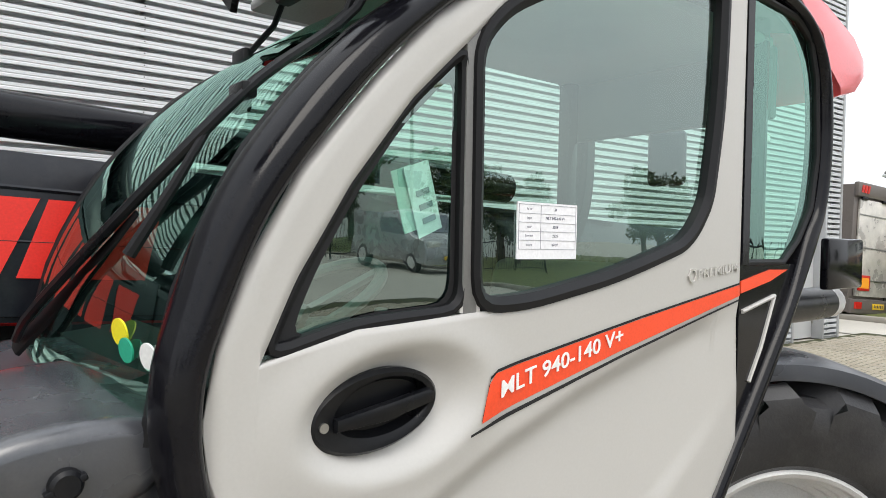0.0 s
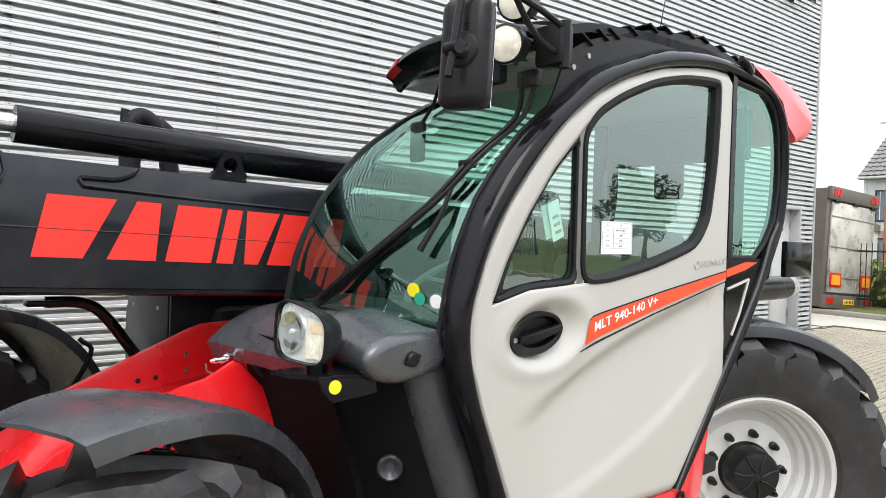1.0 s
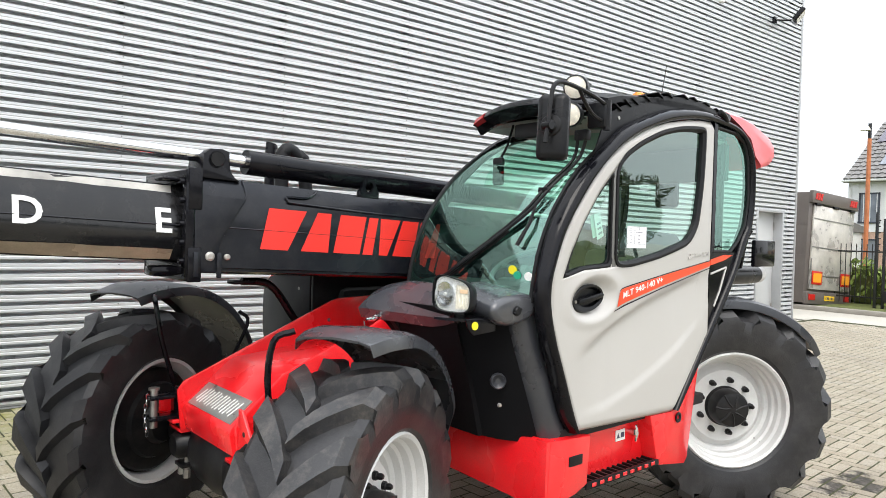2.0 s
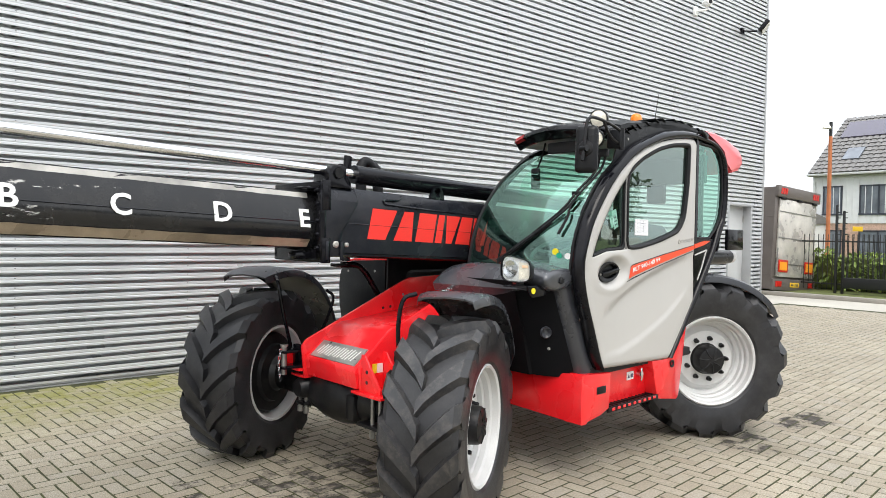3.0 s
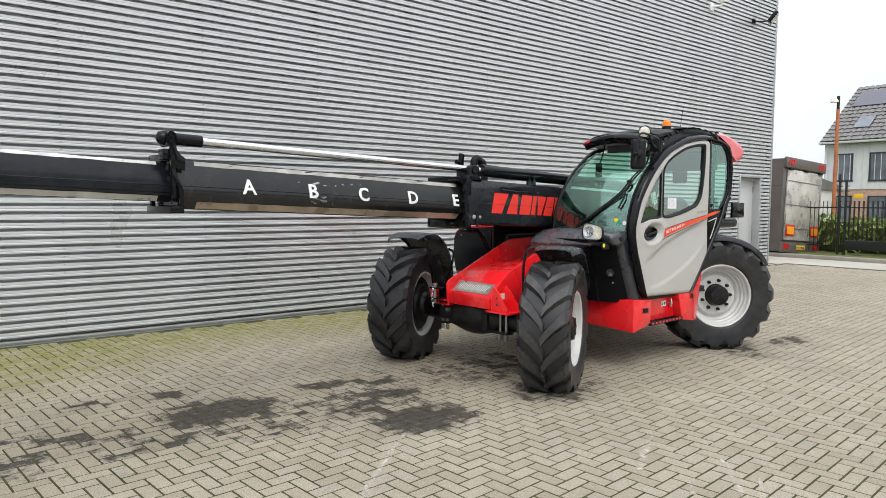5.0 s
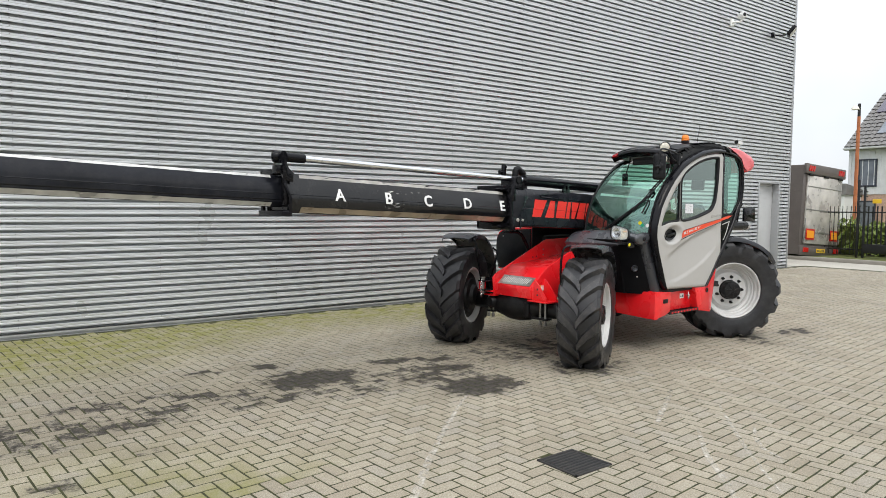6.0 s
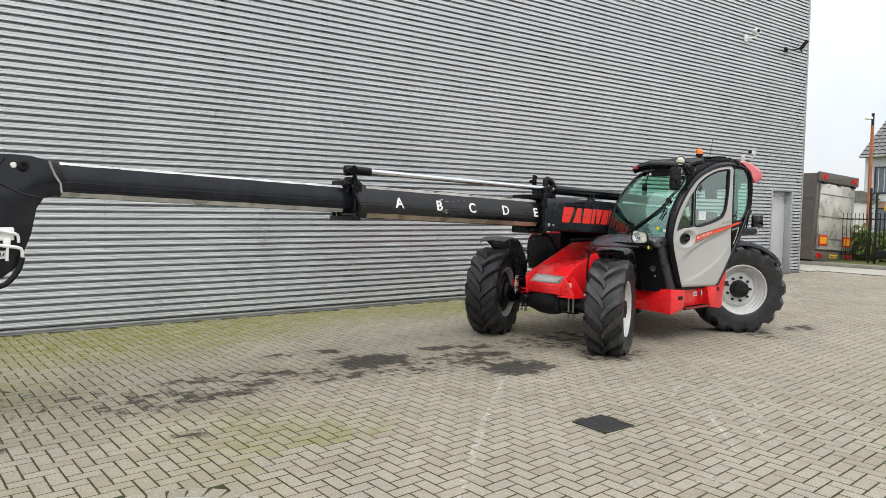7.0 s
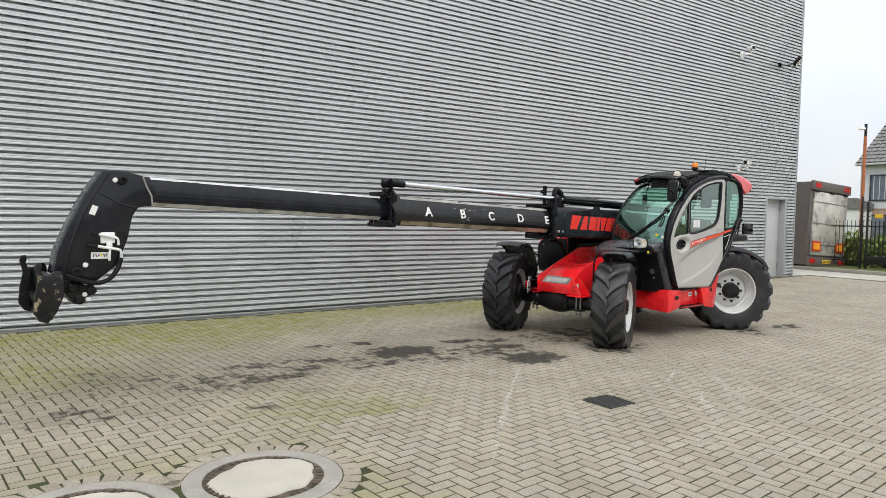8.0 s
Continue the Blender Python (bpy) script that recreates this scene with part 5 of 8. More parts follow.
arm = part("mirror_arm", bm, M_PLASTIC, rig, "black tubular mirror bracket")
bm = bmesh.new()
box(bm, (-0.035, -0.064, -0.135), (0.035, 0.064, 0.135), 0.028, 4)
for v in bm.verts:
    if v.co.x < 0:
        v.co.x *= 1.0 - 0.5 * (abs(v.co.y) / 0.064) ** 2 - 0.3 * (abs(v.co.z) / 0.135) ** 4
        v.co.x -= 0.012
mirror_head = part("mirror", bm, M_PLASTIC, arm, "black wing mirror housing", m=Matrix.Translation((0.198, 0.400, 2.017)) @ pose(0, 0, 0, 0, 5, 24))
bm = bmesh.new()
lathe(bm, [(0, -0.075), (0.012, -0.075), (0.020, -0.065), (0.022, -0.050), (0.04, -0.046), (0.045, -0.04), (0, -0.03)], 20, "x")
part("ball_joint", bm, M_SEAL, mirror_head)
bm = bmesh.new()
box(bm, (0.034, -0.055, -0.125), (0.037, 0.055, 0.125), 0.001, 1)
part("mirror_glass", bm, M_CHROME, mirror_head)
arm.location += Vector((-0.027, -0.02, 0.0))

# the mirror of the far rear corner
bm = bmesh.new()
tube(bm, [(2.05, 1.38, 2.10), (2.45, 1.40, 2.13), (2.74, 1.42, 2.12), (2.80, 1.43, 2.06)], 0.010, 8, soft=4)
far_arm = part("mirror_arm", bm, M_PLASTIC, rig, "black tubular mirror bracket")
bm = bmesh.new()
box(bm, (-0.03, -0.09, -0.13), (0.03, 0.09, 0.13), 0.026, 3)
part("mirror", bm, M_PLASTIC, far_arm, "black rear mirror housing", m=Matrix.Translation((2.80, 1.43, 1.97)) @ pose(0, 0, 0, 0, 0, 10))

# ---- cab inside
bm = bmesh.new()
box(bm, (0.40, 0.50, 0.66), (1.70, 1.36, 0.72), 0.01)
part("cab_floor", bm, M_DARK, rig)
bm = bmesh.new()
prism(bm, [(0.26, 1.34), (0.42, 1.36), (0.50, 1.25), (0.46, 0.72), (0.40, 0.72)], 0.58, 1.33, bevel=0.02)
part("dashboard", bm, M_DARK, rig, "dark grey dashboard")
bm = bmesh.new()
box(bm, (0.95, 0.70, 1.02), (1.42, 1.18, 1.16), 0.05, 3)
seat = part("driver_seat", bm, M_SEAT, rig, "dark cloth driver seat")
bm = bmesh.new()
box(bm, (-0.06, -0.24, 0.0), (0.06, 0.24, 0.46), 0.05, 3, m=pose(1.42, 0.94, 1.06, 0, 10, 0))
part("backrest", bm, M_SEAT, seat)
bm = bmesh.new()
box(bm, (1.0, 0.58, 1.18), (1.40, 0.66, 1.24), 0.02)
part("armrest", bm, M_SEAT, seat)
bm = bmesh.new()
wm = pose(0.66, 0.94, 1.42, 0, -28, 0)
pts = [wm @ Vector((0.19 * math.cos(2 * math.pi * k / 28), 0.19 * math.sin(2 * math.pi * k / 28), 0)) for k in range(29)]
tube(bm, pts, 0.014, 8)
for a in (90, 210, 330):
    tube(bm, [wm @ Vector((0, 0, -0.02)), wm @ Vector((0.19 * math.cos(radians(a)), 0.19 * math.sin(radians(a)), 0))], 0.012, 6)
tube(bm, [wm @ Vector((0, 0, 0)), (0.48, 0.94, 1.10)], 0.03, 8)
part("steering_wheel", bm, M_INTERIOR, rig)
bm = bmesh.new()
box(bm, (1.0, 1.20, 0.72), (1.55, 1.36, 1.20), 0.03)
box(bm, (0.85, 1.24, 1.2), (0.98, 1.34, 1.34), 0.02)
cyl(bm, (1.1, 1.27, 1.2), (1.08, 1.25, 1.36), 0.02, 10)
part("console", bm, M_INTERIOR, rig)
bm = bmesh.new()
for a, b in (((1.93, 0.56, 1.36), (1.98, 0.62, 2.24)), ((1.93, 1.28, 0.75), (1.98, 1.34, 2.24)), ((1.93, 0.56, 1.30), (1.98, 1.34, 1.36))):
    box(bm, a, b, 0.01)
box(bm, (1.70, 0.86, 0.80), (1.96, 1.36, 1.30), 0.03)
part("cab_rear_frame", bm, M_PAINT_BLACK, rig)
bm = bmesh.new()
box(bm, (0.70, 0.56, 2.16), (2.0, 1.34, 2.19), 0.01)
part("headlining", bm, surf("pale_grey_headlining", (0.34, 0.35, 0.345), 0.8), rig)
bm = bmesh.new()
box(bm, (1.99, 0.56, 1.95), (2.03, 1.34, 2.17), 0.01)
part("rear_trim", bm, M_INTERIOR, rig)
bm = bmesh.new()
box(bm, (0.562, 1.045, 1.84), (0.590, 1.115, 1.985), 0.012)
tube(bm, [(0.585, 1.08, 1.97), (0.66, 1.10, 2.06), (0.70, 1.10, 2.17)], 0.007, 6)
part("inner_mirror", bm, M_SEAL, rig, "small black inside mirror")
bm = bmesh.new()
box(bm, (0.62, 0.72, 2.08), (0.66, 1.02, 2.155), 0.01)
part("sun_blind", bm, M_DARK, rig)
bm = bmesh.new()
prism(bm, [(0.640, 1.568), (0.688, 1.588), (0.655, 1.700), (0.605, 1.682)], SIDE + 0.040, SIDE + 0.042)
leaflet = part("leaflet", bm, M_PAPER, rig, "printed white and green folder hung behind the pane", smooth=False)
bm = bmesh.new()
prism(bm, [(0.615, 1.575), (0.645, 1.585), (0.625, 1.690), (0.585, 1.675)], SIDE + 0.046, SIDE + 0.048)
part("folder_page", bm, surf("pale_green_print", (0.50, 0.66, 0.60), 0.6), leaflet, smooth=False)
for k in range(3):
    bm = bmesh.new()
    dx, dz = -0.0075 * k, 0.022 * k
    prism(bm, [(0.648 + dx, 1.592 + dz), (0.674 + dx, 1.602 + dz), (0.671 + dx, 1.611 + dz), (0.645 + dx, 1.601 + dz)], SIDE + 0.0385, SIDE + 0.0396)
    part("print_bar", bm, M_PENCIL, leaflet, smooth=False)
far_loop = [(a + 0.05, b) for a, b in PANE]
pane(far_loop, 1.385, "far_side_pane", rig, M_GLASS_FAR, "tinted far side window")

# ---- black front housing under the windscreen
bm = bmesh.new()
nx, ny = 18, 36
cells = []
for i in range(nx + 1):
    row = []
    for j in range(ny + 1):
        u, v = i / nx, j / ny
        y = 0.60 + (1.44 - 0.60) * v
        bow = 1 - (2 * v - 1) ** 2
        x0 = 0.050 - 0.085 * v + 0.02 * bow
        x = x0 + (0.295 - 0.05 * bow - x0) * u
        lobes = 0.022 * (math.exp(-((v - 0.20) / 0.16) ** 2) + 0.6 * math.exp(-((v - 0.85) / 0.16) ** 2))
        z = 1.195 + (0.150 + 0.02 * bow - 0.03 * v) * (1 - (1 - u) ** 2.6) + lobes * math.sin(math.pi * min(1, u * 1.1))
        row.append(bm.verts.new((x, y, z)))
    cells.append(row)
for a, b in zip(cells, cells[1:]):
    for j in range(ny):
        bm.faces.new((a[j], b[j], b[j + 1], a[j + 1]))
edge = [r[0] for r in cells[::-1]] + cells[0][1:] + [r[-1] for r in cells[1:]]
low = [bm.verts.new((v.co.x + 0.02 * (v.co.x < 0.1), v.co.y + (0.012 if v.co.y < 0.6 else 0), v.co.z - 0.004 - 0.045 * ease(0.72, 1.0, v.co.y))) for v in edge]
for k in range(len(edge) - 1):
    bm.faces.new((edge[k], edge[k + 1], low[k + 1], low[k]))
cowl = part("front_cowl", bm, M_GUARD, rig, "black moulded cowl under the windscreen", angle=50)
bm = bmesh.new()
prism(bm, [(-0.018, 1.262), (0.02, 1.215), (0.09, 1.192), (0.22, 1.210), (0.262, 1.245), (0.268, 1.318), (0.20, 1.338), (0.07, 1.330), (0.0, 1.300)], 0.512, 0.80, bevel=0.030, seg=3)
bmesh.ops.subdivide_edges(bm, edges=bm.edges, cuts=2, use_grid_fill=True)
for k in range(5):
    bmesh.ops.smooth_vert(bm, verts=bm.verts, factor=0.5, use_axis_x=True, use_axis_y=True, use_axis_z=True)
for v in bm.verts:
    v.co.z += 0.16 * max(0, v.co.y - 0.56) * (v.co.z > 1.28)
part("cowl_pod", bm, M_GUARD, cowl, "black moulded corner of the cowl", angle=70)
bm = bmesh.new()
lathe(bm, [(0, -0.018), (0.018, -0.018), (0.024, -0.012), (0.026, 0.0), (0.034, 0.004), (0.034, 0.02), (0, 0.02)], 20, "y")
box(bm, (-0.032, -0.016, -0.006), (0.03, 0.0, 0.006), 0.003)
part("filler_cap", bm, M_PLASTIC, cowl, m=Matrix.Translation((0.130, 0.513, 1.262)) @ pose(0, 0, 0, 0, -22, 0) @ Matrix.Scale(0.8, 4))
# side cover between cowl and sill: a black inner panel with a dished boss, and a smooth column beside the door
COLUMN = ((1.245, 0.06, 0.29, 0.540), (1.15, 0.085, 0.32, 0.537), (1.08, 0.105, 0.342, 0.533), (0.95, 0.15, 0.385, 0.520), (0.80, 0.19, 0.44, 0.512), (0.70, 0.215, 0.475, 0.508), (0.655, 0.23, 0.49, 0.512))
bm = bmesh.new()
rings = []
for z, xa, xb, y0 in COLUMN:
    rings.append([(xa - 0.02, 1.36, z), (xa - 0.02, 0.80, z), (xa, y0 + 0.28, z), (xa + 0.02, y0 + 0.20, z), (max(xa + 0.035, xb - 0.20), y0 + 0.13, z), (xb - 0.145, y0 + 0.03, z), (xb - 0.12, y0, z), (xb - 0.02, y0, z), (xb, y0 + 0.02, z), (xb, 1.36, z)])
loft(bm, rings)
cover = part("side_cover", bm, M_INNER, rig, "black moulded side cover", angle=45)
# same moulding as the panel; its sheen is put into a paler colour
bm = bmesh.new()
loft(bm, [[(xb - 0.152, y0 + 0.05, z), (xb - 0.150, y0 + 0.022, z), (xb - 0.122, y0 - 0.006, z), (xb - 0.07, y0 - 0.010, z), (xb - 0.018, y0 - 0.006, z), (xb + 0.003, y0 + 0.016, z), (xb, y0 + 0.05, z)] for z, xa, xb, y0 in COLUMN])
part("column", bm, M_COVER, cover, "smooth column of the cover, paler for its sky sheen", angle=60)
bm = bmesh.new()
lathe(bm, [(0, 0.012), (0.012, 0.010), (0.022, 0.0), (0.030, -0.006), (0.036, 0.0), (0.036, 0.012)], 20, "y")
part("boss", bm, M_COVER, cover, "dished boss", m=Matrix.Translation((0.165, 0.640, 0.94)) @ pose(0, 0, 0, 0, 0, -35))
for x, z in ((0.10, 0.86), (0.30, 1.16), (0.335, 1.02), (0.40, 0.80), (0.44, 0.72)):
    bm = bmesh.new()
    lathe(bm, [(0, -0.006), (0.008, -0.005), (0.010, 0.004), (0, 0.004)], 10, "y", (x, 0.512 if x > 0.2 else 0.566, z))
    part("screw", bm, M_STEEL, cover)

# headlamp on its bracket: taller at its inner end
HM = Matrix.Translation((-0.104, 0.652, 1.335)) @ pose(0, 0, 0, 0, 3, 9)


def lamp_ring(x, sc, n=40):
    ring = []
    for k in range(n):
        a = 2 * math.pi * k / n
        y = 0.103 * sc * math.copysign(abs(math.cos(a)) ** 0.55, math.cos(a))
        z = (0.073 + 0.19 * y * 0.5) * sc * math.copysign(abs(math.sin(a)) ** 0.55, math.sin(a))
        ring.append((x, y, z - 0.010 * (1 - y / 0.103)))
    return ring


bm = bmesh.new()
loft(bm, [lamp_ring(x, sc) for x, sc in ((0.092, 0.30), (0.088, 0.42), (0.060, 0.50), (0.055, 0.78), (0.030, 0.95), (-0.005, 1.0), (-0.014, 0.985), (-0.014, 0.945), (-0.004, 0.93), (0.022, 0.90))])
lamp = part("headlamp", bm, M_PLASTIC, rig, "rectangular headlamp in black housing", m=HM)
bm = bmesh.new()
loft(bm, [lamp_ring(x, sc) for x, sc in ((-0.003, 0.93), (-0.012, 0.88), (-0.018, 0.55), (-0.020, 0.05))])
lens = part("lamp_lens", bm, glass("clear_lamp_glass", (0.96, 0.97, 0.97), 0.07, (1.0, 1.0, 1.0), 30.0), lamp, "clear headlamp lens")
lens.visible_shadow = False
bm = bmesh.new()
loft(bm, [lamp_ring(x, sc) for x, sc in ((0.010, 0.905), (0.004, 0.92), (0.0, 0.91))])
part("back_plate", bm, surf("pale_lamp_reflector", (0.86, 0.855, 0.83), 0.25, metal=0.15, var=0.06, scale=30), lamp, "pale reflecting plate")
for y, z, r in ((0.040, -0.008, 0.052),):
    bm = bmesh.new()
    lathe(bm, [(0.0, -0.001), (r * 0.35, -0.002), (r * 0.7, -0.004), (r * 0.95, -0.0075), (r, -0.0075), (r, 0.002)], 28, "x", (0, y, z))
    bowl = part("reflector", bm, M_CHROME, lamp, "polished reflector bowl")
    bm = bmesh.new()
    lathe(bm, [(0, -0.010), (0.006, -0.009), (0.008, -0.005), (0.008, 0.0), (0, 0.0)], 12, "x", (0, y, z))
    part("bulb", bm, M_RIM, bowl)
bm = bmesh.new()
n, prev = 36, None
for k in range(n + 1):
    y = -0.085 + 0.067 * k / n
    h = 0.045 + 0.10 * (y + 0.085) * 0.7
    x = -0.0035 - 0.0030 * (k % 4 in (1, 2))
    col = [bm.verts.new((x, y, z - 0.017)) for z in (-h, h)]
    if prev:
        bm.faces.new((prev[0], col[0], col[1], prev[1]))
    prev = col
part("indicator", bm, M_CREAM, lamp, "ribbed indicator part of the lens", smooth=False)
bm = bmesh.new()
box(bm, (-0.0078, -0.080, 0.000), (-0.0068, -0.040, 0.016))
part("amber_bulb_cover", bm, surf("pale_amber", (0.85, 0.60, 0.36), 0.3), lamp, smooth=False)
bm = bmesh.new()
cyl(bm, (-0.061, 0.655, 1.227), (-0.061, 0.655, 1.29), 0.026, 14)
prism(bm, [(-0.172, 0.690), (-0.156, 0.625), (-0.116, 0.567), (0.054, 0.567), (0.08, 0.690)], 1.226, 1.236, "z")
prism(bm, [(-0.116, 1.236), (0.049, 1.232), (0.059, 1.177), (-0.071, 1.167), (-0.101, 1.197)], 0.557, 0.567, bevel=0.004)
part("lamp_bracket", bm, M_PAINT_BLACK, rig, "black folded lamp bracket")
bm = bmesh.new()
lathe(bm, [(0, -0.004), (0.017, -0.004), (0.017, 0), (0, 0)], 18, "y", (-0.069, 0.556, 1.207))
part("sticker", bm, M_YELLOW, lamp, "yellow round sticker", m=HM.inverted())

# ---- red sill and step
bm = bmesh.new()
prism(bm, [(0.466, 0.690), (1.32, 0.655), (1.32, 0.425), (0.466, 0.390)], 0.294, 0.36, "x", bevel=0.006)
part("sill_beam", bm, M_RED, rig, "red front plate of the step box")
bm = bmesh.new()
prism(bm, [(0.318, 0.692), (0.60, 0.672), (0.585, 0.45), (0.50, 0.42), (0.30, 0.392)], 0.462, 0.60, bevel=0.008)
box(bm, (0.55, 0.55, 0.44), (1.20, 0.62, 0.695), 0.004)
prism(bm, [(1.10, 0.685), (1.30, 0.680), (1.565, 0.885), (1.552, 0.82), (1.475, 0.40), (1.445, 0.375), (1.19, 0.415), (1.17, 0.45)], 0.465, 0.60, bevel=0.008)
sill = part("step_surround", bm, M_RED, rig, "red folded step surround")
bm = bmesh.new()
for k in range(14):
    x = 0.60 + 0.043 * k
    box(bm, (x, 0.47, 0.425), (x + 0.012, 0.60, 0.45), 0.002, 1)
box(bm, (0.585, 0.465, 0.418), (1.195, 0.478, 0.452), 0.003)
box(bm, (0.585, 0.59, 0.418), (1.195, 0.60, 0.452), 0.003)
step = part("step", bm, M_PLASTIC, rig, "black open-grip step tread")
bm = bmesh.new()
for k in range(9):
    box(bm, (0.622 + 0.062 * k, 0.4605, 0.427), (0.655 + 0.062 * k, 0.4645, 0.445), 0.002, 1)
part("tread_tooth", bm, M_RED, step, "worn red teeth along the tread", smooth=False)["kind"] = "stuff"
bm = bmesh.new()
box(bm, (0.445, 0.458, 0.555), (0.54, 0.463, 0.60), 0.004)
part("rubber_badge", bm, M_SEAL, sill)
bm = bmesh.new()
box(bm, (0.92, 0.545, 0.565), (1.0, 0.5505, 0.62), 0.001)
label_ob = part("warning_label", bm, M_WHITE, sill, "white warning label", smooth=False)
bm = bmesh.new()
prism(bm, [(0.928, 0.580), (0.952, 0.580), (0.940, 0.605)], 0.5435, 0.546)
box(bm, (0.962, 0.5435, 0.58), (0.99, 0.546, 0.605))
part("label_print", bm, M_INK, label_ob, smooth=False)
bm = bmesh.new()
cyl(bm, (1.06, 0.55, 0.595), (1.06, 0.525, 0.595), 0.016, 14)
tube(bm, [(1.06, 0.522, 0.55), (1.06, 0.515, 0.595), (1.06, 0.522, 0.635)], [0.006, 0.010, 0.006], 8)
part("battery_switch", bm, M_CHROME, sill, "steel turn latch")
bm = bmesh.new()
lathe(bm, [(0.012, 0), (0.026, 0), (0.028, -0.006), (0.018, -0.008), (0.012, -0.002)], 16, "y", (1.36, 0.463, 0.64))
part("lifting_eye", bm, M_SEAL, sill)

# ---- red chassis nose
bm = bmesh.new()
prism(bm, [(-0.745, 0.610), (-0.765, 0.705), (-0.752, 0.735), (-0.535, 0.919), (-0.500, 0.932), (0.15, 1.0), (0.50, 1.05), (2.70, 0.95), (2.70, 0.60)], 1.296, 1.838, bevel=0.010)
nose = part("chassis", bm, M_RED, rig, "red welded chassis nose")
bm = bmesh.new()
prism(bm, [(-0.765, 0.600), (-0.785, 0.795), (-0.755, 0.835), (0.050, 1.187), (0.100, 1.203), (0.70, 1.225), (0.70, 0.60)], 1.836, 1.856, bevel=0.005)
part("side_plate", bm, M_RED, nose)
for x, z in ((-0.14, 1.0), (-0.075, 1.005), (0.04, 1.02), (0.04, 1.085)):
    bm = bmesh.new()
    lathe(bm, [(0, -0.004), (0.008, -0.003), (0.010, 0.001), (0, 0.001)], 10, "y", (x, 1.835, z))
    part("bolt", bm, M_STEEL if x > 0.0 else M_DARK, nose)
bm = bmesh.new()
prism(bm, [(-0.735, 0.600), (-0.745, 0.735), (-0.725, 0.765), (-0.525, 0.938), (-0.182, 1.083), (-0.10, 1.102), (-0.010, 1.150), (0.015, 1.140), (0.12, 1.03), (0.21, 0.92), (0.26, 0.60)], 1.274, 1.2955, bevel=0.005)
part("side_plate", bm, M_RED, nose)
for k, (dx, dz) in enumerate(((0.0, 0.0), (0.045, 0.012))):
    bm = bmesh.new()
    lathe(bm, [(0, -0.028), (0.006, -0.028), (0.007, -0.016), (0.011, -0.014), (0.011, -0.004), (0.0085, -0.002), (0.0085, 0.006), (0.012, 0.008), (0.012, 0.020), (0.007, 0.022), (0.007, 0.032), (0, 0.032)], 12, "x", (-0.050 + dx, 1.305, 1.152 + dz))
    part("coupling", bm, M_CHROME, nose, "bright hydraulic quick coupling")
bm = bmesh.new()
tube(bm, [(-0.09, 1.305, 1.145), (-0.085, 1.303, 1.12), (-0.05, 1.303, 1.112), (-0.02, 1.304, 1.13)], 0.003, 6, soft=3)
part("coupling_strap", bm, M_STEEL, nose)
# slotted grey plate
pu = Vector((0.217, 0, 0.184)).normalized()
pm = Matrix((Vector((0, -1, 0)), pu, Vector((0, -1, 0)).cross(pu))).transposed().to_4x4()
pm.translation = Vector((-0.6985, 1.560, 0.7835))
bm = bmesh.new()
box(bm, (-0.235, -0.066, -0.003), (0.235, 0.066, 0.003), 0.0)
plate = part("slotted_plate", bm, M_GREYMETAL, nose, "grey steel plate with slanting slots", m=pm, smooth=False)
bm = bmesh.new()
for k in range(14):
    x = -0.19 + 0.0285 * k
    h = 0.044 if k % 3 else 0.034
    box(bm, (-0.005, -h, 0.0032), (0.005, h, 0.0042), 0, m=Matrix.Translation((x, 0, 0)) @ pose(0, 0, 0, 0, 0, -18))
part("slot", bm, M_WHITE, plate, smooth=False)
for x, mat in ((-0.645, M_YELLOW), (-0.600, M_WHITE)):
    bm = bmesh.new()
    box(bm, (x - (0.012 if mat is M_YELLOW else 0.022), 1.2700, 0.695), (x + 0.020, 1.2735, 0.75))
    part("sticker", bm, mat, nose, "small warning sticker", smooth=False)
# ears, pins and rods of the two stabilising rams
for y0, y1, kind in ((1.06, 1.335, "near"), (1.84, 2.00, "far")):
    bm = bmesh.new()
    box(bm, (-0.765, y0, 0.585), (-0.48, y1, 0.602), 0.003)
    for xx in (-0.735, -0.575):
        if kind == "near":
            prism(bm, [(1.276, 0.60), (1.095, 0.60), (1.095, 0.635), (1.245, 0.812), (1.276, 0.815)], xx, xx + 0.014, "x", bevel=0.002)
        else:
            prism(bm, [(1.854, 0.60), (2.00, 0.60), (2.00, 0.635), (1.885, 0.80), (1.854, 0.80)], xx, xx + 0.014, "x", bevel=0.002)
    if kind == "far":
        box(bm, (-0.80, 1.852, 0.632), (-0.60, 2.075, 0.650), 0.004)
        box(bm, (-0.80, 2.040, 0.650), (-0.70, 2.055, 0.735), 0.004)
    ear = part("ear", bm, M_RED, nose, "red lug plates")
    if kind == "near":
        # dark discs on the plate stand in for the shade of open holes
        for z in (0.66, 0.72):
            bm = bmesh.new()
            cyl(bm, (-0.7362, 1.22, z), (-0.7335, 1.22, z), 0.011, 12)
            part("bolt_hole", bm, M_DARK, ear)
    for yy in (y0 + 0.07, y0 + 0.14):
        bm = bmesh.new()
        cyl(bm, (-0.705, yy, 0.38), (-0.705, yy, 0.62), 0.012, 10)
        cyl(bm, (-0.705, yy, 0.34), (-0.705, yy, 0.38), 0.018, 6)
        part("rod", bm, M_STEEL, ear, "bright steel rod")
    bm = bmesh.new()
    box(bm, (-0.745, y0 + 0.03, 0.40), (-0.645, y1 - 0.03, 0.418), 0.004)
    part("rod_plate", bm, M_HUB, ear)
bm = bmesh.new()
box(bm, (-0.86, 1.95, 0.76), (-0.70, 2.05, 0.775), 0.003)
box(bm, (-0.86, 1.95, 0.66), (-0.70, 2.05, 0.675), 0.003)
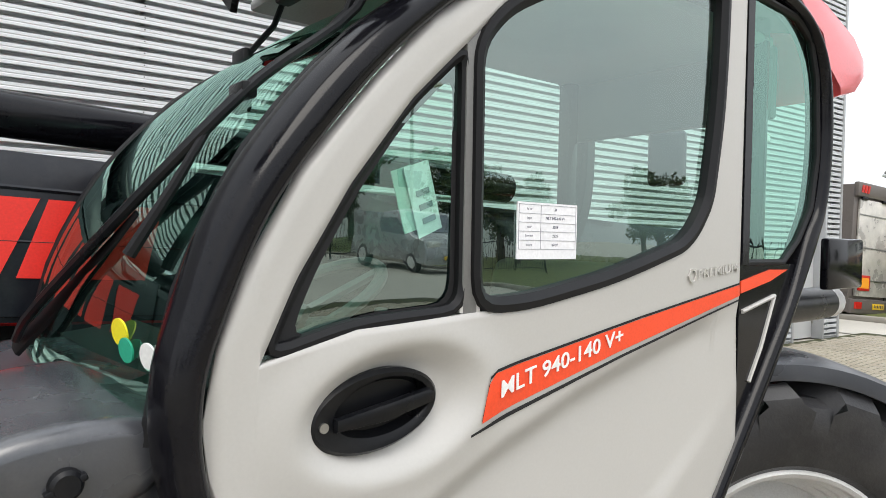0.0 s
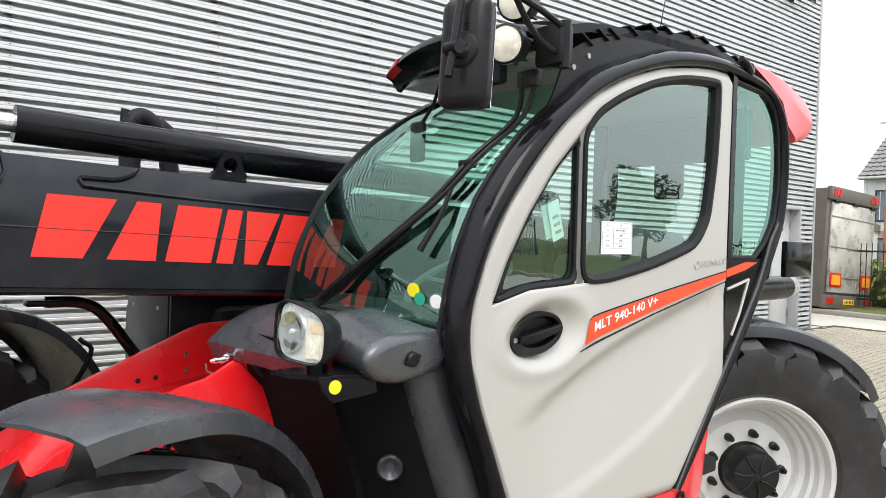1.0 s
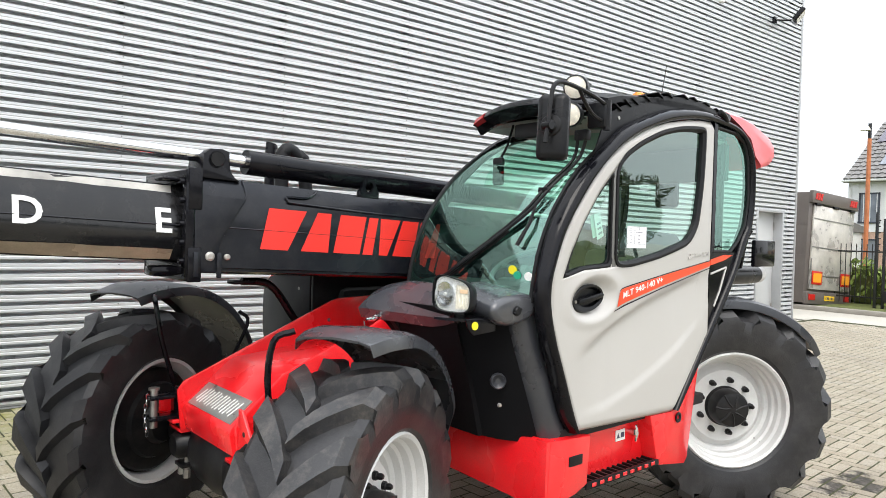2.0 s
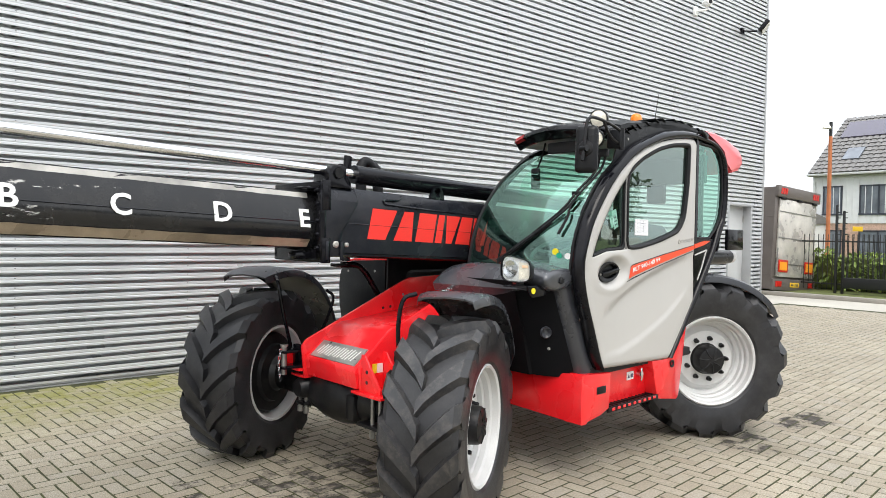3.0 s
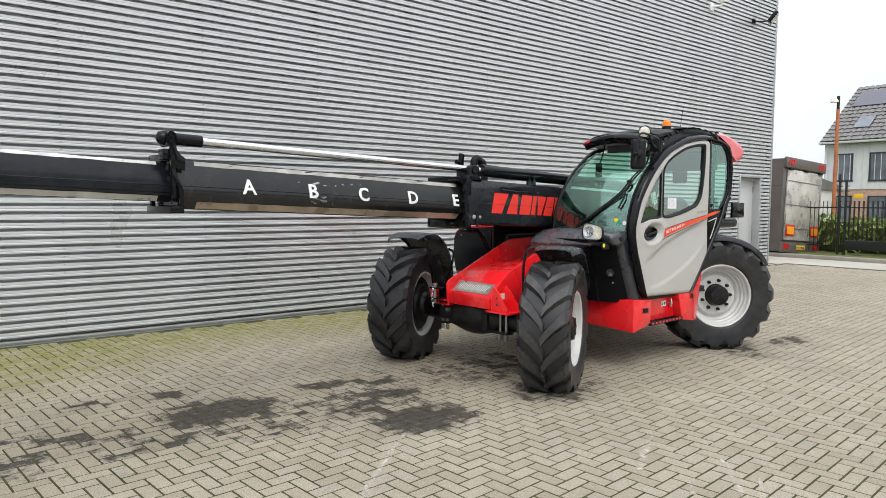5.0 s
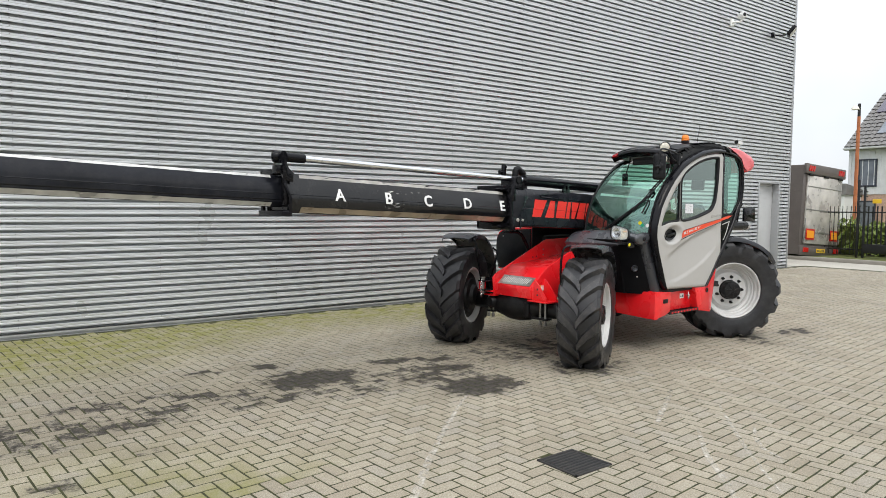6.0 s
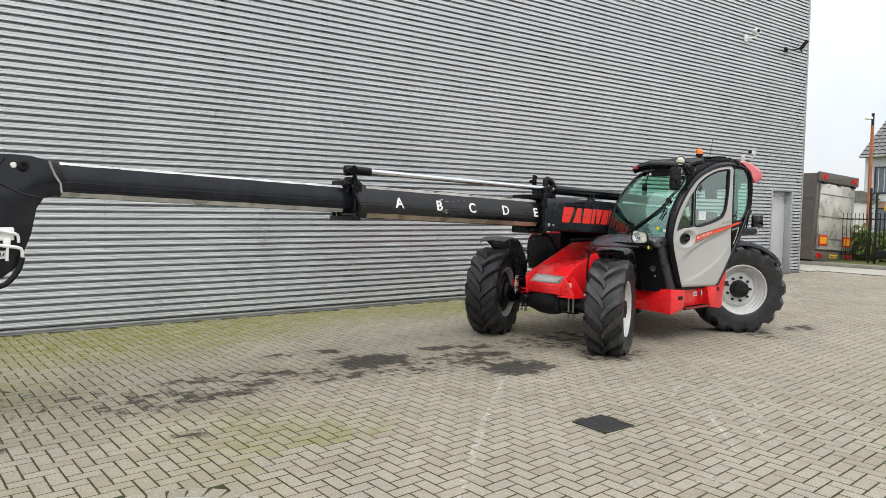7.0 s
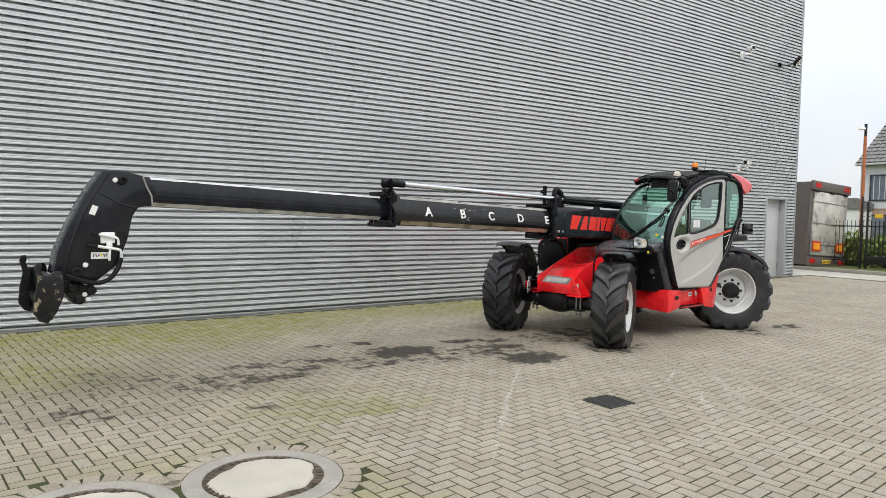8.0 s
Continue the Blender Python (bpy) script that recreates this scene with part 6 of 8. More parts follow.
box(bm, (-0.73, 1.94, 0.62), (-0.70, 2.06, 0.80), 0.004)
hitch = part("hitch", bm, M_PAINT_BLACK, rig, "black towing jaw with pin on a chain")
bm = bmesh.new()
cyl(bm, (-0.83, 2.0, 0.62), (-0.83, 2.0, 0.80), 0.018, 12)
cyl(bm, (-0.83, 2.0, 0.80), (-0.83, 2.0, 0.812), 0.026, 12)
part("pin", bm, M_STEEL, hitch)
bm = bmesh.new()
for k in range(9):
    c = Vector((-0.865 - 0.012 * math.sin(k * 0.4), 1.985, 0.775 - 0.022 * k))
    ring = [c + Matrix.Rotation(radians(90 * (k % 2)), 3, "Z") @ Vector((0.007 * math.cos(2 * math.pi * j / 8), 0, 0.014 * math.sin(2 * math.pi * j / 8))) for j in range(9)]
    tube(bm, ring, 0.003, 5)
part("chain", bm, M_CHROME, hitch, "small bright chain")
hitch.location += Vector((-0.038, -0.085, -0.008))
# front axle
bm = bmesh.new()
lathe(bm, [(0.0, 0.9), (0.085, 0.9), (0.09, 1.1), (0.105, 1.30), (0.15, 1.45), (0.17, 1.56), (0.165, 1.70), (0.13, 1.86), (0.10, 2.0), (0.09, 2.3), (0, 2.3)], 20, "y", (-0.60, 0, 0.50))
for k, y in enumerate((1.38, 1.52, 1.66, 1.80)):
    box(bm, (-0.74 + 0.02 * (k % 2), y - 0.04, 0.40), (-0.60, y + 0.05, 0.56 - 0.03 * (k % 2)), 0.02)
lathe(bm, [(0, -0.78), (0.05, -0.78), (0.065, -0.76), (0.07, -0.70), (0.085, -0.68), (0.085, -0.6)], 18, "x", (0, 1.90, 0.515))
part("front_axle", bm, M_HUB, rig, "black front axle casting")
bm = bmesh.new()
lathe(bm, [(0.0, 0.75), (0.085, 0.75), (0.10, 1.2), (0.16, 1.5), (0.16, 1.7), (0.10, 2.0), (0.085, 2.5), (0, 2.5)], 16, "y", (2.08, 0, 0.56))
part("rear_axle", bm, M_HUB, rig)
bm = bmesh.new()
box(bm, (0.5, 0.65, 0.42), (1.75, 1.3, 0.75), 0.03)
box(bm, (0.2, 1.95, 0.55), (2.6, 2.55, 1.25), 0.06)
prism(bm, [(0.03, 1.17), (0.03, 1.155), (0.13, 1.03), (0.22, 0.91), (0.27, 0.60), (0.55, 0.60), (0.55, 1.175)], 1.24, 1.272)
part("underbody", bm, M_DARK, rig)
# rounded red engine hood beyond the boom, with a black panel set into its front
HOOD = [(2.02, 0.80), (2.60, 0.80), (2.64, 0.95), (2.645, 1.10), (2.635, 1.20), (2.60, 1.265), (2.54, 1.305), (2.45, 1.325), (2.02, 1.345)]
bm = bmesh.new()
prism(bm, HOOD, 0.05, 1.95, "x", bevel=0.012, seg=3)
hood = part("engine_hood", bm, M_RED, rig, "red rounded engine hood with black front panel")
bm = bmesh.new()
prism(bm, [(2.33 + (y - 2.33) * 0.94, 1.06 + (z - 1.06) * 0.92) for y, z in HOOD], 0.032, 0.056, "x", bevel=0.006)
panel = part("front_panel", bm, M_PLASTIC, hood, "black front panel")
bm = bmesh.new()
box(bm, (0.034, 2.004, 0.78), (1.95, 2.024, 1.338), 0.004)
part("inner_panel", bm, M_PLASTIC, hood, "black inner side panel")
for y, z in ((2.50, 1.22), (2.16, 1.235)):
    bm = bmesh.new()
    lathe(bm, [(0, -0.004), (0.009, -0.003), (0.011, 0.002), (0, 0.002)], 10, "x", (0.032, y, z))
    part("bolt", bm, M_STEEL, panel)
bm = bmesh.new()
tube(bm, [(-0.44, 1.915, 1.303), (-0.33, 1.915, 1.298), (-0.265, 1.915, 1.268), (-0.21, 1.915, 1.205), (-0.15, 1.915, 1.118), (-0.05, 1.915, 0.98)], 0.021, 12, soft=4)
box(bm, (-0.50, 1.88, 1.29), (-0.38, 1.96, 1.312), 0.004)
part("brace", bm, M_PAINT_BLACK, rig, "bent black tube brace")
# pipes that rise from the hood
bm = bmesh.new()
tube(bm, [(-0.082, 2.20, 1.340), (-0.077, 2.20, 1.970), (-0.070, 2.20, 2.022), (-0.044, 2.20, 2.046), (-0.012, 2.20, 2.038), (0.027, 2.20, 2.003), (0.067, 2.20, 1.953), (0.127, 2.20, 1.340)], 0.040, 12, soft=4)
part("intake_bend", bm, M_SEAL, hood, "black hose bend")
bm = bmesh.new()
tube(bm, [(-0.027, 2.45, 1.30), (-0.027, 2.45, 2.045), (-0.011, 2.45, 2.072)], 0.032, 12, soft=3)
tube(bm, [(-0.103, 2.45, 2.020), (-0.073, 2.45, 2.020), (-0.072, 2.45, 2.020), (-0.027, 2.45, 2.020)], [0.026, 0.026, 0.018, 0.018], 10)
part("exhaust_stub", bm, M_PAINT_BLACK, hood, "black upright pipe stub with a cap")
# what stands behind the cab
bm = bmesh.new()
box(bm, (2.33, 0.52, 1.43), (2.62, 0.55, 1.60), 0.01)
tube(bm, [(2.30, 0.60, 1.42), (2.32, 0.58, 1.60), (2.35, 0.56, 1.66)], 0.012, 8)
part("rear_plate", bm, M_PAINT_BLACK, rig, "black square plate behind the cab")
bm = bmesh.new()
tube(bm, [(2.10, 0.62, 1.372), (2.45, 0.62, 1.372), (2.54, 0.62, 1.374)], [0.057, 0.057, 0.057], 18)
ex = part("silencer", bm, M_PLASTIC, rig, "black silencer pipe")
bm = bmesh.new()
tube(bm, [(2.54, 0.62, 1.374), (2.60, 0.62, 1.375), (2.615, 0.62, 1.375)], [0.055, 0.055, 0.045], 18)
part("silencer_end", bm, M_RIM, ex, "pale silencer end")
bm = bmesh.new()
box(bm, (1.95, 1.95, 0.9), (3.0, 2.62, 1.5), 0.10, 3)
box(bm, (2.4, 0.95, 0.62), (3.05, 2.6, 1.1), 0.06, 2)
part("engine_cover", bm, M_RED, rig, "red engine cover")

# ---- telescopic boom
def zc(x):
    """Height of the boom's axis; it rises gently towards its head."""
    return 1.558 + 0.0445 * (-0.85 - x)


def beam(x0, x1, half, tall, cut, ycen=1.70, base=0.0, lean=0.0, low=0.8):
    """A boom stage: a box with folded corners. cut: (across, up) of the folds."""
    a, b = cut
    sec = [(-half + a, tall), (-half + lean, tall - b), (-half, -0.01), (-half + lean * 0.1, -tall + b * low), (-half + a, -tall), (half - a, -tall), (half, -tall + b * low), (half, -0.01), (half - lean, tall - b), (half - a, tall)]
    bm = bmesh.new()
    loft(bm, [[(x, ycen + y, zc(x) + base + z) for y, z in sec] for x in (x0, x1)])
    bmesh.ops.bevel(bm, geom=[e for e in bm.edges if abs((e.verts[0].co - e.verts[1].co).x) > 0.3], offset=0.012, segments=2, affect="EDGES")
    return bm


outer = part("outer_boom", beam(-0.83, 3.1, 0.255, 0.212, (0.05, 0.085), low=0.2), M_BOOM_BLACK, rig, "black painted outer boom stage with red block lettering")
middle = part("middle_boom", beam(-3.40, -0.70, 0.215, 0.165, (0.055, 0.050), lean=0.040, low=1.4), M_STAGE, rig, "black middle boom stage with rubbed edges and white letters")
inner = part("inner_boom", beam(-5.98, -3.3, 0.125, 0.132, (0.045, 0.038), base=0.012, lean=0.014, low=1.4), M_BOOM_BLACK, rig, "black inner boom stage with rubbed edges")


def strip(x0, x1, y0, z0, y1, z1, mat, name, parent, base=0.0, label=""):
    bm = bmesh.new()
    n = 24
    vs = []
    for k in range(n + 1):
        x = x0 + (x1 - x0) * k / n
        j = 0.0016 * math.sin(k * 2.3) + 0.001 * math.sin(k * 5.1)
        vs.append((bm.verts.new((x, y0, zc(x) + base + z0 + j)), bm.verts.new((x, y1, zc(x) + base + z1 - j))))
    for a, b in zip(vs, vs[1:]):
        bm.faces.new((a[0], b[0], b[1], a[1]))
    return part(name, bm, mat, parent, label, smooth=False)


strip(-3.28, -0.90, 1.5285, 0.1290, 1.5375, 0.1575, M_WEAR, "rubbed_strip", middle, label="rubbed bare metal edge")
strip(-3.28, -0.90, 1.4935, -0.112, 1.533, -0.1590, M_GREASE, "rubbed_strip", middle, label="greasy brown metal edge")
strip(-5.90, -3.50, 1.5990, 0.1090, 1.615, 0.1290, M_BRIGHT, "rubbed_strip", inner, 0.012, "rubbed bare metal edge")
strip(-5.90, -3.50, 1.5800, -0.094, 1.6150, -0.1300, M_BRIGHT, "rubbed_strip", inner, 0.012, "rubbed grey metal edge")
bm = bmesh.new()
for x0, x1, y, dz in ((-3.38, -0.88, 1.4845, -0.01), (-0.80, 0.9, 1.4445, -0.005)):
    tube(bm, [(x0, y, zc(x0) + dz), (x1, y, zc(x1) + dz)], 0.003, 5)
part("fold_line", bm, M_BOOM_BLACK, middle)
bm = bmesh.new()
tube(bm, [(-5.9, 1.5745, zc(-5.9) - 0.01), (-3.45, 1.5745, zc(-3.45) - 0.01)], 0.003, 5)
part("fold_line", bm, M_BOOM_BLACK, inner)
for ch, x in zip("ABCDE", (-2.91, -2.40, -1.94, -1.435, -0.945)):
    bm = lettering(ch, 0.145, 0.0035, 0.003)
    lay(bm, (x, 1.4785, zc(x) + 0.002), (1, 0, -0.0445), (0, 0, 1))
    for v in bm.verts:
        v.co.y += 0.040 * max(0, v.co.z - zc(v.co.x) + 0.01) / 0.125
    part("stage_letter", bm, M_WHITE, middle, "white letter " + ch, smooth=False)
# paint rubbed through beside the second letter
M_RUBBED = surf("rubbed_through_paint", (0.62, 0.61, 0.58), 0.5, var=0.1)
rn, rl = M_RUBBED.node_tree.nodes, M_RUBBED.node_tree.links
r_geo, r_map, r_noise, r_step = rn.new("ShaderNodeNewGeometry"), rn.new("ShaderNodeMapping"), rn.new("ShaderNodeTexNoise"), rn.new("ShaderNodeMapRange")
r_map.inputs["Scale"].default_value = (1.0, 1.0, 4.0)
r_noise.inputs["Scale"].default_value, r_noise.inputs["Detail"].default_value, r_noise.inputs["Roughness"].default_value = 14, 9, 0.7
for key, v in (("From Min", 0.55), ("From Max", 0.64), ("To Min", 0.0), ("To Max", 0.9)):
    r_step.inputs[key].default_value = v
rl.new(r_geo.outputs["Position"], r_map.inputs["Vector"])
rl.new(r_map.outputs["Vector"], r_noise.inputs["Vector"])
rl.new(r_noise.outputs["Fac"], r_step.inputs["Value"])
rl.new(r_step.outputs["Result"], rn["Principled BSDF"].inputs["Alpha"])
for x0, x1, za, zb in ((-2.52, -2.18, 0.055, 0.095), (-2.44, -2.22, -0.085, -0.030), (-2.18, -1.85, 0.070, 0.085)):
    ya, yb = (1.4835 + 0.040 * max(0, z + 0.01) / 0.125 for z in (za, zb))
    strip(x0, x1, ya, za, yb, zb, M_RUBBED, "rubbed_patch", middle, label="paint rubbed through to pale metal")
# red block lettering as plain slanting shapes
for bl, br, tr, tl in ((-0.529, -0.391, -0.296, -0.489), (-0.323, -0.175, -0.160, -0.235), (-0.145, 0.008, 0.045, -0.106), (0.027, 0.086, 0.120, 0.065), (0.128, 0.180, 0.262, 0.136), (0.215, 0.350, 0.385, 0.280), (0.370, 0.500, 0.540, 0.402)):
    bm = bmesh.new()
    prism(bm, [(bl, zc(bl) - 0.092), (br, zc(br) - 0.092), (tr, zc(tr) + 0.099), (tl, zc(tl) + 0.099)], 1.4422, 1.4446)
    part("red_block", bm, M_RED_DECAL, outer, "red slanting block of the maker's mark", smooth=False)
bm = bmesh.new()
tube(bm, [(-0.39, 1.445, zc(-0.39) + 0.133), (-0.02, 1.446, zc(-0.02) + 0.124), (0.9, 1.446, zc(0.9) + 0.115)], 0.006, 6)
tube(bm, [(-0.39, 1.445, zc(-0.39) + 0.133), (-0.396, 1.452, zc(-0.396) + 0.158), (-0.30, 1.455, zc(-0.30) + 0.162), (-0.245, 1.466, zc(-0.245) + 0.185), (-0.225, 1.480, zc(-0.225) + 0.206)], 0.006, 6, soft=4)
tube(bm, [(-0.601, 1.494, zc(-0.6) + 0.212), (-0.594, 1.460, zc(-0.594) + 0.153), (-0.611, 1.4445, zc(-0.61) + 0.113), (-0.711, 1.4445, zc(-0.71) - 0.054), (-0.723, 1.4445, zc(-0.72) - 0.1)], 0.006, 6)
part("weld_seam", bm, M_BOOM_BLACK, outer)
bm = bmesh.new()
prism(bm, [(-0.83, zc(-0.83) - 0.205), (-0.724, zc(-0.72) - 0.205), (-0.723, zc(-0.72) - 0.10), (-0.711, zc(-0.71) - 0.054), (-0.611, zc(-0.61) + 0.113), (-0.602, zc(-0.60) + 0.128), (-0.83, zc(-0.83) + 0.128)], 1.436, 1.447, bevel=0.003)
part("doubler_plate", bm, M_BOOM_BLACK, outer)
for x, z, r in ((-0.764, -0.135, 0.020), (-0.688, -0.135, 0.014)):
    bm = bmesh.new()
    lathe(bm, [(0, -0.010), (r * 0.6, -0.010), (r, -0.004), (r, 0.004), (0, 0.004)], 16, "y", (x, 1.433, zc(x) + z))
    part("bolt_head", bm, M_WEAR, outer, "bright bolt head")
for x in (-0.826, -0.724):
    bm = bmesh.new()
    box(bm, (x - 0.011, 1.425, zc(x) - 0.228), (x + 0.011, 1.4365, zc(x) - 0.118), 0.004)
    part("gusset", bm, M_BOOM_BLACK, outer)
# collar at the mouth of the outer boom
bm = bmesh.new()
for (ya, yb, za, zb) in ((1.435, 1.483, -0.235, 0.215), (1.917, 1.965, -0.235, 0.215), (1.435, 1.965, 0.168, 0.23), (1.435, 1.965, -0.245, -0.168)):
    box(bm, (-0.87, ya, zc(-0.85) + za), (-0.83, yb, zc(-0.85) + zb), 0.008)
for z in (0.18, 0.10, 0.0, -0.08, -0.16):
    lathe(bm, [(0, -0.022), (0.012, -0.02), (0.014, 0), (0, 0)], 8, "x", (-0.868, 1.460 + 0.005 * (z > 0.1), zc(-0.85) + z))
box(bm, (-0.95, 1.48, zc(-1.0) + 0.175), (-0.86, 1.60, zc(-0.9) + 0.195), 0.008)
box(bm, (-0.98, 1.52, zc(-1.0) - 0.235), (-0.86, 1.62, zc(-0.9) - 0.185), 0.02)
box(bm, (-0.86, 1.43, zc(-0.85) + 0.06), (-0.80, 1.45, zc(-0.85) + 0.24), 0.006)
box(bm, (-0.86, 1.43, zc(-0.85) - 0.25), (-0.80, 1.45, zc(-0.85) - 0.10), 0.006)
part("boom_collar", bm, M_PAINT_BLACK, outer, "black bolted boom collar")
# ram on top of the boom, with its bracket and hoses
RY = 1.555
bm = bmesh.new()
tube(bm, [(-0.56, RY, 1.852), (1.9, RY, 1.735)], 0.058, 22)
ram = part("extension_ram", bm, M_PAINT_BLACK, rig, "black hydraulic ram barrel")
bm = bmesh.new()
tube(bm, [(-3.25, RY, 1.962), (-0.55, RY, 1.853)], 0.029, 20)
part("ram_rod", bm, M_CHROME, ram, "polished steel ram rod")
bm = bmesh.new()
tube(bm, [(-3.50, RY, 1.972), (-3.22, RY, 1.961)], 0.040, 16)
part("rod_sleeve", bm, M_PAINT_BLACK, ram)
bm = bmesh.new()
prism(bm, [(-0.805, 1.760), (-0.615, 1.752), (-0.640, 1.768), (-0.660, 1.792), (-0.667, 1.830), (-0.668, 1.882), (-0.700, 1.892), (-0.755, 1.890), (-0.782, 1.868), (-0.790, 1.80)], 1.47, 1.65, bevel=0.008)
cyl(bm, (-0.728, 1.462, 1.844), (-0.728, 1.658, 1.844), 0.036, 18)
part("ram_bracket", bm, M_PAINT_BLACK, outer, "black ram bracket with pin")
bm = bmesh.new()
cyl(bm, (-0.728, 1.456, 1.844), (-0.728, 1.463, 1.844), 0.030, 18)
part("pin_cap", bm, M_HUB, outer)
# lifting lug
bm = bmesh.new()
LC = (0.091, zc(0.088) + 0.262)
rings = []
for k in range(29):
    a = radians(-64 + 308 * k / 28)
    co, si = math.cos(a), math.sin(a)
    r = 0.043 + 0.028 * ease(0.1, -0.75, si)
    out = (LC[0] + r * co, max(zc(LC[0]) + 0.209, LC[1] + r * si))
    hole = (LC[0] + 0.025 * co, LC[1] + 0.025 * si)
    rings.append([(out[0], 1.490, out[1]), (hole[0], 1.490, hole[1]), (hole[0], 1.512, hole[1]), (out[0], 1.512, out[1])])
loft(bm, rings)
box(bm, (LC[0] - 0.066, 1.491, zc(LC[0]) + 0.200), (LC[0] + 0.062, 1.511, LC[1] - 0.0255), 0.003)
part("lifting_lug", bm, M_PAINT_BLACK, outer, "black lifting eye")
# collar at the mouth of the middle stage
bm = bmesh.new()
X = -3.43
for (ya, yb, za, zb) in ((1.535, 1.58, -0.10, 0.19), (1.82, 1.865, -0.18, 0.19), (1.535, 1.865, 0.150, 0.20)):
    box(bm, (X - 0.02, ya, zc(X) + za), (X + 0.02, yb, zc(X) + zb), 0.006)
prism(bm, [(X - 0.03, zc(X) + 0.08), (X + 0.01, zc(X) + 0.08), (X + 0.085, zc(X) - 0.04), (X + 0.085, zc(X) - 0.19), (X + 0.05, zc(X) - 0.19), (X + 0.04, zc(X) - 0.03)], 1.528, 1.545, bevel=0.003)
prism(bm, [(X, zc(X) + 0.10), (X + 0.10, zc(X) + 0.085), (X + 0.108, zc(X) + 0.165), (X + 0.06, zc(X) + 0.19), (X + 0.03, zc(X) + 0.22), (X, zc(X) + 0.335), (X - 0.04, zc(X) + 0.335), (X - 0.03, zc(X) + 0.10)], 1.530, 1.552, bevel=0.004)
prism(bm, [(X - 0.045, zc(X) - 0.195), (X + 0.085, zc(X) - 0.195), (X + 0.085, zc(X) - 0.14), (X - 0.045, zc(X) - 0.15)], 1.53, 1.87, bevel=0.006)
box(bm, (X - 0.09, 1.55, zc(X) + 0.155), (X - 0.01, 1.64, zc(X) + 0.225), 0.006)
cyl(bm, (X - 0.02, 1.53, zc(X) + 0.29), (X - 0.02, 1.68, zc(X) + 0.29), 0.05, 16)
lathe(bm, [(0, -0.115), (0.02, -0.11), (0.04, -0.085), (0.048, -0.05), (0.048, 0), (0, 0)], 18, "x", (X - 0.01, 1.60, zc(X) + 0.295))
for z in (0.16, 0.06, -0.12, -0.17):
    lathe(bm, [(0, -0.012), (0.011, -0.01), (0.013, 0), (0, 0)], 8, "x", (X - 0.018, 1.555, zc(X) + z))
for v in bm.verts:
    v.co.y -= 0.052 if v.co.y < 1.70 else -0.052
    v.co.x = X + (v.co.x - X) * 0.70
part("stage_collar", bm, M_PAINT_BLACK, middle, "black stage collar with rod bracket")
# boom head
HEAD = [(-6.285, 1.962), (-6.20, 1.965), (-6.09, 1.958), (-5.97, 1.93), (-5.88, 1.845), (-5.863, 1.775), (-5.90, 1.672), (-6.01, 1.652), (-6.055, 1.580), (-6.095, 1.383), (-6.18, 1.156), (-6.365, 1.006), (-6.52, 1.03), (-6.66, 1.095), (-6.628, 1.281), (-6.54, 1.497), (-6.42, 1.751)]
bm = bmesh.new()
prism(bm, HEAD, 1.57, 1.86, bevel=0.008)
head = part("boom_head", bm, M_BOOM_BLACK, rig, "black gooseneck boom head")
bm = bmesh.new()
for p, q in zip([(-6.25, 1.94), (-6.38, 1.72), (-6.48, 1.50), (-6.545, 1.30)], [(-6.38, 1.72), (-6.48, 1.50), (-6.545, 1.30), (-6.58, 1.12)]):
    tube(bm, [(p[0], 1.569, p[1]), (q[0], 1.569, q[1])], 0.010, 6)
tube(bm, [(-6.31, 1.569, 1.77), (-6.13, 1.569, 1.675), (-6.03, 1.569, 1.655)], 0.008, 6)
part("weld_seam", bm, M_BOOM_BLACK, head)
bm = bmesh.new()
tube(bm, [(-5.975, 1.568, 1.925), (-5.94, 1.572, 1.83), (-5.90, 1.575, 1.76), (-5.895, 1.575, 1.69)], 0.009, 6)
part("weld_seam", bm, M_WEAR, head, "bare weld bead")
for x, z, r in ((-6.137, 1.888, 0.038), (-6.492, 1.113, 0.042)):
    bm = bmesh.new()
    lathe(bm, [(0.012, -0.018), (r * 0.55, -0.018), (r * 0.6, -0.028), (r, -0.024), (r, 0.0), (0, 0.0)], 20, "y", (x, 1.568, z))
    part("pivot_pin", bm, M_HUB, head, "black pivot pin end")
for x, z in ((-6.195, 1.885), (-6.426, 1.165), (-6.425, 1.02)):
    bm = bmesh.new()
    lathe(bm, [(0, -0.012), (0.018, -0.010), (0.022, -0.004), (0.022, 0.0), (0, 0.0)], 16, "y", (x, 1.567, z))
    part("grease_cap", bm, M_WHITE, head, "white grease cap")
bm = bmesh.new()
box(bm, (-6.388, 1.565, 1.585), (-6.340, 1.569, 1.665), 0.002, m=Matrix.Translation((-6.36, 0, 1.62)) @ pose(0, 0, 0, 0, 22, 0) @ Matrix.Translation((6.36, 0, -1.62)))
part("head_label", bm, M_WHITE, head, "white sticker", smooth=False)
bm = bmesh.new()
box(bm, (-6.385, 1.565, 1.215), (-6.24, 1.569, 1.272), 0.001)
label_head = part("head_label", bm, M_WHITE, head, "white sticker", smooth=False)
bm = bmesh.new()
for c, h, turn in ((-6.365, 0.016, 8), (-6.345, 0.012, -20), (-6.325, 0.010, 30), (-6.285, 0.014, -12), (-6.268, 0.012, 18)):
    box(bm, (-0.004, -0.001, -h), (0.004, 0.001, h), 0, m=Matrix.Translation((c, 1.5635, 1.244)) @ pose(0, 0, 0, 0, turn, 0))
part("label_print", bm, M_INK, label_head, "unreadable dark handwriting", smooth=False)
bm = bmesh.new()
box(bm, (-6.312, 1.5625, 1.234), (-6.297, 1.5645, 1.256))
part("label_dot", bm, M_YELLOW, label_head, smooth=False)
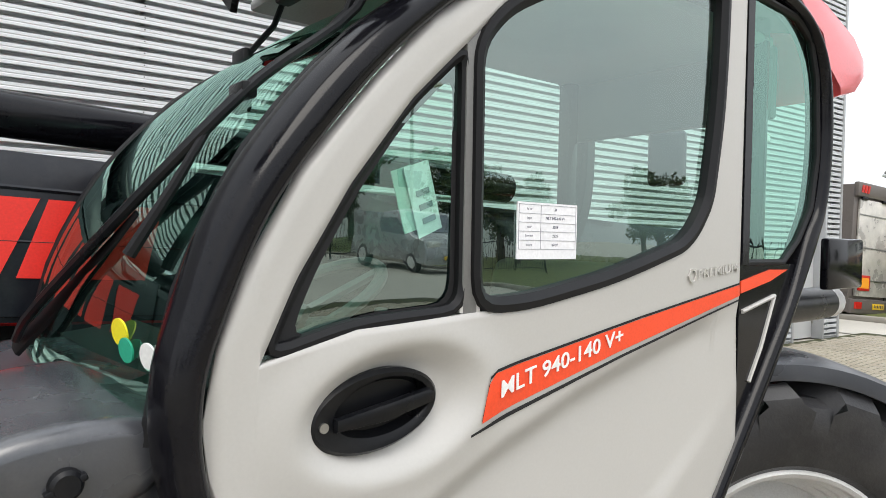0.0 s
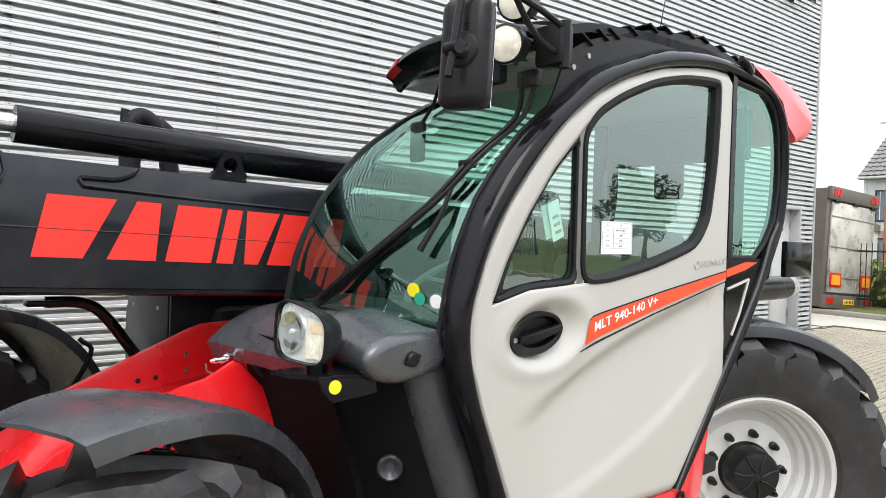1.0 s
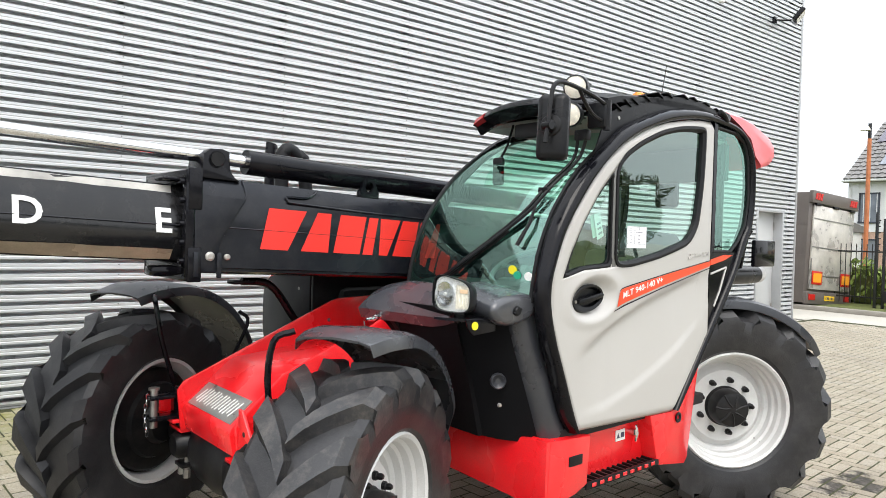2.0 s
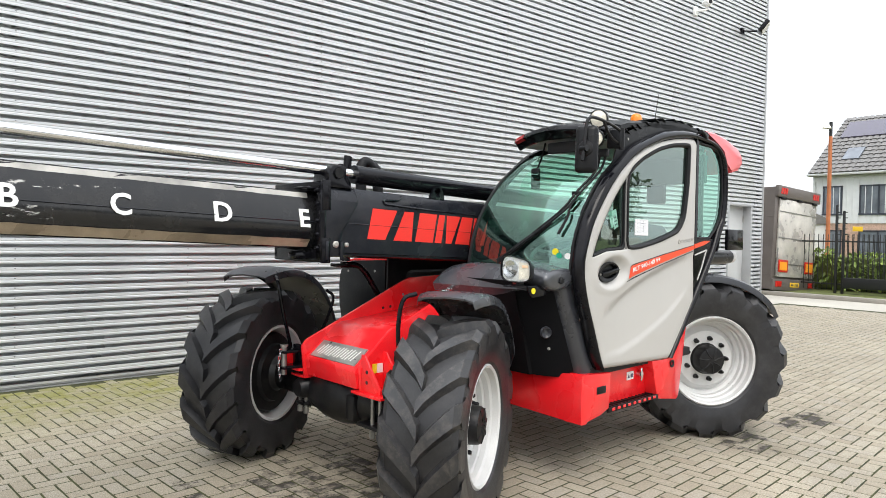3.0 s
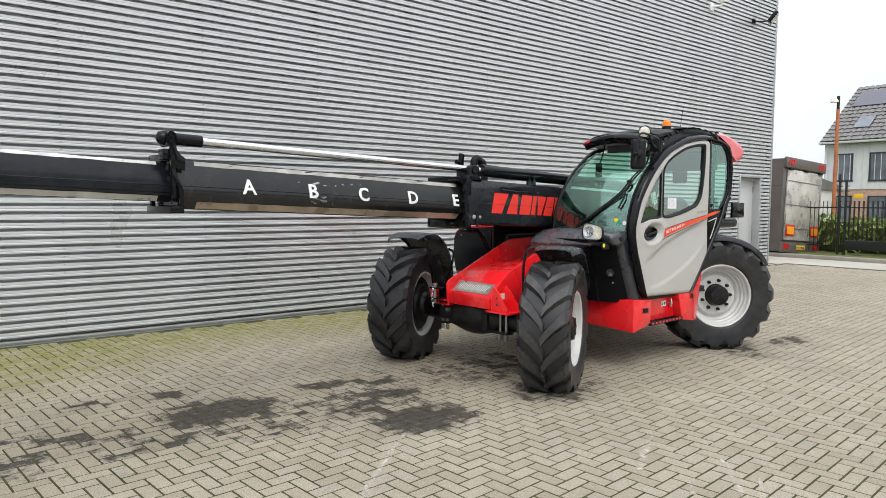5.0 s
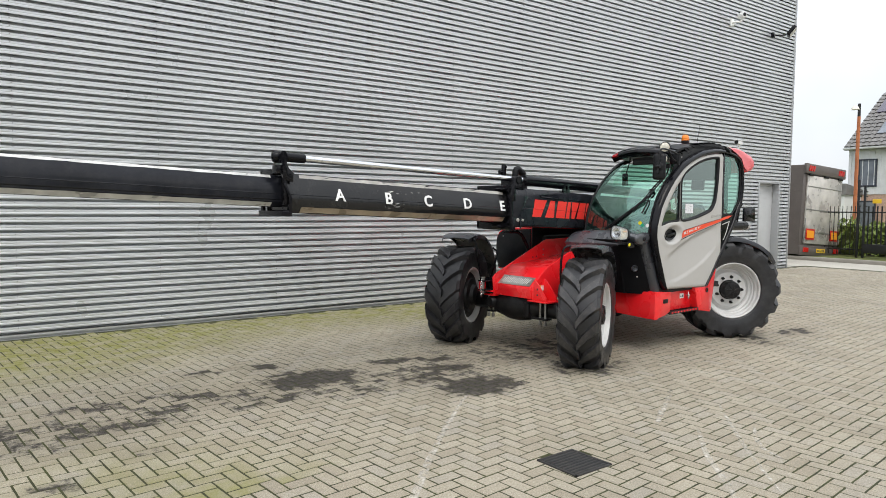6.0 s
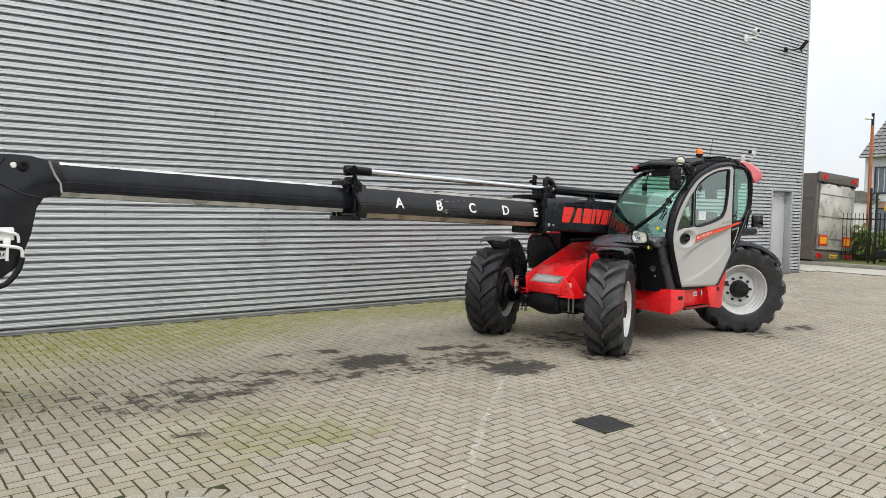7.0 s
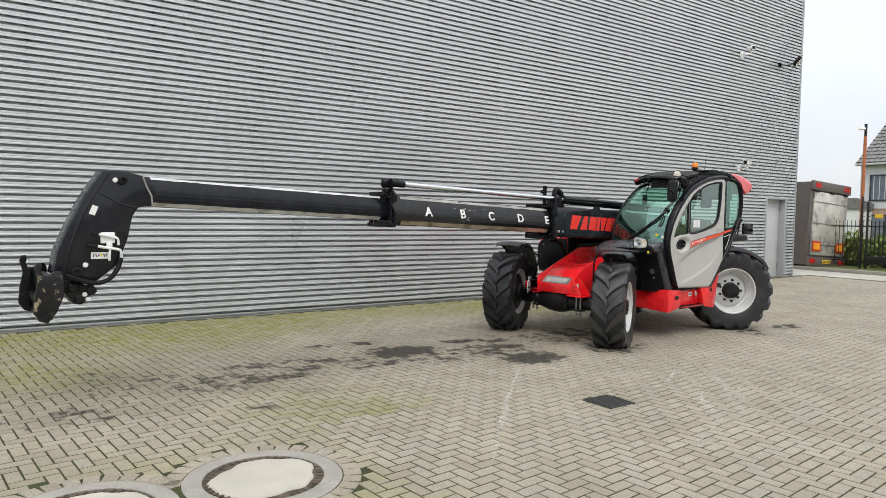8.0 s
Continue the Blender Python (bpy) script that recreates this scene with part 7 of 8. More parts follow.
# white-sprayed valve with pipes
bm = bmesh.new()
box(bm, (-6.315, 1.545, 1.345), (-6.20, 1.57, 1.44), 0.012)
box(bm, (-6.27, 1.53, 1.30), (-6.225, 1.57, 1.36), 0.008)
tube(bm, [(-6.34, 1.54, 1.425), (-6.24, 1.53, 1.405), (-6.185, 1.54, 1.385), (-6.175, 1.55, 1.33)], 0.011, 8, soft=3)
tube(bm, [(-6.35, 1.535, 1.325), (-6.25, 1.53, 1.305), (-6.165, 1.54, 1.285), (-6.155, 1.55, 1.22)], 0.012, 8, soft=3)
tube(bm, [(-6.245, 1.535, 1.30), (-6.25, 1.54, 1.20)], 0.010, 8)
part("valve_block", bm, M_WHITE, head, "hydraulic valve and pipes sprayed white")
bm = bmesh.new()
tube(bm, [(-6.42, 1.54, 1.335), (-6.34, 1.535, 1.322)], 0.015, 8)
tube(bm, [(-6.38, 1.54, 1.43), (-6.33, 1.54, 1.425)], 0.013, 8)
tube(bm, [(-6.155, 1.545, 1.22), (-6.19, 1.54, 1.12), (-6.27, 1.535, 1.03), (-6.40, 1.53, 1.02), (-6.58, 1.53, 1.09)], 0.020, 10, soft=5)
part("hose", bm, M_SEAL, head, "black hydraulic hose")
# link and tool carrier
bm = bmesh.new()
prism(bm, [(-6.55, 0.99), (-6.50, 1.035), (-6.36, 0.995), (-6.33, 0.93), (-6.40, 0.89), (-6.44, 0.83), (-6.51, 0.84), (-6.56, 0.92)], 1.60, 1.83, bevel=0.008)
for x, z in ((-6.517, 0.975), (-6.378, 0.944), (-6.465, 0.872)):
    lathe(bm, [(0, -0.02), (0.03, -0.018), (0.04, -0.01), (0.042, 0), (0, 0)], 18, "y", (x, 1.60, z))
part("tilt_link", bm, M_HUB, head, "black tilt link")
for x, z in ((-6.43, 0.915), (-6.405, 0.875)):
    bm = bmesh.new()
    lathe(bm, [(0, -0.012), (0.016, -0.010), (0.02, 0), (0, 0)], 14, "y", (x, 1.585, z))
    part("grease_cap", bm, M_WHITE, head, "white grease cap")
HOOK = [(-6.74, 1.205), (-6.775, 1.20), (-6.79, 1.16), (-6.765, 1.06), (-6.79, 0.93), (-6.80, 0.80), (-6.76, 0.735), (-6.70, 0.715), (-6.635, 0.80), (-6.585, 0.93), (-6.590, 1.10), (-6.605, 1.135), (-6.645, 1.135), (-6.69, 1.10), (-6.725, 1.10), (-6.745, 1.14), (-6.735, 1.17)]
for y0, y1, mat, lb in ((1.44, 1.475, M_BARE, "worn bare hook plate"), (1.98, 2.015, M_PAINT_BLACK, "black hook plate")):
    bm = bmesh.new()
    prism(bm, [(x - (0.02 if y0 < 1.6 else 0.055), z + (0 if y0 < 1.6 else 0.03)) for x, z in HOOK], y0, y1, bevel=0.006)
    if y0 < 1.6:
        carrier = part("tool_carrier", bm, mat, rig, lb)
    else:
        part("hook_plate", bm, mat, carrier, lb)
bm = bmesh.new()
cyl(bm, (-6.70, 1.46, 1.06), (-6.70, 2.0, 1.06), 0.045, 16)
box(bm, (-6.74, 1.46, 0.86), (-6.68, 2.0, 1.05), 0.01)
prism(bm, [(-6.80, 0.93), (-6.72, 0.73), (-6.68, 0.74), (-6.72, 0.93)], 1.47, 1.99, bevel=0.006)
cyl(bm, (-6.74, 1.42, 0.775), (-6.74, 2.02, 0.775), 0.03, 16)
part("cross_tube", bm, M_HUB, carrier)
for y in (1.60, 1.76):
    bm = bmesh.new()
    box(bm, (-6.61, y, 0.93), (-6.45, y + 0.06, 1.06), 0.01)
    part("carrier_lug", bm, M_PAINT_BLACK, carrier)

# the boom lies a little further out and higher on its pivot
BOOM = Matrix(((1.0125, 0, 0, -0.023), (0, 1, 0, 0.028), (0.0045, 0, 1, 0.034), (0, 0, 0, 1)))
for ob in (outer, middle, inner, ram, head, carrier):
    for piece in [ob] + list(ob.children_recursive):
        piece.data.transform(BOOM)

# ---------------------------------------------------------------- what stands round the yard
M_BROWN = surf("dark_brown_body_paint", (0.125, 0.108, 0.098), 0.4, var=0.08, dust=0.06)
M_ALU = surf("stained_aluminium_sheet", (0.60, 0.57, 0.52), 0.30, metal=0.35, var=0.35, scale=2.4)
M_TAILRED = surf("tail_lamp_red", (0.55, 0.02, 0.015), 0.3)
M_PLATE = surf("yellow_number_plate", (0.85, 0.55, 0.03), 0.4, var=0.03)
M_MARK = surf("orange_marker_board", (0.95, 0.38, 0.03), 0.4, var=0.04)
M_FENCE = surf("black_fence_paint", (0.014, 0.015, 0.016), 0.45, var=0.2)
M_RUST = surf("red_brown_wood_mast", (0.50, 0.17, 0.07), 0.7, var=0.2, scale=4, bump=0.2, bscale=30)
M_BOARDS = surf("pale_grey_boards", (0.66, 0.67, 0.67), 0.6, var=0.05)
M_BRICK = surf("pinkish_brick", (0.52, 0.35, 0.27), 0.85, var=0.15, scale=6, grain=0.2, gscale=40)
M_TILES = surf("grey_roof_tiles", (0.185, 0.178, 0.172), 0.6, var=0.2, scale=3)
M_WINFRAME = surf("dark_window_frame", (0.035, 0.040, 0.055), 0.4)
M_WINGLASS = surf("house_window_glass", (0.18, 0.20, 0.23), 0.06, metal=0.2, var=0.3, scale=1.5)
M_SOLAR = surf("solar_panel", (0.045, 0.035, 0.07), 0.15, coat=0.5)
M_BARK = surf("tree_bark", (0.10, 0.08, 0.06), 0.9, var=0.3, scale=10, bump=0.5, bscale=30)
M_WHITEWALL = surf("white_facade", (0.72, 0.72, 0.70), 0.6, var=0.06, scale=0.5)
M_VANPAINT = surf("silver_van_paint", (0.42, 0.43, 0.44), 0.28, metal=0.5, coat=0.5, var=0.03)


def leaf_material(name, base, var):
    m = bpy.data.materials.new(name)
    m.use_nodes = True
    n, l = m.node_tree.nodes, m.node_tree.links
    b = n["Principled BSDF"]
    g = n.new("ShaderNodeNewGeometry")
    r = n.new("ShaderNodeValToRGB")
    r.color_ramp.elements[0].color = (base[0] * (1 - var), base[1] * (1 - var), base[2] * (1 - var), 1)
    r.color_ramp.elements[1].color = (base[0] * (1 + var), base[1] * (1 + var), base[2] * (1 + var), 1)
    l.new(g.outputs["Random Per Island"], r.inputs["Fac"])
    l.new(r.outputs["Color"], b.inputs["Base Color"])
    b.inputs["Roughness"].default_value = 0.6
    b.inputs["Transmission Weight"].default_value = 0.0
    return m


M_LEAF = leaf_material("tree_leaves", (0.060, 0.085, 0.025), 0.5)
M_HEDGE = leaf_material("hedge_leaves", (0.20, 0.28, 0.055), 0.55)


def leaf_cloud(points, size, rng, tilt=1.0):
    """Many small folded leaves at the points, as one joined mesh."""
    v, f = [], []
    for p in points:
        a, b = rng.uniform(0, 6.28), rng.gauss(0, tilt)
        s = size * rng.uniform(0.6, 1.3)
        m = Matrix.Translation(p) @ Euler((b, rng.gauss(0, tilt), a)).to_matrix().to_4x4()
        k = len(v)
        v += [m @ Vector(q) for q in ((-s, 0, 0), (0, -s * 0.5, s * 0.12), (s, 0, 0), (0, s * 0.5, s * 0.12))]
        f.append((k, k + 1, k + 2, k + 3))
    return v, f


# ---- horse lorry by the hall's corner
TM = pose(15.93, 6.52, -0.395, 0, 3.6, -4) @ Matrix.Diagonal((1, 1, 1.07, 1))
truck = thing("box_lorry", TM, "dark brown box lorry with stained metal rear ramp", "lorry")
bm = bmesh.new()
box(bm, (0, 0.04, 0.52), (2.35, 6.2, 3.18), 0.03)
body = part("body", bm, M_BROWN, truck, "dark brown panelled body")
bm = bmesh.new()
box(bm, (-0.01, -0.05, 2.92), (2.36, 0.06, 3.22), 0.03)
part("rear_header", bm, M_BROWN, truck)
bm = bmesh.new()
box(bm, (0.0, -0.03, 0.50), (2.35, 0.06, 0.80), 0.02)
part("rear_sill", bm, M_BROWN, truck)
bm = bmesh.new()
box(bm, (0.16, -0.02, 0.86), (2.20, 0.03, 2.88), 0.01)
ramp = part("ramp", bm, M_ALU, truck, "stained bare metal ramp door")
for k in range(3):
    bm = bmesh.new()
    box(bm, (0.16, -0.032, 1.18 + 0.68 * k), (2.20, -0.02, 1.21 + 0.68 * k), 0.003, 1)
    part("rail", bm, M_STEEL, ramp)
for x in (0.12, 2.17):
    bm = bmesh.new()
    cyl(bm, (x, -0.05, 1.3), (x, -0.05, 1.6), 0.015, 8)
    part("handle", bm, M_STEEL, ramp)
    bm = bmesh.new()
    cyl(bm, (x, -0.05, 0.9), (x, -0.05, 1.05), 0.02, 8)
    part("latch", bm, M_STEEL, ramp)
for x in (0.30, 1.18, 2.05):
    bm = bmesh.new()
    box(bm, (x - 0.12, -0.06, 2.86), (x + 0.12, -0.01, 2.92), 0.01)
    part("hinge", bm, M_PAINT_BLACK, ramp)
for x in (0.10, 0.22, 0.34, 1.88, 2.0, 2.12):
    bm = bmesh.new()
    prism(bm, [(x, 3.0), (x + 0.08, 3.0), (x + 0.12, 3.16), (x + 0.04, 3.16)], -0.065, -0.045)
    part("tail_lamp", bm, M_TAILRED, truck, "red marker lamp")
for x in (0.22, 1.66):
    bm = bmesh.new()
    box(bm, (x, -0.045, 0.98), (x + 0.50, -0.03, 1.30), 0.004)
    mk = part("marker_board", bm, M_TAILRED, truck, "orange and red reflective board")
    bm = bmesh.new()
    box(bm, (x + 0.05, -0.048, 1.03), (x + 0.45, -0.046, 1.25))
    part("board_face", bm, M_MARK, mk)
for x in (0.12, 1.90):
    bm = bmesh.new()
    box(bm, (x, -0.045, 0.60), (x + 0.32, -0.03, 0.74), 0.01)
    part("rear_lamp", bm, M_TAILRED, truck, "red rear lamp cluster")
bm = bmesh.new()
box(bm, (0.90, -0.045, 0.60), (1.40, -0.032, 0.72), 0.004)
pl = part("number_plate", bm, M_PLATE, truck, "yellow number plate")
bm = bmesh.new()
for k in range(6):
    box(bm, (0.95 + 0.07 * k, -0.047, 0.63), (0.99 + 0.07 * k, -0.0455, 0.69))
part("plate_bars", bm, M_INK, pl, smooth=False)
bm = bmesh.new()
box(bm, (-0.02, 0.55, 2.30), (0.01, 1.25, 2.72), 0.05, 3)
wn_ = part("side_window", bm, M_PAINT_BLACK, truck, "black-framed side window")
bm = bmesh.new()
box(bm, (-0.024, 0.63, 2.36), (-0.018, 1.17, 2.66), 0.002, 1)
part("glass", bm, M_WINGLASS, wn_)
for k in range(3):
    bm = bmesh.new()
    box(bm, (-0.006, 0.05, 0.9 + 0.75 * k), (0.004, 6.1, 0.912 + 0.75 * k), 0.001, 1)
    part("seam", bm, M_BROWN, body)
for x, y in ((0.22, 1.3), (2.13, 1.3), (0.22, 4.9), (2.13, 4.9)):
    bm = bmesh.new()
    lathe(bm, [(0, -0.14), (0.2, -0.14), (0.26, -0.12), (0.28, -0.08), (0.28, 0.08), (0.26, 0.12), (0, 0.12)], 28, "x", (x, y, 0.64))
    part("wheel", bm, M_RUBBER, truck)

# ---- fence, gate beam, hedge, mast
def fence_run(name, m, length, label, step=0.125, tall=1.62):
    th = thing(name, m, label, "fence")
    sv, sf = [], []
    bm = bmesh.new()
    box(bm, (-0.009, -0.009, 0.08), (0.009, 0.009, tall), 0.003, 1)
    bar = done(bm, "fence_bar", M_FENCE, False)
    for k in range(int(length / step)):
        part("fence_bar", None, None, th, data=bar, m=Matrix.Translation((step * (k + 0.5), 0, 0)))
    bm = bmesh.new()
    box(bm, (0, -0.02, 0.22), (length, 0.02, 0.26), 0.004)
    box(bm, (0, -0.02, tall - 0.22), (length, 0.02, tall - 0.18), 0.004)
    part("rail", bm, M_FENCE, th)
    k = 0.0
    while k <= length:
        bm = bmesh.new()
        box(bm, (k - 0.035, -0.035, 0), (k + 0.035, 0.035, tall + 0.06), 0.006)
        part("fence_post", bm, M_FENCE, th)
        k += 2.5
    return th


fence_run("bar_fence", pose(17.5, 9.0, 0.085, 0, 0, -90), 16.0, "black upright bar fence in front of a hedge")
gate = thing("sliding_gate", pose(17.25, 5.18, 0.085, 0, 0, -90), "black sliding gate with heavy bottom beam beside a post", "gate")
bm = bmesh.new()
box(bm, (0, -0.06, 0.16), (6.5, 0.06, 0.44), 0.012)
part("beam", bm, M_FENCE, gate)
bm = bmesh.new()
box(bm, (-0.009, -0.01, 0.44), (0.009, 0.01, 1.62))
GATE_BAR = done(bm, "gate_bar", M_FENCE, False)
for k in range(52):
    part("gate_bar", None, None, gate, data=GATE_BAR, m=Matrix.Translation((0.109 + 0.125 * k, 0, 0)))
for x in (-0.02, -0.20):
    bm = bmesh.new()
    box(bm, (x - 0.030, -0.030, 0.0), (x + 0.030, 0.030, 2.25 if x > -0.1 else 2.42), 0.006)
    for q in range(6):
        box(bm, (x, -0.012, 1.45 + 0.15 * q), (x + 0.085, 0.012, 1.475 + 0.15 * q), 0.004)
    part("gate_post", bm, M_FENCE, gate)
bm = bmesh.new()
box(bm, (-0.12, -0.02, 1.70), (0.13, 0.0, 1.83), 0.006, m=pose(0.30, 0.05, 0, 0, 0, 0))
part("notice", bm, M_PLATE, gate, "small yellow notice")

rng = random.Random(3)
pts = []
for k in range(5200):
    y, h = rng.uniform(-8, 9.2), rng.random() ** 0.7
    depth = rng.choice((0.0, 1.0, rng.random()))
    pts.append(Vector((18.25 + 0.7 * depth + rng.gauss(0, 0.07), y, 0.1 + h * (1.12 + 0.06 * math.sin(y * 2.1) + 0.05 * math.sin(y * 5.3)) + rng.gauss(0, 0.03))))
hv, hf = leaf_cloud(pts, 0.095, rng)
hedge = thing("hedge", pose(18.6, 0.5, 0.085), "clipped yellow-green hedge behind the fence", "hedge", drawn=(0, 0, 0))
hedge_off = Vector((18.6, 0.5, 0.085))
part("leaves", ([p - hedge_off for p in hv], hf), M_HEDGE, hedge, smooth=False)["kind"] = "stuff"
# a dark box inside stands in for the shade deep among the leaves
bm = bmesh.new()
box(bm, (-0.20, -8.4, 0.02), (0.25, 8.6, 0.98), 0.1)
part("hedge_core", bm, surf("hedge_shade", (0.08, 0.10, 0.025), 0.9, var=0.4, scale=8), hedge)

mast = thing("mast", pose(21.7, 7.30, 0.085), "red-brown mast with a small lamp on top", "mast")
bm = bmesh.new()
cyl(bm, (0, 0, 0), (0, 0, 4.95), 0.072, 14, 0.058)
part("pole", bm, M_RUST, mast)
bm = bmesh.new()
cyl(bm, (0, 0, 4.95), (0, 0, 5.42), 0.052, 12)
part("pole_top", bm, M_FENCE, mast)
bm = bmesh.new()
lathe(bm, [(0, 0.16), (0.07, 0.14), (0.13, 0.06), (0.14, 0.0), (0, 0)], 16, "z", (-0.22, 0.05, 5.18))
part("lamp_head", bm, M_CREAM, mast)

# ---- row of houses across the road
house = thing("row_house", pose(35.6, 13.4, 0.085), "pale boarded and brick row house with tiled roof", "house")
bm = bmesh.new()
box(bm, (0.0, -22, 2.35), (9, 0, 5.05))
part("wall", bm, M_BOARDS, house, "pale grey boarded upper wall", smooth=False)
bm = bmesh.new()
box(bm, (0.04, -22, 0), (9, -0.02, 2.35))
part("wall", bm, M_BRICK, house, "pinkish brick lower wall", smooth=False)
BATTEN = mesh_of("batten", [(-0.02, 0, 2.38), (-0.02, 0.03, 2.38), (-0.02, 0.03, 4.72), (-0.02, 0, 4.72), (0.0, -0.01, 2.38), (0.0, 0.04, 2.38), (0.0, 0.04, 4.72), (0.0, -0.01, 4.72)], [(0, 3, 2, 1), (0, 4, 7, 3), (1, 2, 6, 5)], M_BOARDS)
for k in range(72):
    part("batten", None, None, house, data=BATTEN, m=Matrix.Translation((0, -0.15 - 0.30 * k, 0)))
bm = bmesh.new()
prism(bm, [(-0.45, 4.92), (4.5, 8.45), (9.4, 4.92), (9.2, 4.80), (4.5, 8.20), (-0.30, 4.80)], -22, 0.12)
roof_h = part("roof", bm, M_TILES, house, "grey tiled pitched roof", smooth=False)
rv, rf = [], []
for r in range(15):
    f0, f1 = r / 15, (r + 1) / 15
    for c_ in range(60):
        y0 = 0.10 - 0.30 * c_
        k = len(rv)
        pa, pb = Vector((-0.45 + 4.95 * f0, 0, 4.94 + 3.53 * f0)), Vector((-0.45 + 4.95 * f1, 0, 4.94 + 3.53 * f1))
        up_ = Vector((-0.66, 0, 0.74))
        for q, lift in ((pa, 0.07), (pb, 0.02)):
            for yy, l2 in ((0.0, 0.0), (-0.09, 0.05), (-0.20, 0.05), (-0.30, 0.0)):
                w_ = q + up_ * (lift + l2)
                rv.append((w_.x, y0 + yy, w_.z))
        rf += [(k + j, k + j + 1, k + 5 + j, k + 4 + j) for j in range(3)]
        rf.append((k + 3, k + 2, k + 1, k))
tl = part("roof_tiles", (rv, rf), M_TILES, roof_h, smooth=False)
tl["kind"] = "stuff"
un = Vector((-0.66, 0, 0.74))
for f0, f1, y0, y1, mat, nm in ((0.60, 0.885, -0.35, -3.3, M_SOLAR, "solar_panel"), (0.20, 0.39, -1.2, -2.0, M_WINGLASS, "roof_window")):
    a = Vector((-0.45, 0, 4.94)) + Vector((4.95, 0, 3.53)) * f0 + un * 0.13
    b = Vector((-0.45, 0, 4.94)) + Vector((4.95, 0, 3.53)) * f1 + un * 0.13
    bm = bmesh.new()
    quad = [(a.x, y0, a.z), (a.x, y1, a.z), (b.x, y1, b.z), (b.x, y0, b.z)]
    lo_ = [bm.verts.new(Vector(q) - un * 0.08) for q in quad]
    hi_ = [bm.verts.new(q) for q in quad]
    bm.faces.new(hi_)
    for k in range(4):
        bm.faces.new((lo_[k], lo_[(k + 1) % 4], hi_[(k + 1) % 4], hi_[k]))
    part(nm, bm, mat, roof_h, smooth=False)
bm = bmesh.new()
tube(bm, [(-0.42, 0.15, 4.90), (-0.42, -22, 4.90)], 0.07, 8)
tube(bm, [(-0.10, -0.12, 4.55), (-0.10, -0.12, 0.1)], 0.05, 8)
part("gutter", bm, M_BOARDS, house)


def house_window(y, z, w, h, halves):
    bm = bmesh.new()
    for a, b in (((-0.05, y - w / 2, z - h / 2), (0.06, y - w / 2 + 0.07, z + h / 2)), ((-0.05, y + w / 2 - 0.07, z - h / 2), (0.06, y + w / 2, z + h / 2)), ((-0.05, y - w / 2, z + h / 2 - 0.07), (0.06, y + w / 2, z + h / 2)), ((-0.06, y - w / 2 - 0.03, z - h / 2 - 0.03), (0.06, y + w / 2 + 0.03, z - h / 2 + 0.06))):
        box(bm, a, b, 0.006, 1)
    for k in range(1, halves):
        yy = y - w / 2 + w * k / halves
        box(bm, (-0.05, yy - 0.04, z - h / 2), (0.06, yy + 0.04, z + h / 2))
    wo = part("window", bm, M_WINFRAME, house, "dark-framed house window")
    bm = bmesh.new()
    box(bm, (-0.012, y - w / 2 + 0.05, z - h / 2 + 0.04), (-0.004, y + w / 2 - 0.05, z + h / 2 - 0.05))
    part("pane", bm, M_WINGLASS, wo, smooth=False)


for y, w, h2 in ((-1.0, 0.95, 1), (-3.15, 1.75, 2), (-6.2, 1.65, 2), (-9.0, 0.95, 1), (-11.5, 1.65, 2), (-15, 1.65, 2)):
    house_window(y, 3.55, w, 1.5, h2)
    house_window(y, 1.15, w, 1.7, h2)
shed = thing("low_garage", pose(33.6, 14.9, 0.085), "low white garage beside the houses", "garage")
bm = bmesh.new()
box(bm, (0, -2.2, 0), (3, 0, 2.3), 0.02)
part("wall", bm, M_WHITEWALL, shed)
bm = bmesh.new()
prism(bm, [(-0.1, 2.3), (3.1, 2.3), (3.1, 2.45), (-0.1, 2.9)], -2.3, 0.1)
part("roof", bm, M_TILES, shed, smooth=False)

# ---- the other side of the yard: seen in the panes, with more trees added
fence_run("bar_fence", pose(-14, -19.5, 0, 0, 0, 0), 40.0, "black upright bar fence along the yard's street side", 0.16, 1.7)


def tree(x, y, h, seed):
    rg = random.Random(seed)
    th = thing("tree", pose(x, y, 0), "broad green roadside tree in full leaf", "tree", "roadside trees")
    bm = bmesh.new()
    tube(bm, [(0, 0, 0), (rg.gauss(0, 0.1), rg.gauss(0, 0.1), h * 0.3), (rg.gauss(0, 0.2), rg.gauss(0, 0.2), h * 0.6), (0, 0, h * 0.9)], [0.22, 0.17, 0.11, 0.03], 8)
    tips = []
    for k in range(9):
        a, z0 = rg.uniform(0, 6.28), h * rg.uniform(0.28, 0.6)
        e = Vector((math.cos(a) * h * rg.uniform(0.18, 0.32), math.sin(a) * h * rg.uniform(0.18, 0.32), z0 + h * rg.uniform(0.12, 0.3)))
        tube(bm, [(0, 0, z0), e * 0.5 + Vector((0, 0, z0 * 0.55)), e], [0.08, 0.05, 0.02], 6)
        tips.append(e)
    part("trunk", bm, M_BARK, th)
    pts = []
    for k in range(75):
        c = rg.choice(tips) * rg.uniform(0.5, 1.1) + Vector((rg.gauss(0, h * 0.06), rg.gauss(0, h * 0.06), rg.uniform(0, h * 0.25)))
        for q in range(75):
            d = Vector((rg.gauss(0, 1), rg.gauss(0, 1), rg.gauss(0, 0.8))).normalized() * (h * 0.085 * rg.uniform(0.5, 1.1))
            pts.append(c + d)
    lv_, lf_ = leaf_cloud(pts, h * 0.020, rg)
    part("crown", (lv_, lf_), M_LEAF, th, smooth=False)["kind"] = "stuff"
    return th


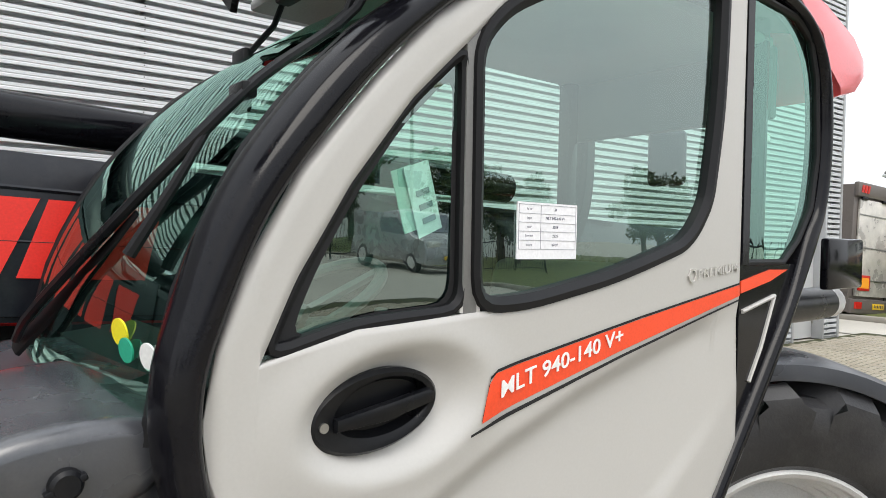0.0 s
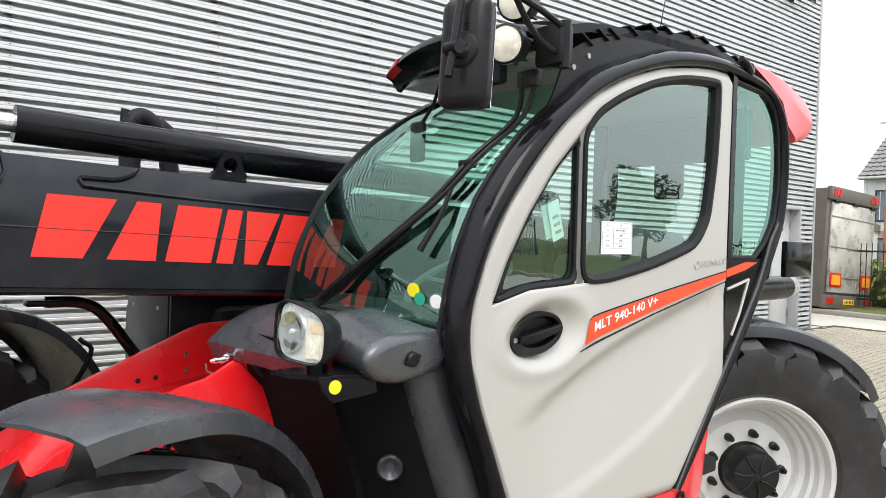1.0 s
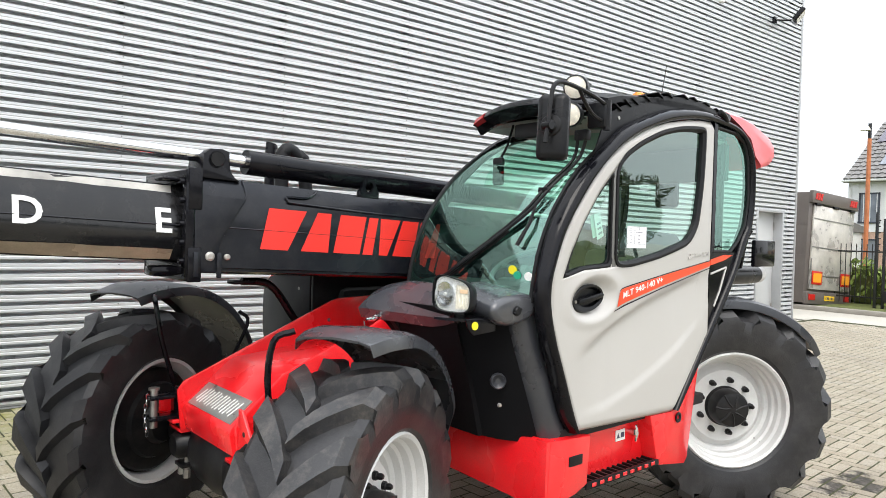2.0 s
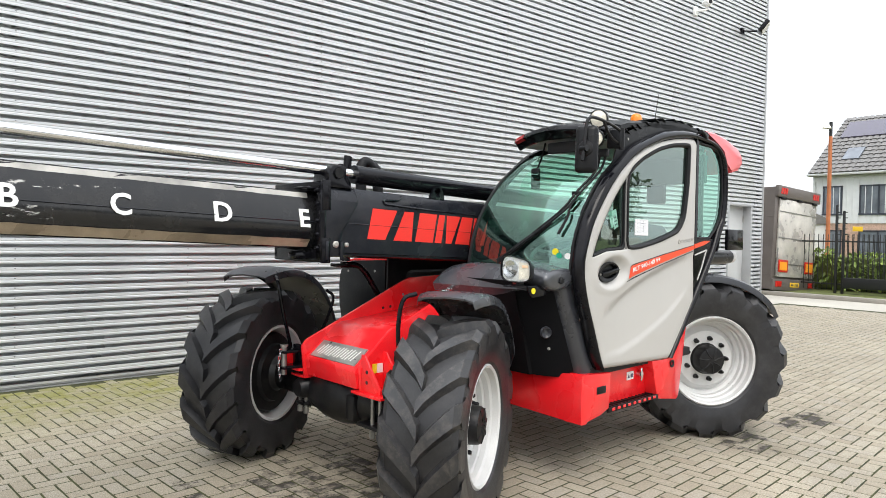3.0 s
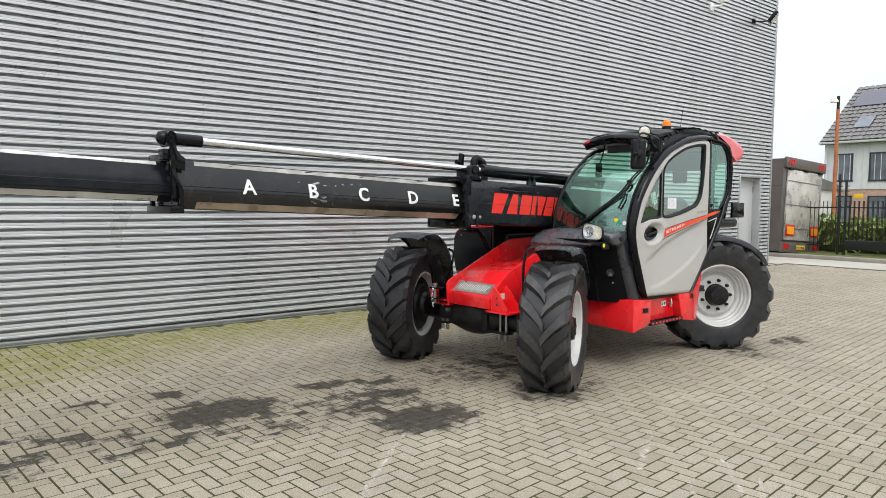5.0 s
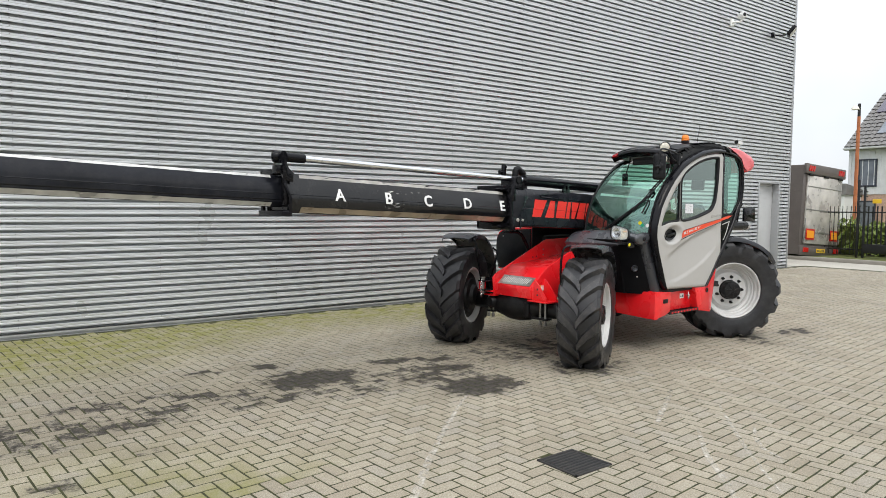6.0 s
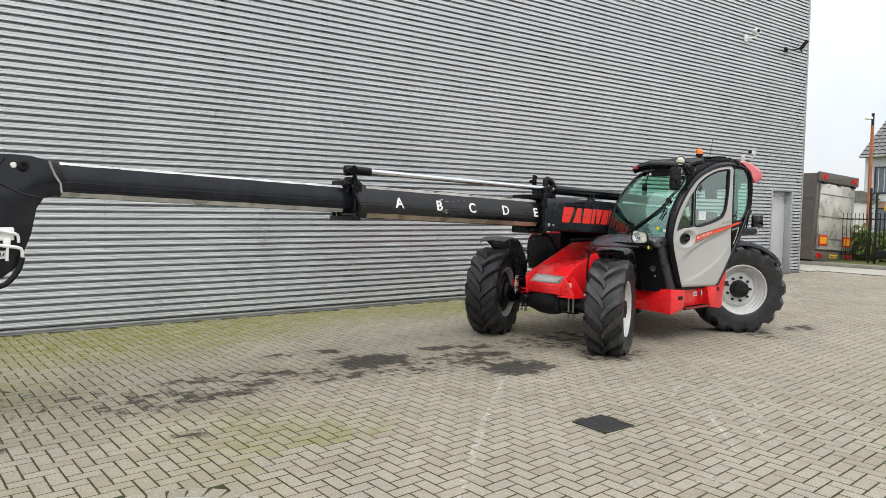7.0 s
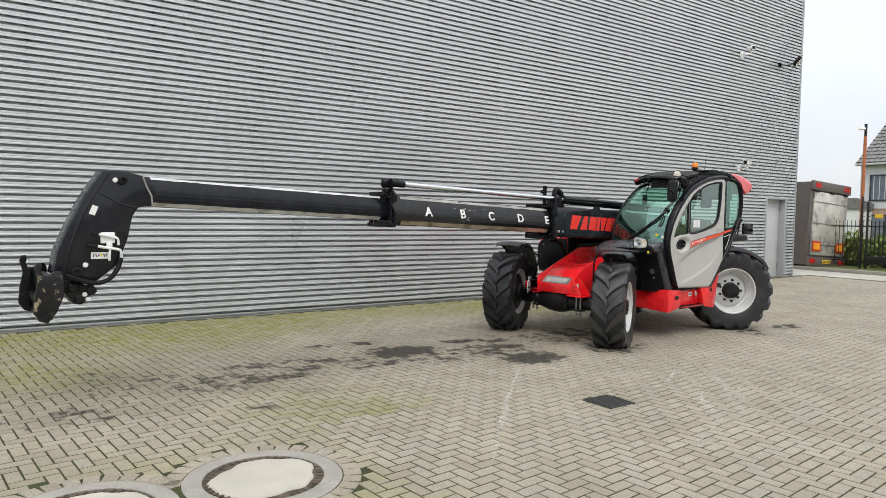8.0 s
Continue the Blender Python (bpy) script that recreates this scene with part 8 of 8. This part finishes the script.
t1 = tree(9, -29, 5.8, 1)
t2 = tree(20, -30, 5.4, 2)
# some mirrored in the panes, the rest added unseen to block low sky
for k, (x, y, s, r) in enumerate(((-3, -31, 1.0, 40), (-12, -28, 0.9, 200), (14.5, -32, 1.1, 120), (27, -27, 1.0, 80), (34, -30, 1.15, 300), (44, -24, 1.1, 20), (-22, -27, 1.1, 90), (5, -33, 1.15, 70), (24, -33, 1.2, 210), (31, -26, 0.9, 150), (38, -31, 1.1, 10), (17, -27, 0.85, 260), (-8, -32, 1.1, 15), (1, -27, 0.9, 330), (-16, -35, 1.3, 60), (-29, -33, 1.3, 160), (10.5, -38, 1.4, 250), (-2, -38, 1.35, 110), (52, -30, 1.3, 190), (-36, -28, 1.2, 280), (-31, -18, 1.2, 20), (-36, -8, 1.2, 220))):
    c = copy_thing(t1 if k % 2 else t2, pose(x, y, 0, 0, 0, r))
    c.scale = (s, s, s)

hall2 = thing("white_hall", pose(30, -44, 0), "white industrial hall with a row of windows", "building")
bm = bmesh.new()
box(bm, (-16, -12, 0), (22, 0, 7.5), 0.05)
part("wall", bm, M_WHITEWALL, hall2, smooth=False)
for k in range(9):
    bm = bmesh.new()
    box(bm, (-14 + 4 * k, -0.02, 4.2), (-11.4 + 4 * k, 0.04, 5.8), 0.02)
    part("window", bm, M_WINGLASS, hall2)

# ---- parked van, mirrored in the door pane
van = thing("van", pose(14.4, -16.1, 0, 0, 0, -84), "silver panel van parked across the yard", "van")
bm = bmesh.new()
side = [(-2.15, 0.35), (-2.18, 0.80), (-2.05, 1.02), (-1.35, 1.18), (-0.70, 1.78), (-0.35, 1.86), (2.05, 1.84), (2.16, 1.70), (2.18, 0.42), (2.1, 0.32)]
rings = []
for y, s in ((-0.90, 0.95), (-0.88, 0.99), (-0.80, 1.0), (0.80, 1.0), (0.88, 0.99), (0.90, 0.95)):
    rings.append([(x * s, y, 1.0 + (z - 1.0) * s) for x, z in side])
loft(bm, rings)
part("body", bm, M_VANPAINT, van, "silver van body")
for y in (-0.906, 0.906):
    bm = bmesh.new()
    prism(bm, [(-1.15, 1.20), (-0.62, 1.66), (0.15, 1.70), (0.15, 1.18)], y - 0.004, y + 0.004)
    part("side_window", bm, M_WINGLASS, van, smooth=False)
bm = bmesh.new()
prism(bm, [(-1.36, 1.20), (-0.74, 1.77), (-0.72, 1.74), (-1.32, 1.19)], -0.74, 0.74)
part("windscreen", bm, M_WINGLASS, van, smooth=False)
for x in (-1.35, 1.35):
    for y in (-0.80, 0.80):
        bm = bmesh.new()
        lathe(bm, [(0, -0.115), (0.2, -0.11), (0.30, -0.10), (0.325, -0.06), (0.325, 0.06), (0.30, 0.10), (0, 0.11)], 26, "y", (x, y, 0.325))
        wh = part("wheel", bm, M_RUBBER, van)
        bm = bmesh.new()
        lathe(bm, [(0, -0.118), (0.20, -0.114), (0.20, 0.114), (0, 0.118)], 20, "y", (x, y, 0.325))
        part("hub_cap", bm, M_RIM, wh)
for y in (-0.62, 0.62):
    bm = bmesh.new()
    box(bm, (-2.16, y - 0.18, 0.82), (-2.02, y + 0.18, 0.98), 0.03)
    part("headlight", bm, M_LENS, van)
bm = bmesh.new()
box(bm, (-2.22, -0.26, 0.50), (-2.17, 0.26, 0.61), 0.004)
part("number_plate", bm, M_PLATE, van)
lp = thing("street_lamp", RIG @ pose(16, -20.5, 0), "tall grey street lamp behind the fence", "street lamp")
bm = bmesh.new()
tube(bm, [(0, 0, 0), (0, 0, 5.5), (0.05, 0.1, 6.6), (0.3, 0.8, 6.9)], [0.08, 0.06, 0.05, 0.04], 8)
part("pole", bm, M_STEEL, lp)
bm = bmesh.new()
box(bm, (0.12, 0.7, 6.84), (0.42, 1.4, 6.98), 0.04)
part("lamp_head", bm, M_CREAM, lp)

# ---- the paving blocks that lie nearest to the way, one by one
bm_data = mesh_of("paving_block", bv, bf, M_PAVER_ONE)
turned = [(-y, x, z) for x, y, z in bv]
bm_data2 = mesh_of("paving_block", turned, bf, M_PAVER_ONE)
for me in (bm_data, bm_data2):
    for nm in ("oil", "moss"):
        at = me.attributes.new(nm, "FLOAT", "POINT")
        at.data.foreach_set("value", np.zeros(12, dtype=np.float32) + 0.0)
for cx, cy, flat, r, dz, ta, tb in near:
    part("paving_block", None, None, ground, data=bm_data if flat else bm_data2, m=pose(cx, cy, dz, math.degrees(tb), -math.degrees(ta), 5.0))

# ---- pale scuffs that turning tyres left on the paving
M_SCUFF = surf("pale_scuff", (0.66, 0.62, 0.54), 0.9, var=0.1)
sn, sl = M_SCUFF.node_tree.nodes, M_SCUFF.node_tree.links
s_geo, s_noise, s_ramp = sn.new("ShaderNodeNewGeometry"), sn.new("ShaderNodeTexNoise"), sn.new("ShaderNodeMapRange")
s_noise.inputs["Scale"].default_value, s_noise.inputs["Detail"].default_value = 16, 8
for key, v in (("From Min", 0.40), ("From Max", 0.70), ("To Min", 0.0), ("To Max", 0.75)):
    s_ramp.inputs[key].default_value = v
sl.new(s_geo.outputs["Position"], s_noise.inputs["Vector"])
sl.new(s_noise.outputs["Fac"], s_ramp.inputs["Value"])
sl.new(s_ramp.outputs["Result"], sn["Principled BSDF"].inputs["Alpha"])
SCUFFS = ((((-2.32, 0.46), (-2.98, -0.12), (-3.46, -0.58), (-3.87, -1.00), (-4.24, -1.37), (-4.54, -1.69)), 0.05), (((-0.71, -0.43), (-1.31, -0.76), (-1.68, -0.97)), 0.05), (((-0.83, -0.95), (-1.28, -1.33), (-1.70, -1.70), (-2.13, -2.12)), 0.03), (((-1.50, -1.19), (-1.94, -1.54), (-2.26, -1.87), (-2.51, -2.09)), 0.04), (((-2.94, -2.22), (-3.13, -2.21)), 0.06), (((-2.91, -2.31), (-3.11, -2.29)), 0.07), (((-1.15, -1.42), (-1.50, -1.66), (-1.60, -1.85)), 0.035))
for pts, wide in SCUFFS:
    line = smooth_path([(x, y, 0) for x, y in pts], 10)
    v, f = [], []
    for i, p in enumerate(line):
        d = (line[min(i + 1, len(line) - 1)] - line[max(i - 1, 0)]).normalized()
        w = wide * (0.25 + 0.75 * math.sin(math.pi * (i + 0.5) / len(line)) ** 0.5)
        side = Vector((-d.y, d.x, 0)) * w / 2
        v += [(p.x + side.x, p.y + side.y, 0.0042), (p.x - side.x, p.y - side.y, 0.0042)]
    f = [(2 * i, 2 * i + 1, 2 * i + 3, 2 * i + 2) for i in range(len(line) - 1)]
    sc = new("scuff_mark", mesh_of("scuff_mark", v, f, M_SCUFF))
    sc.parent = ground
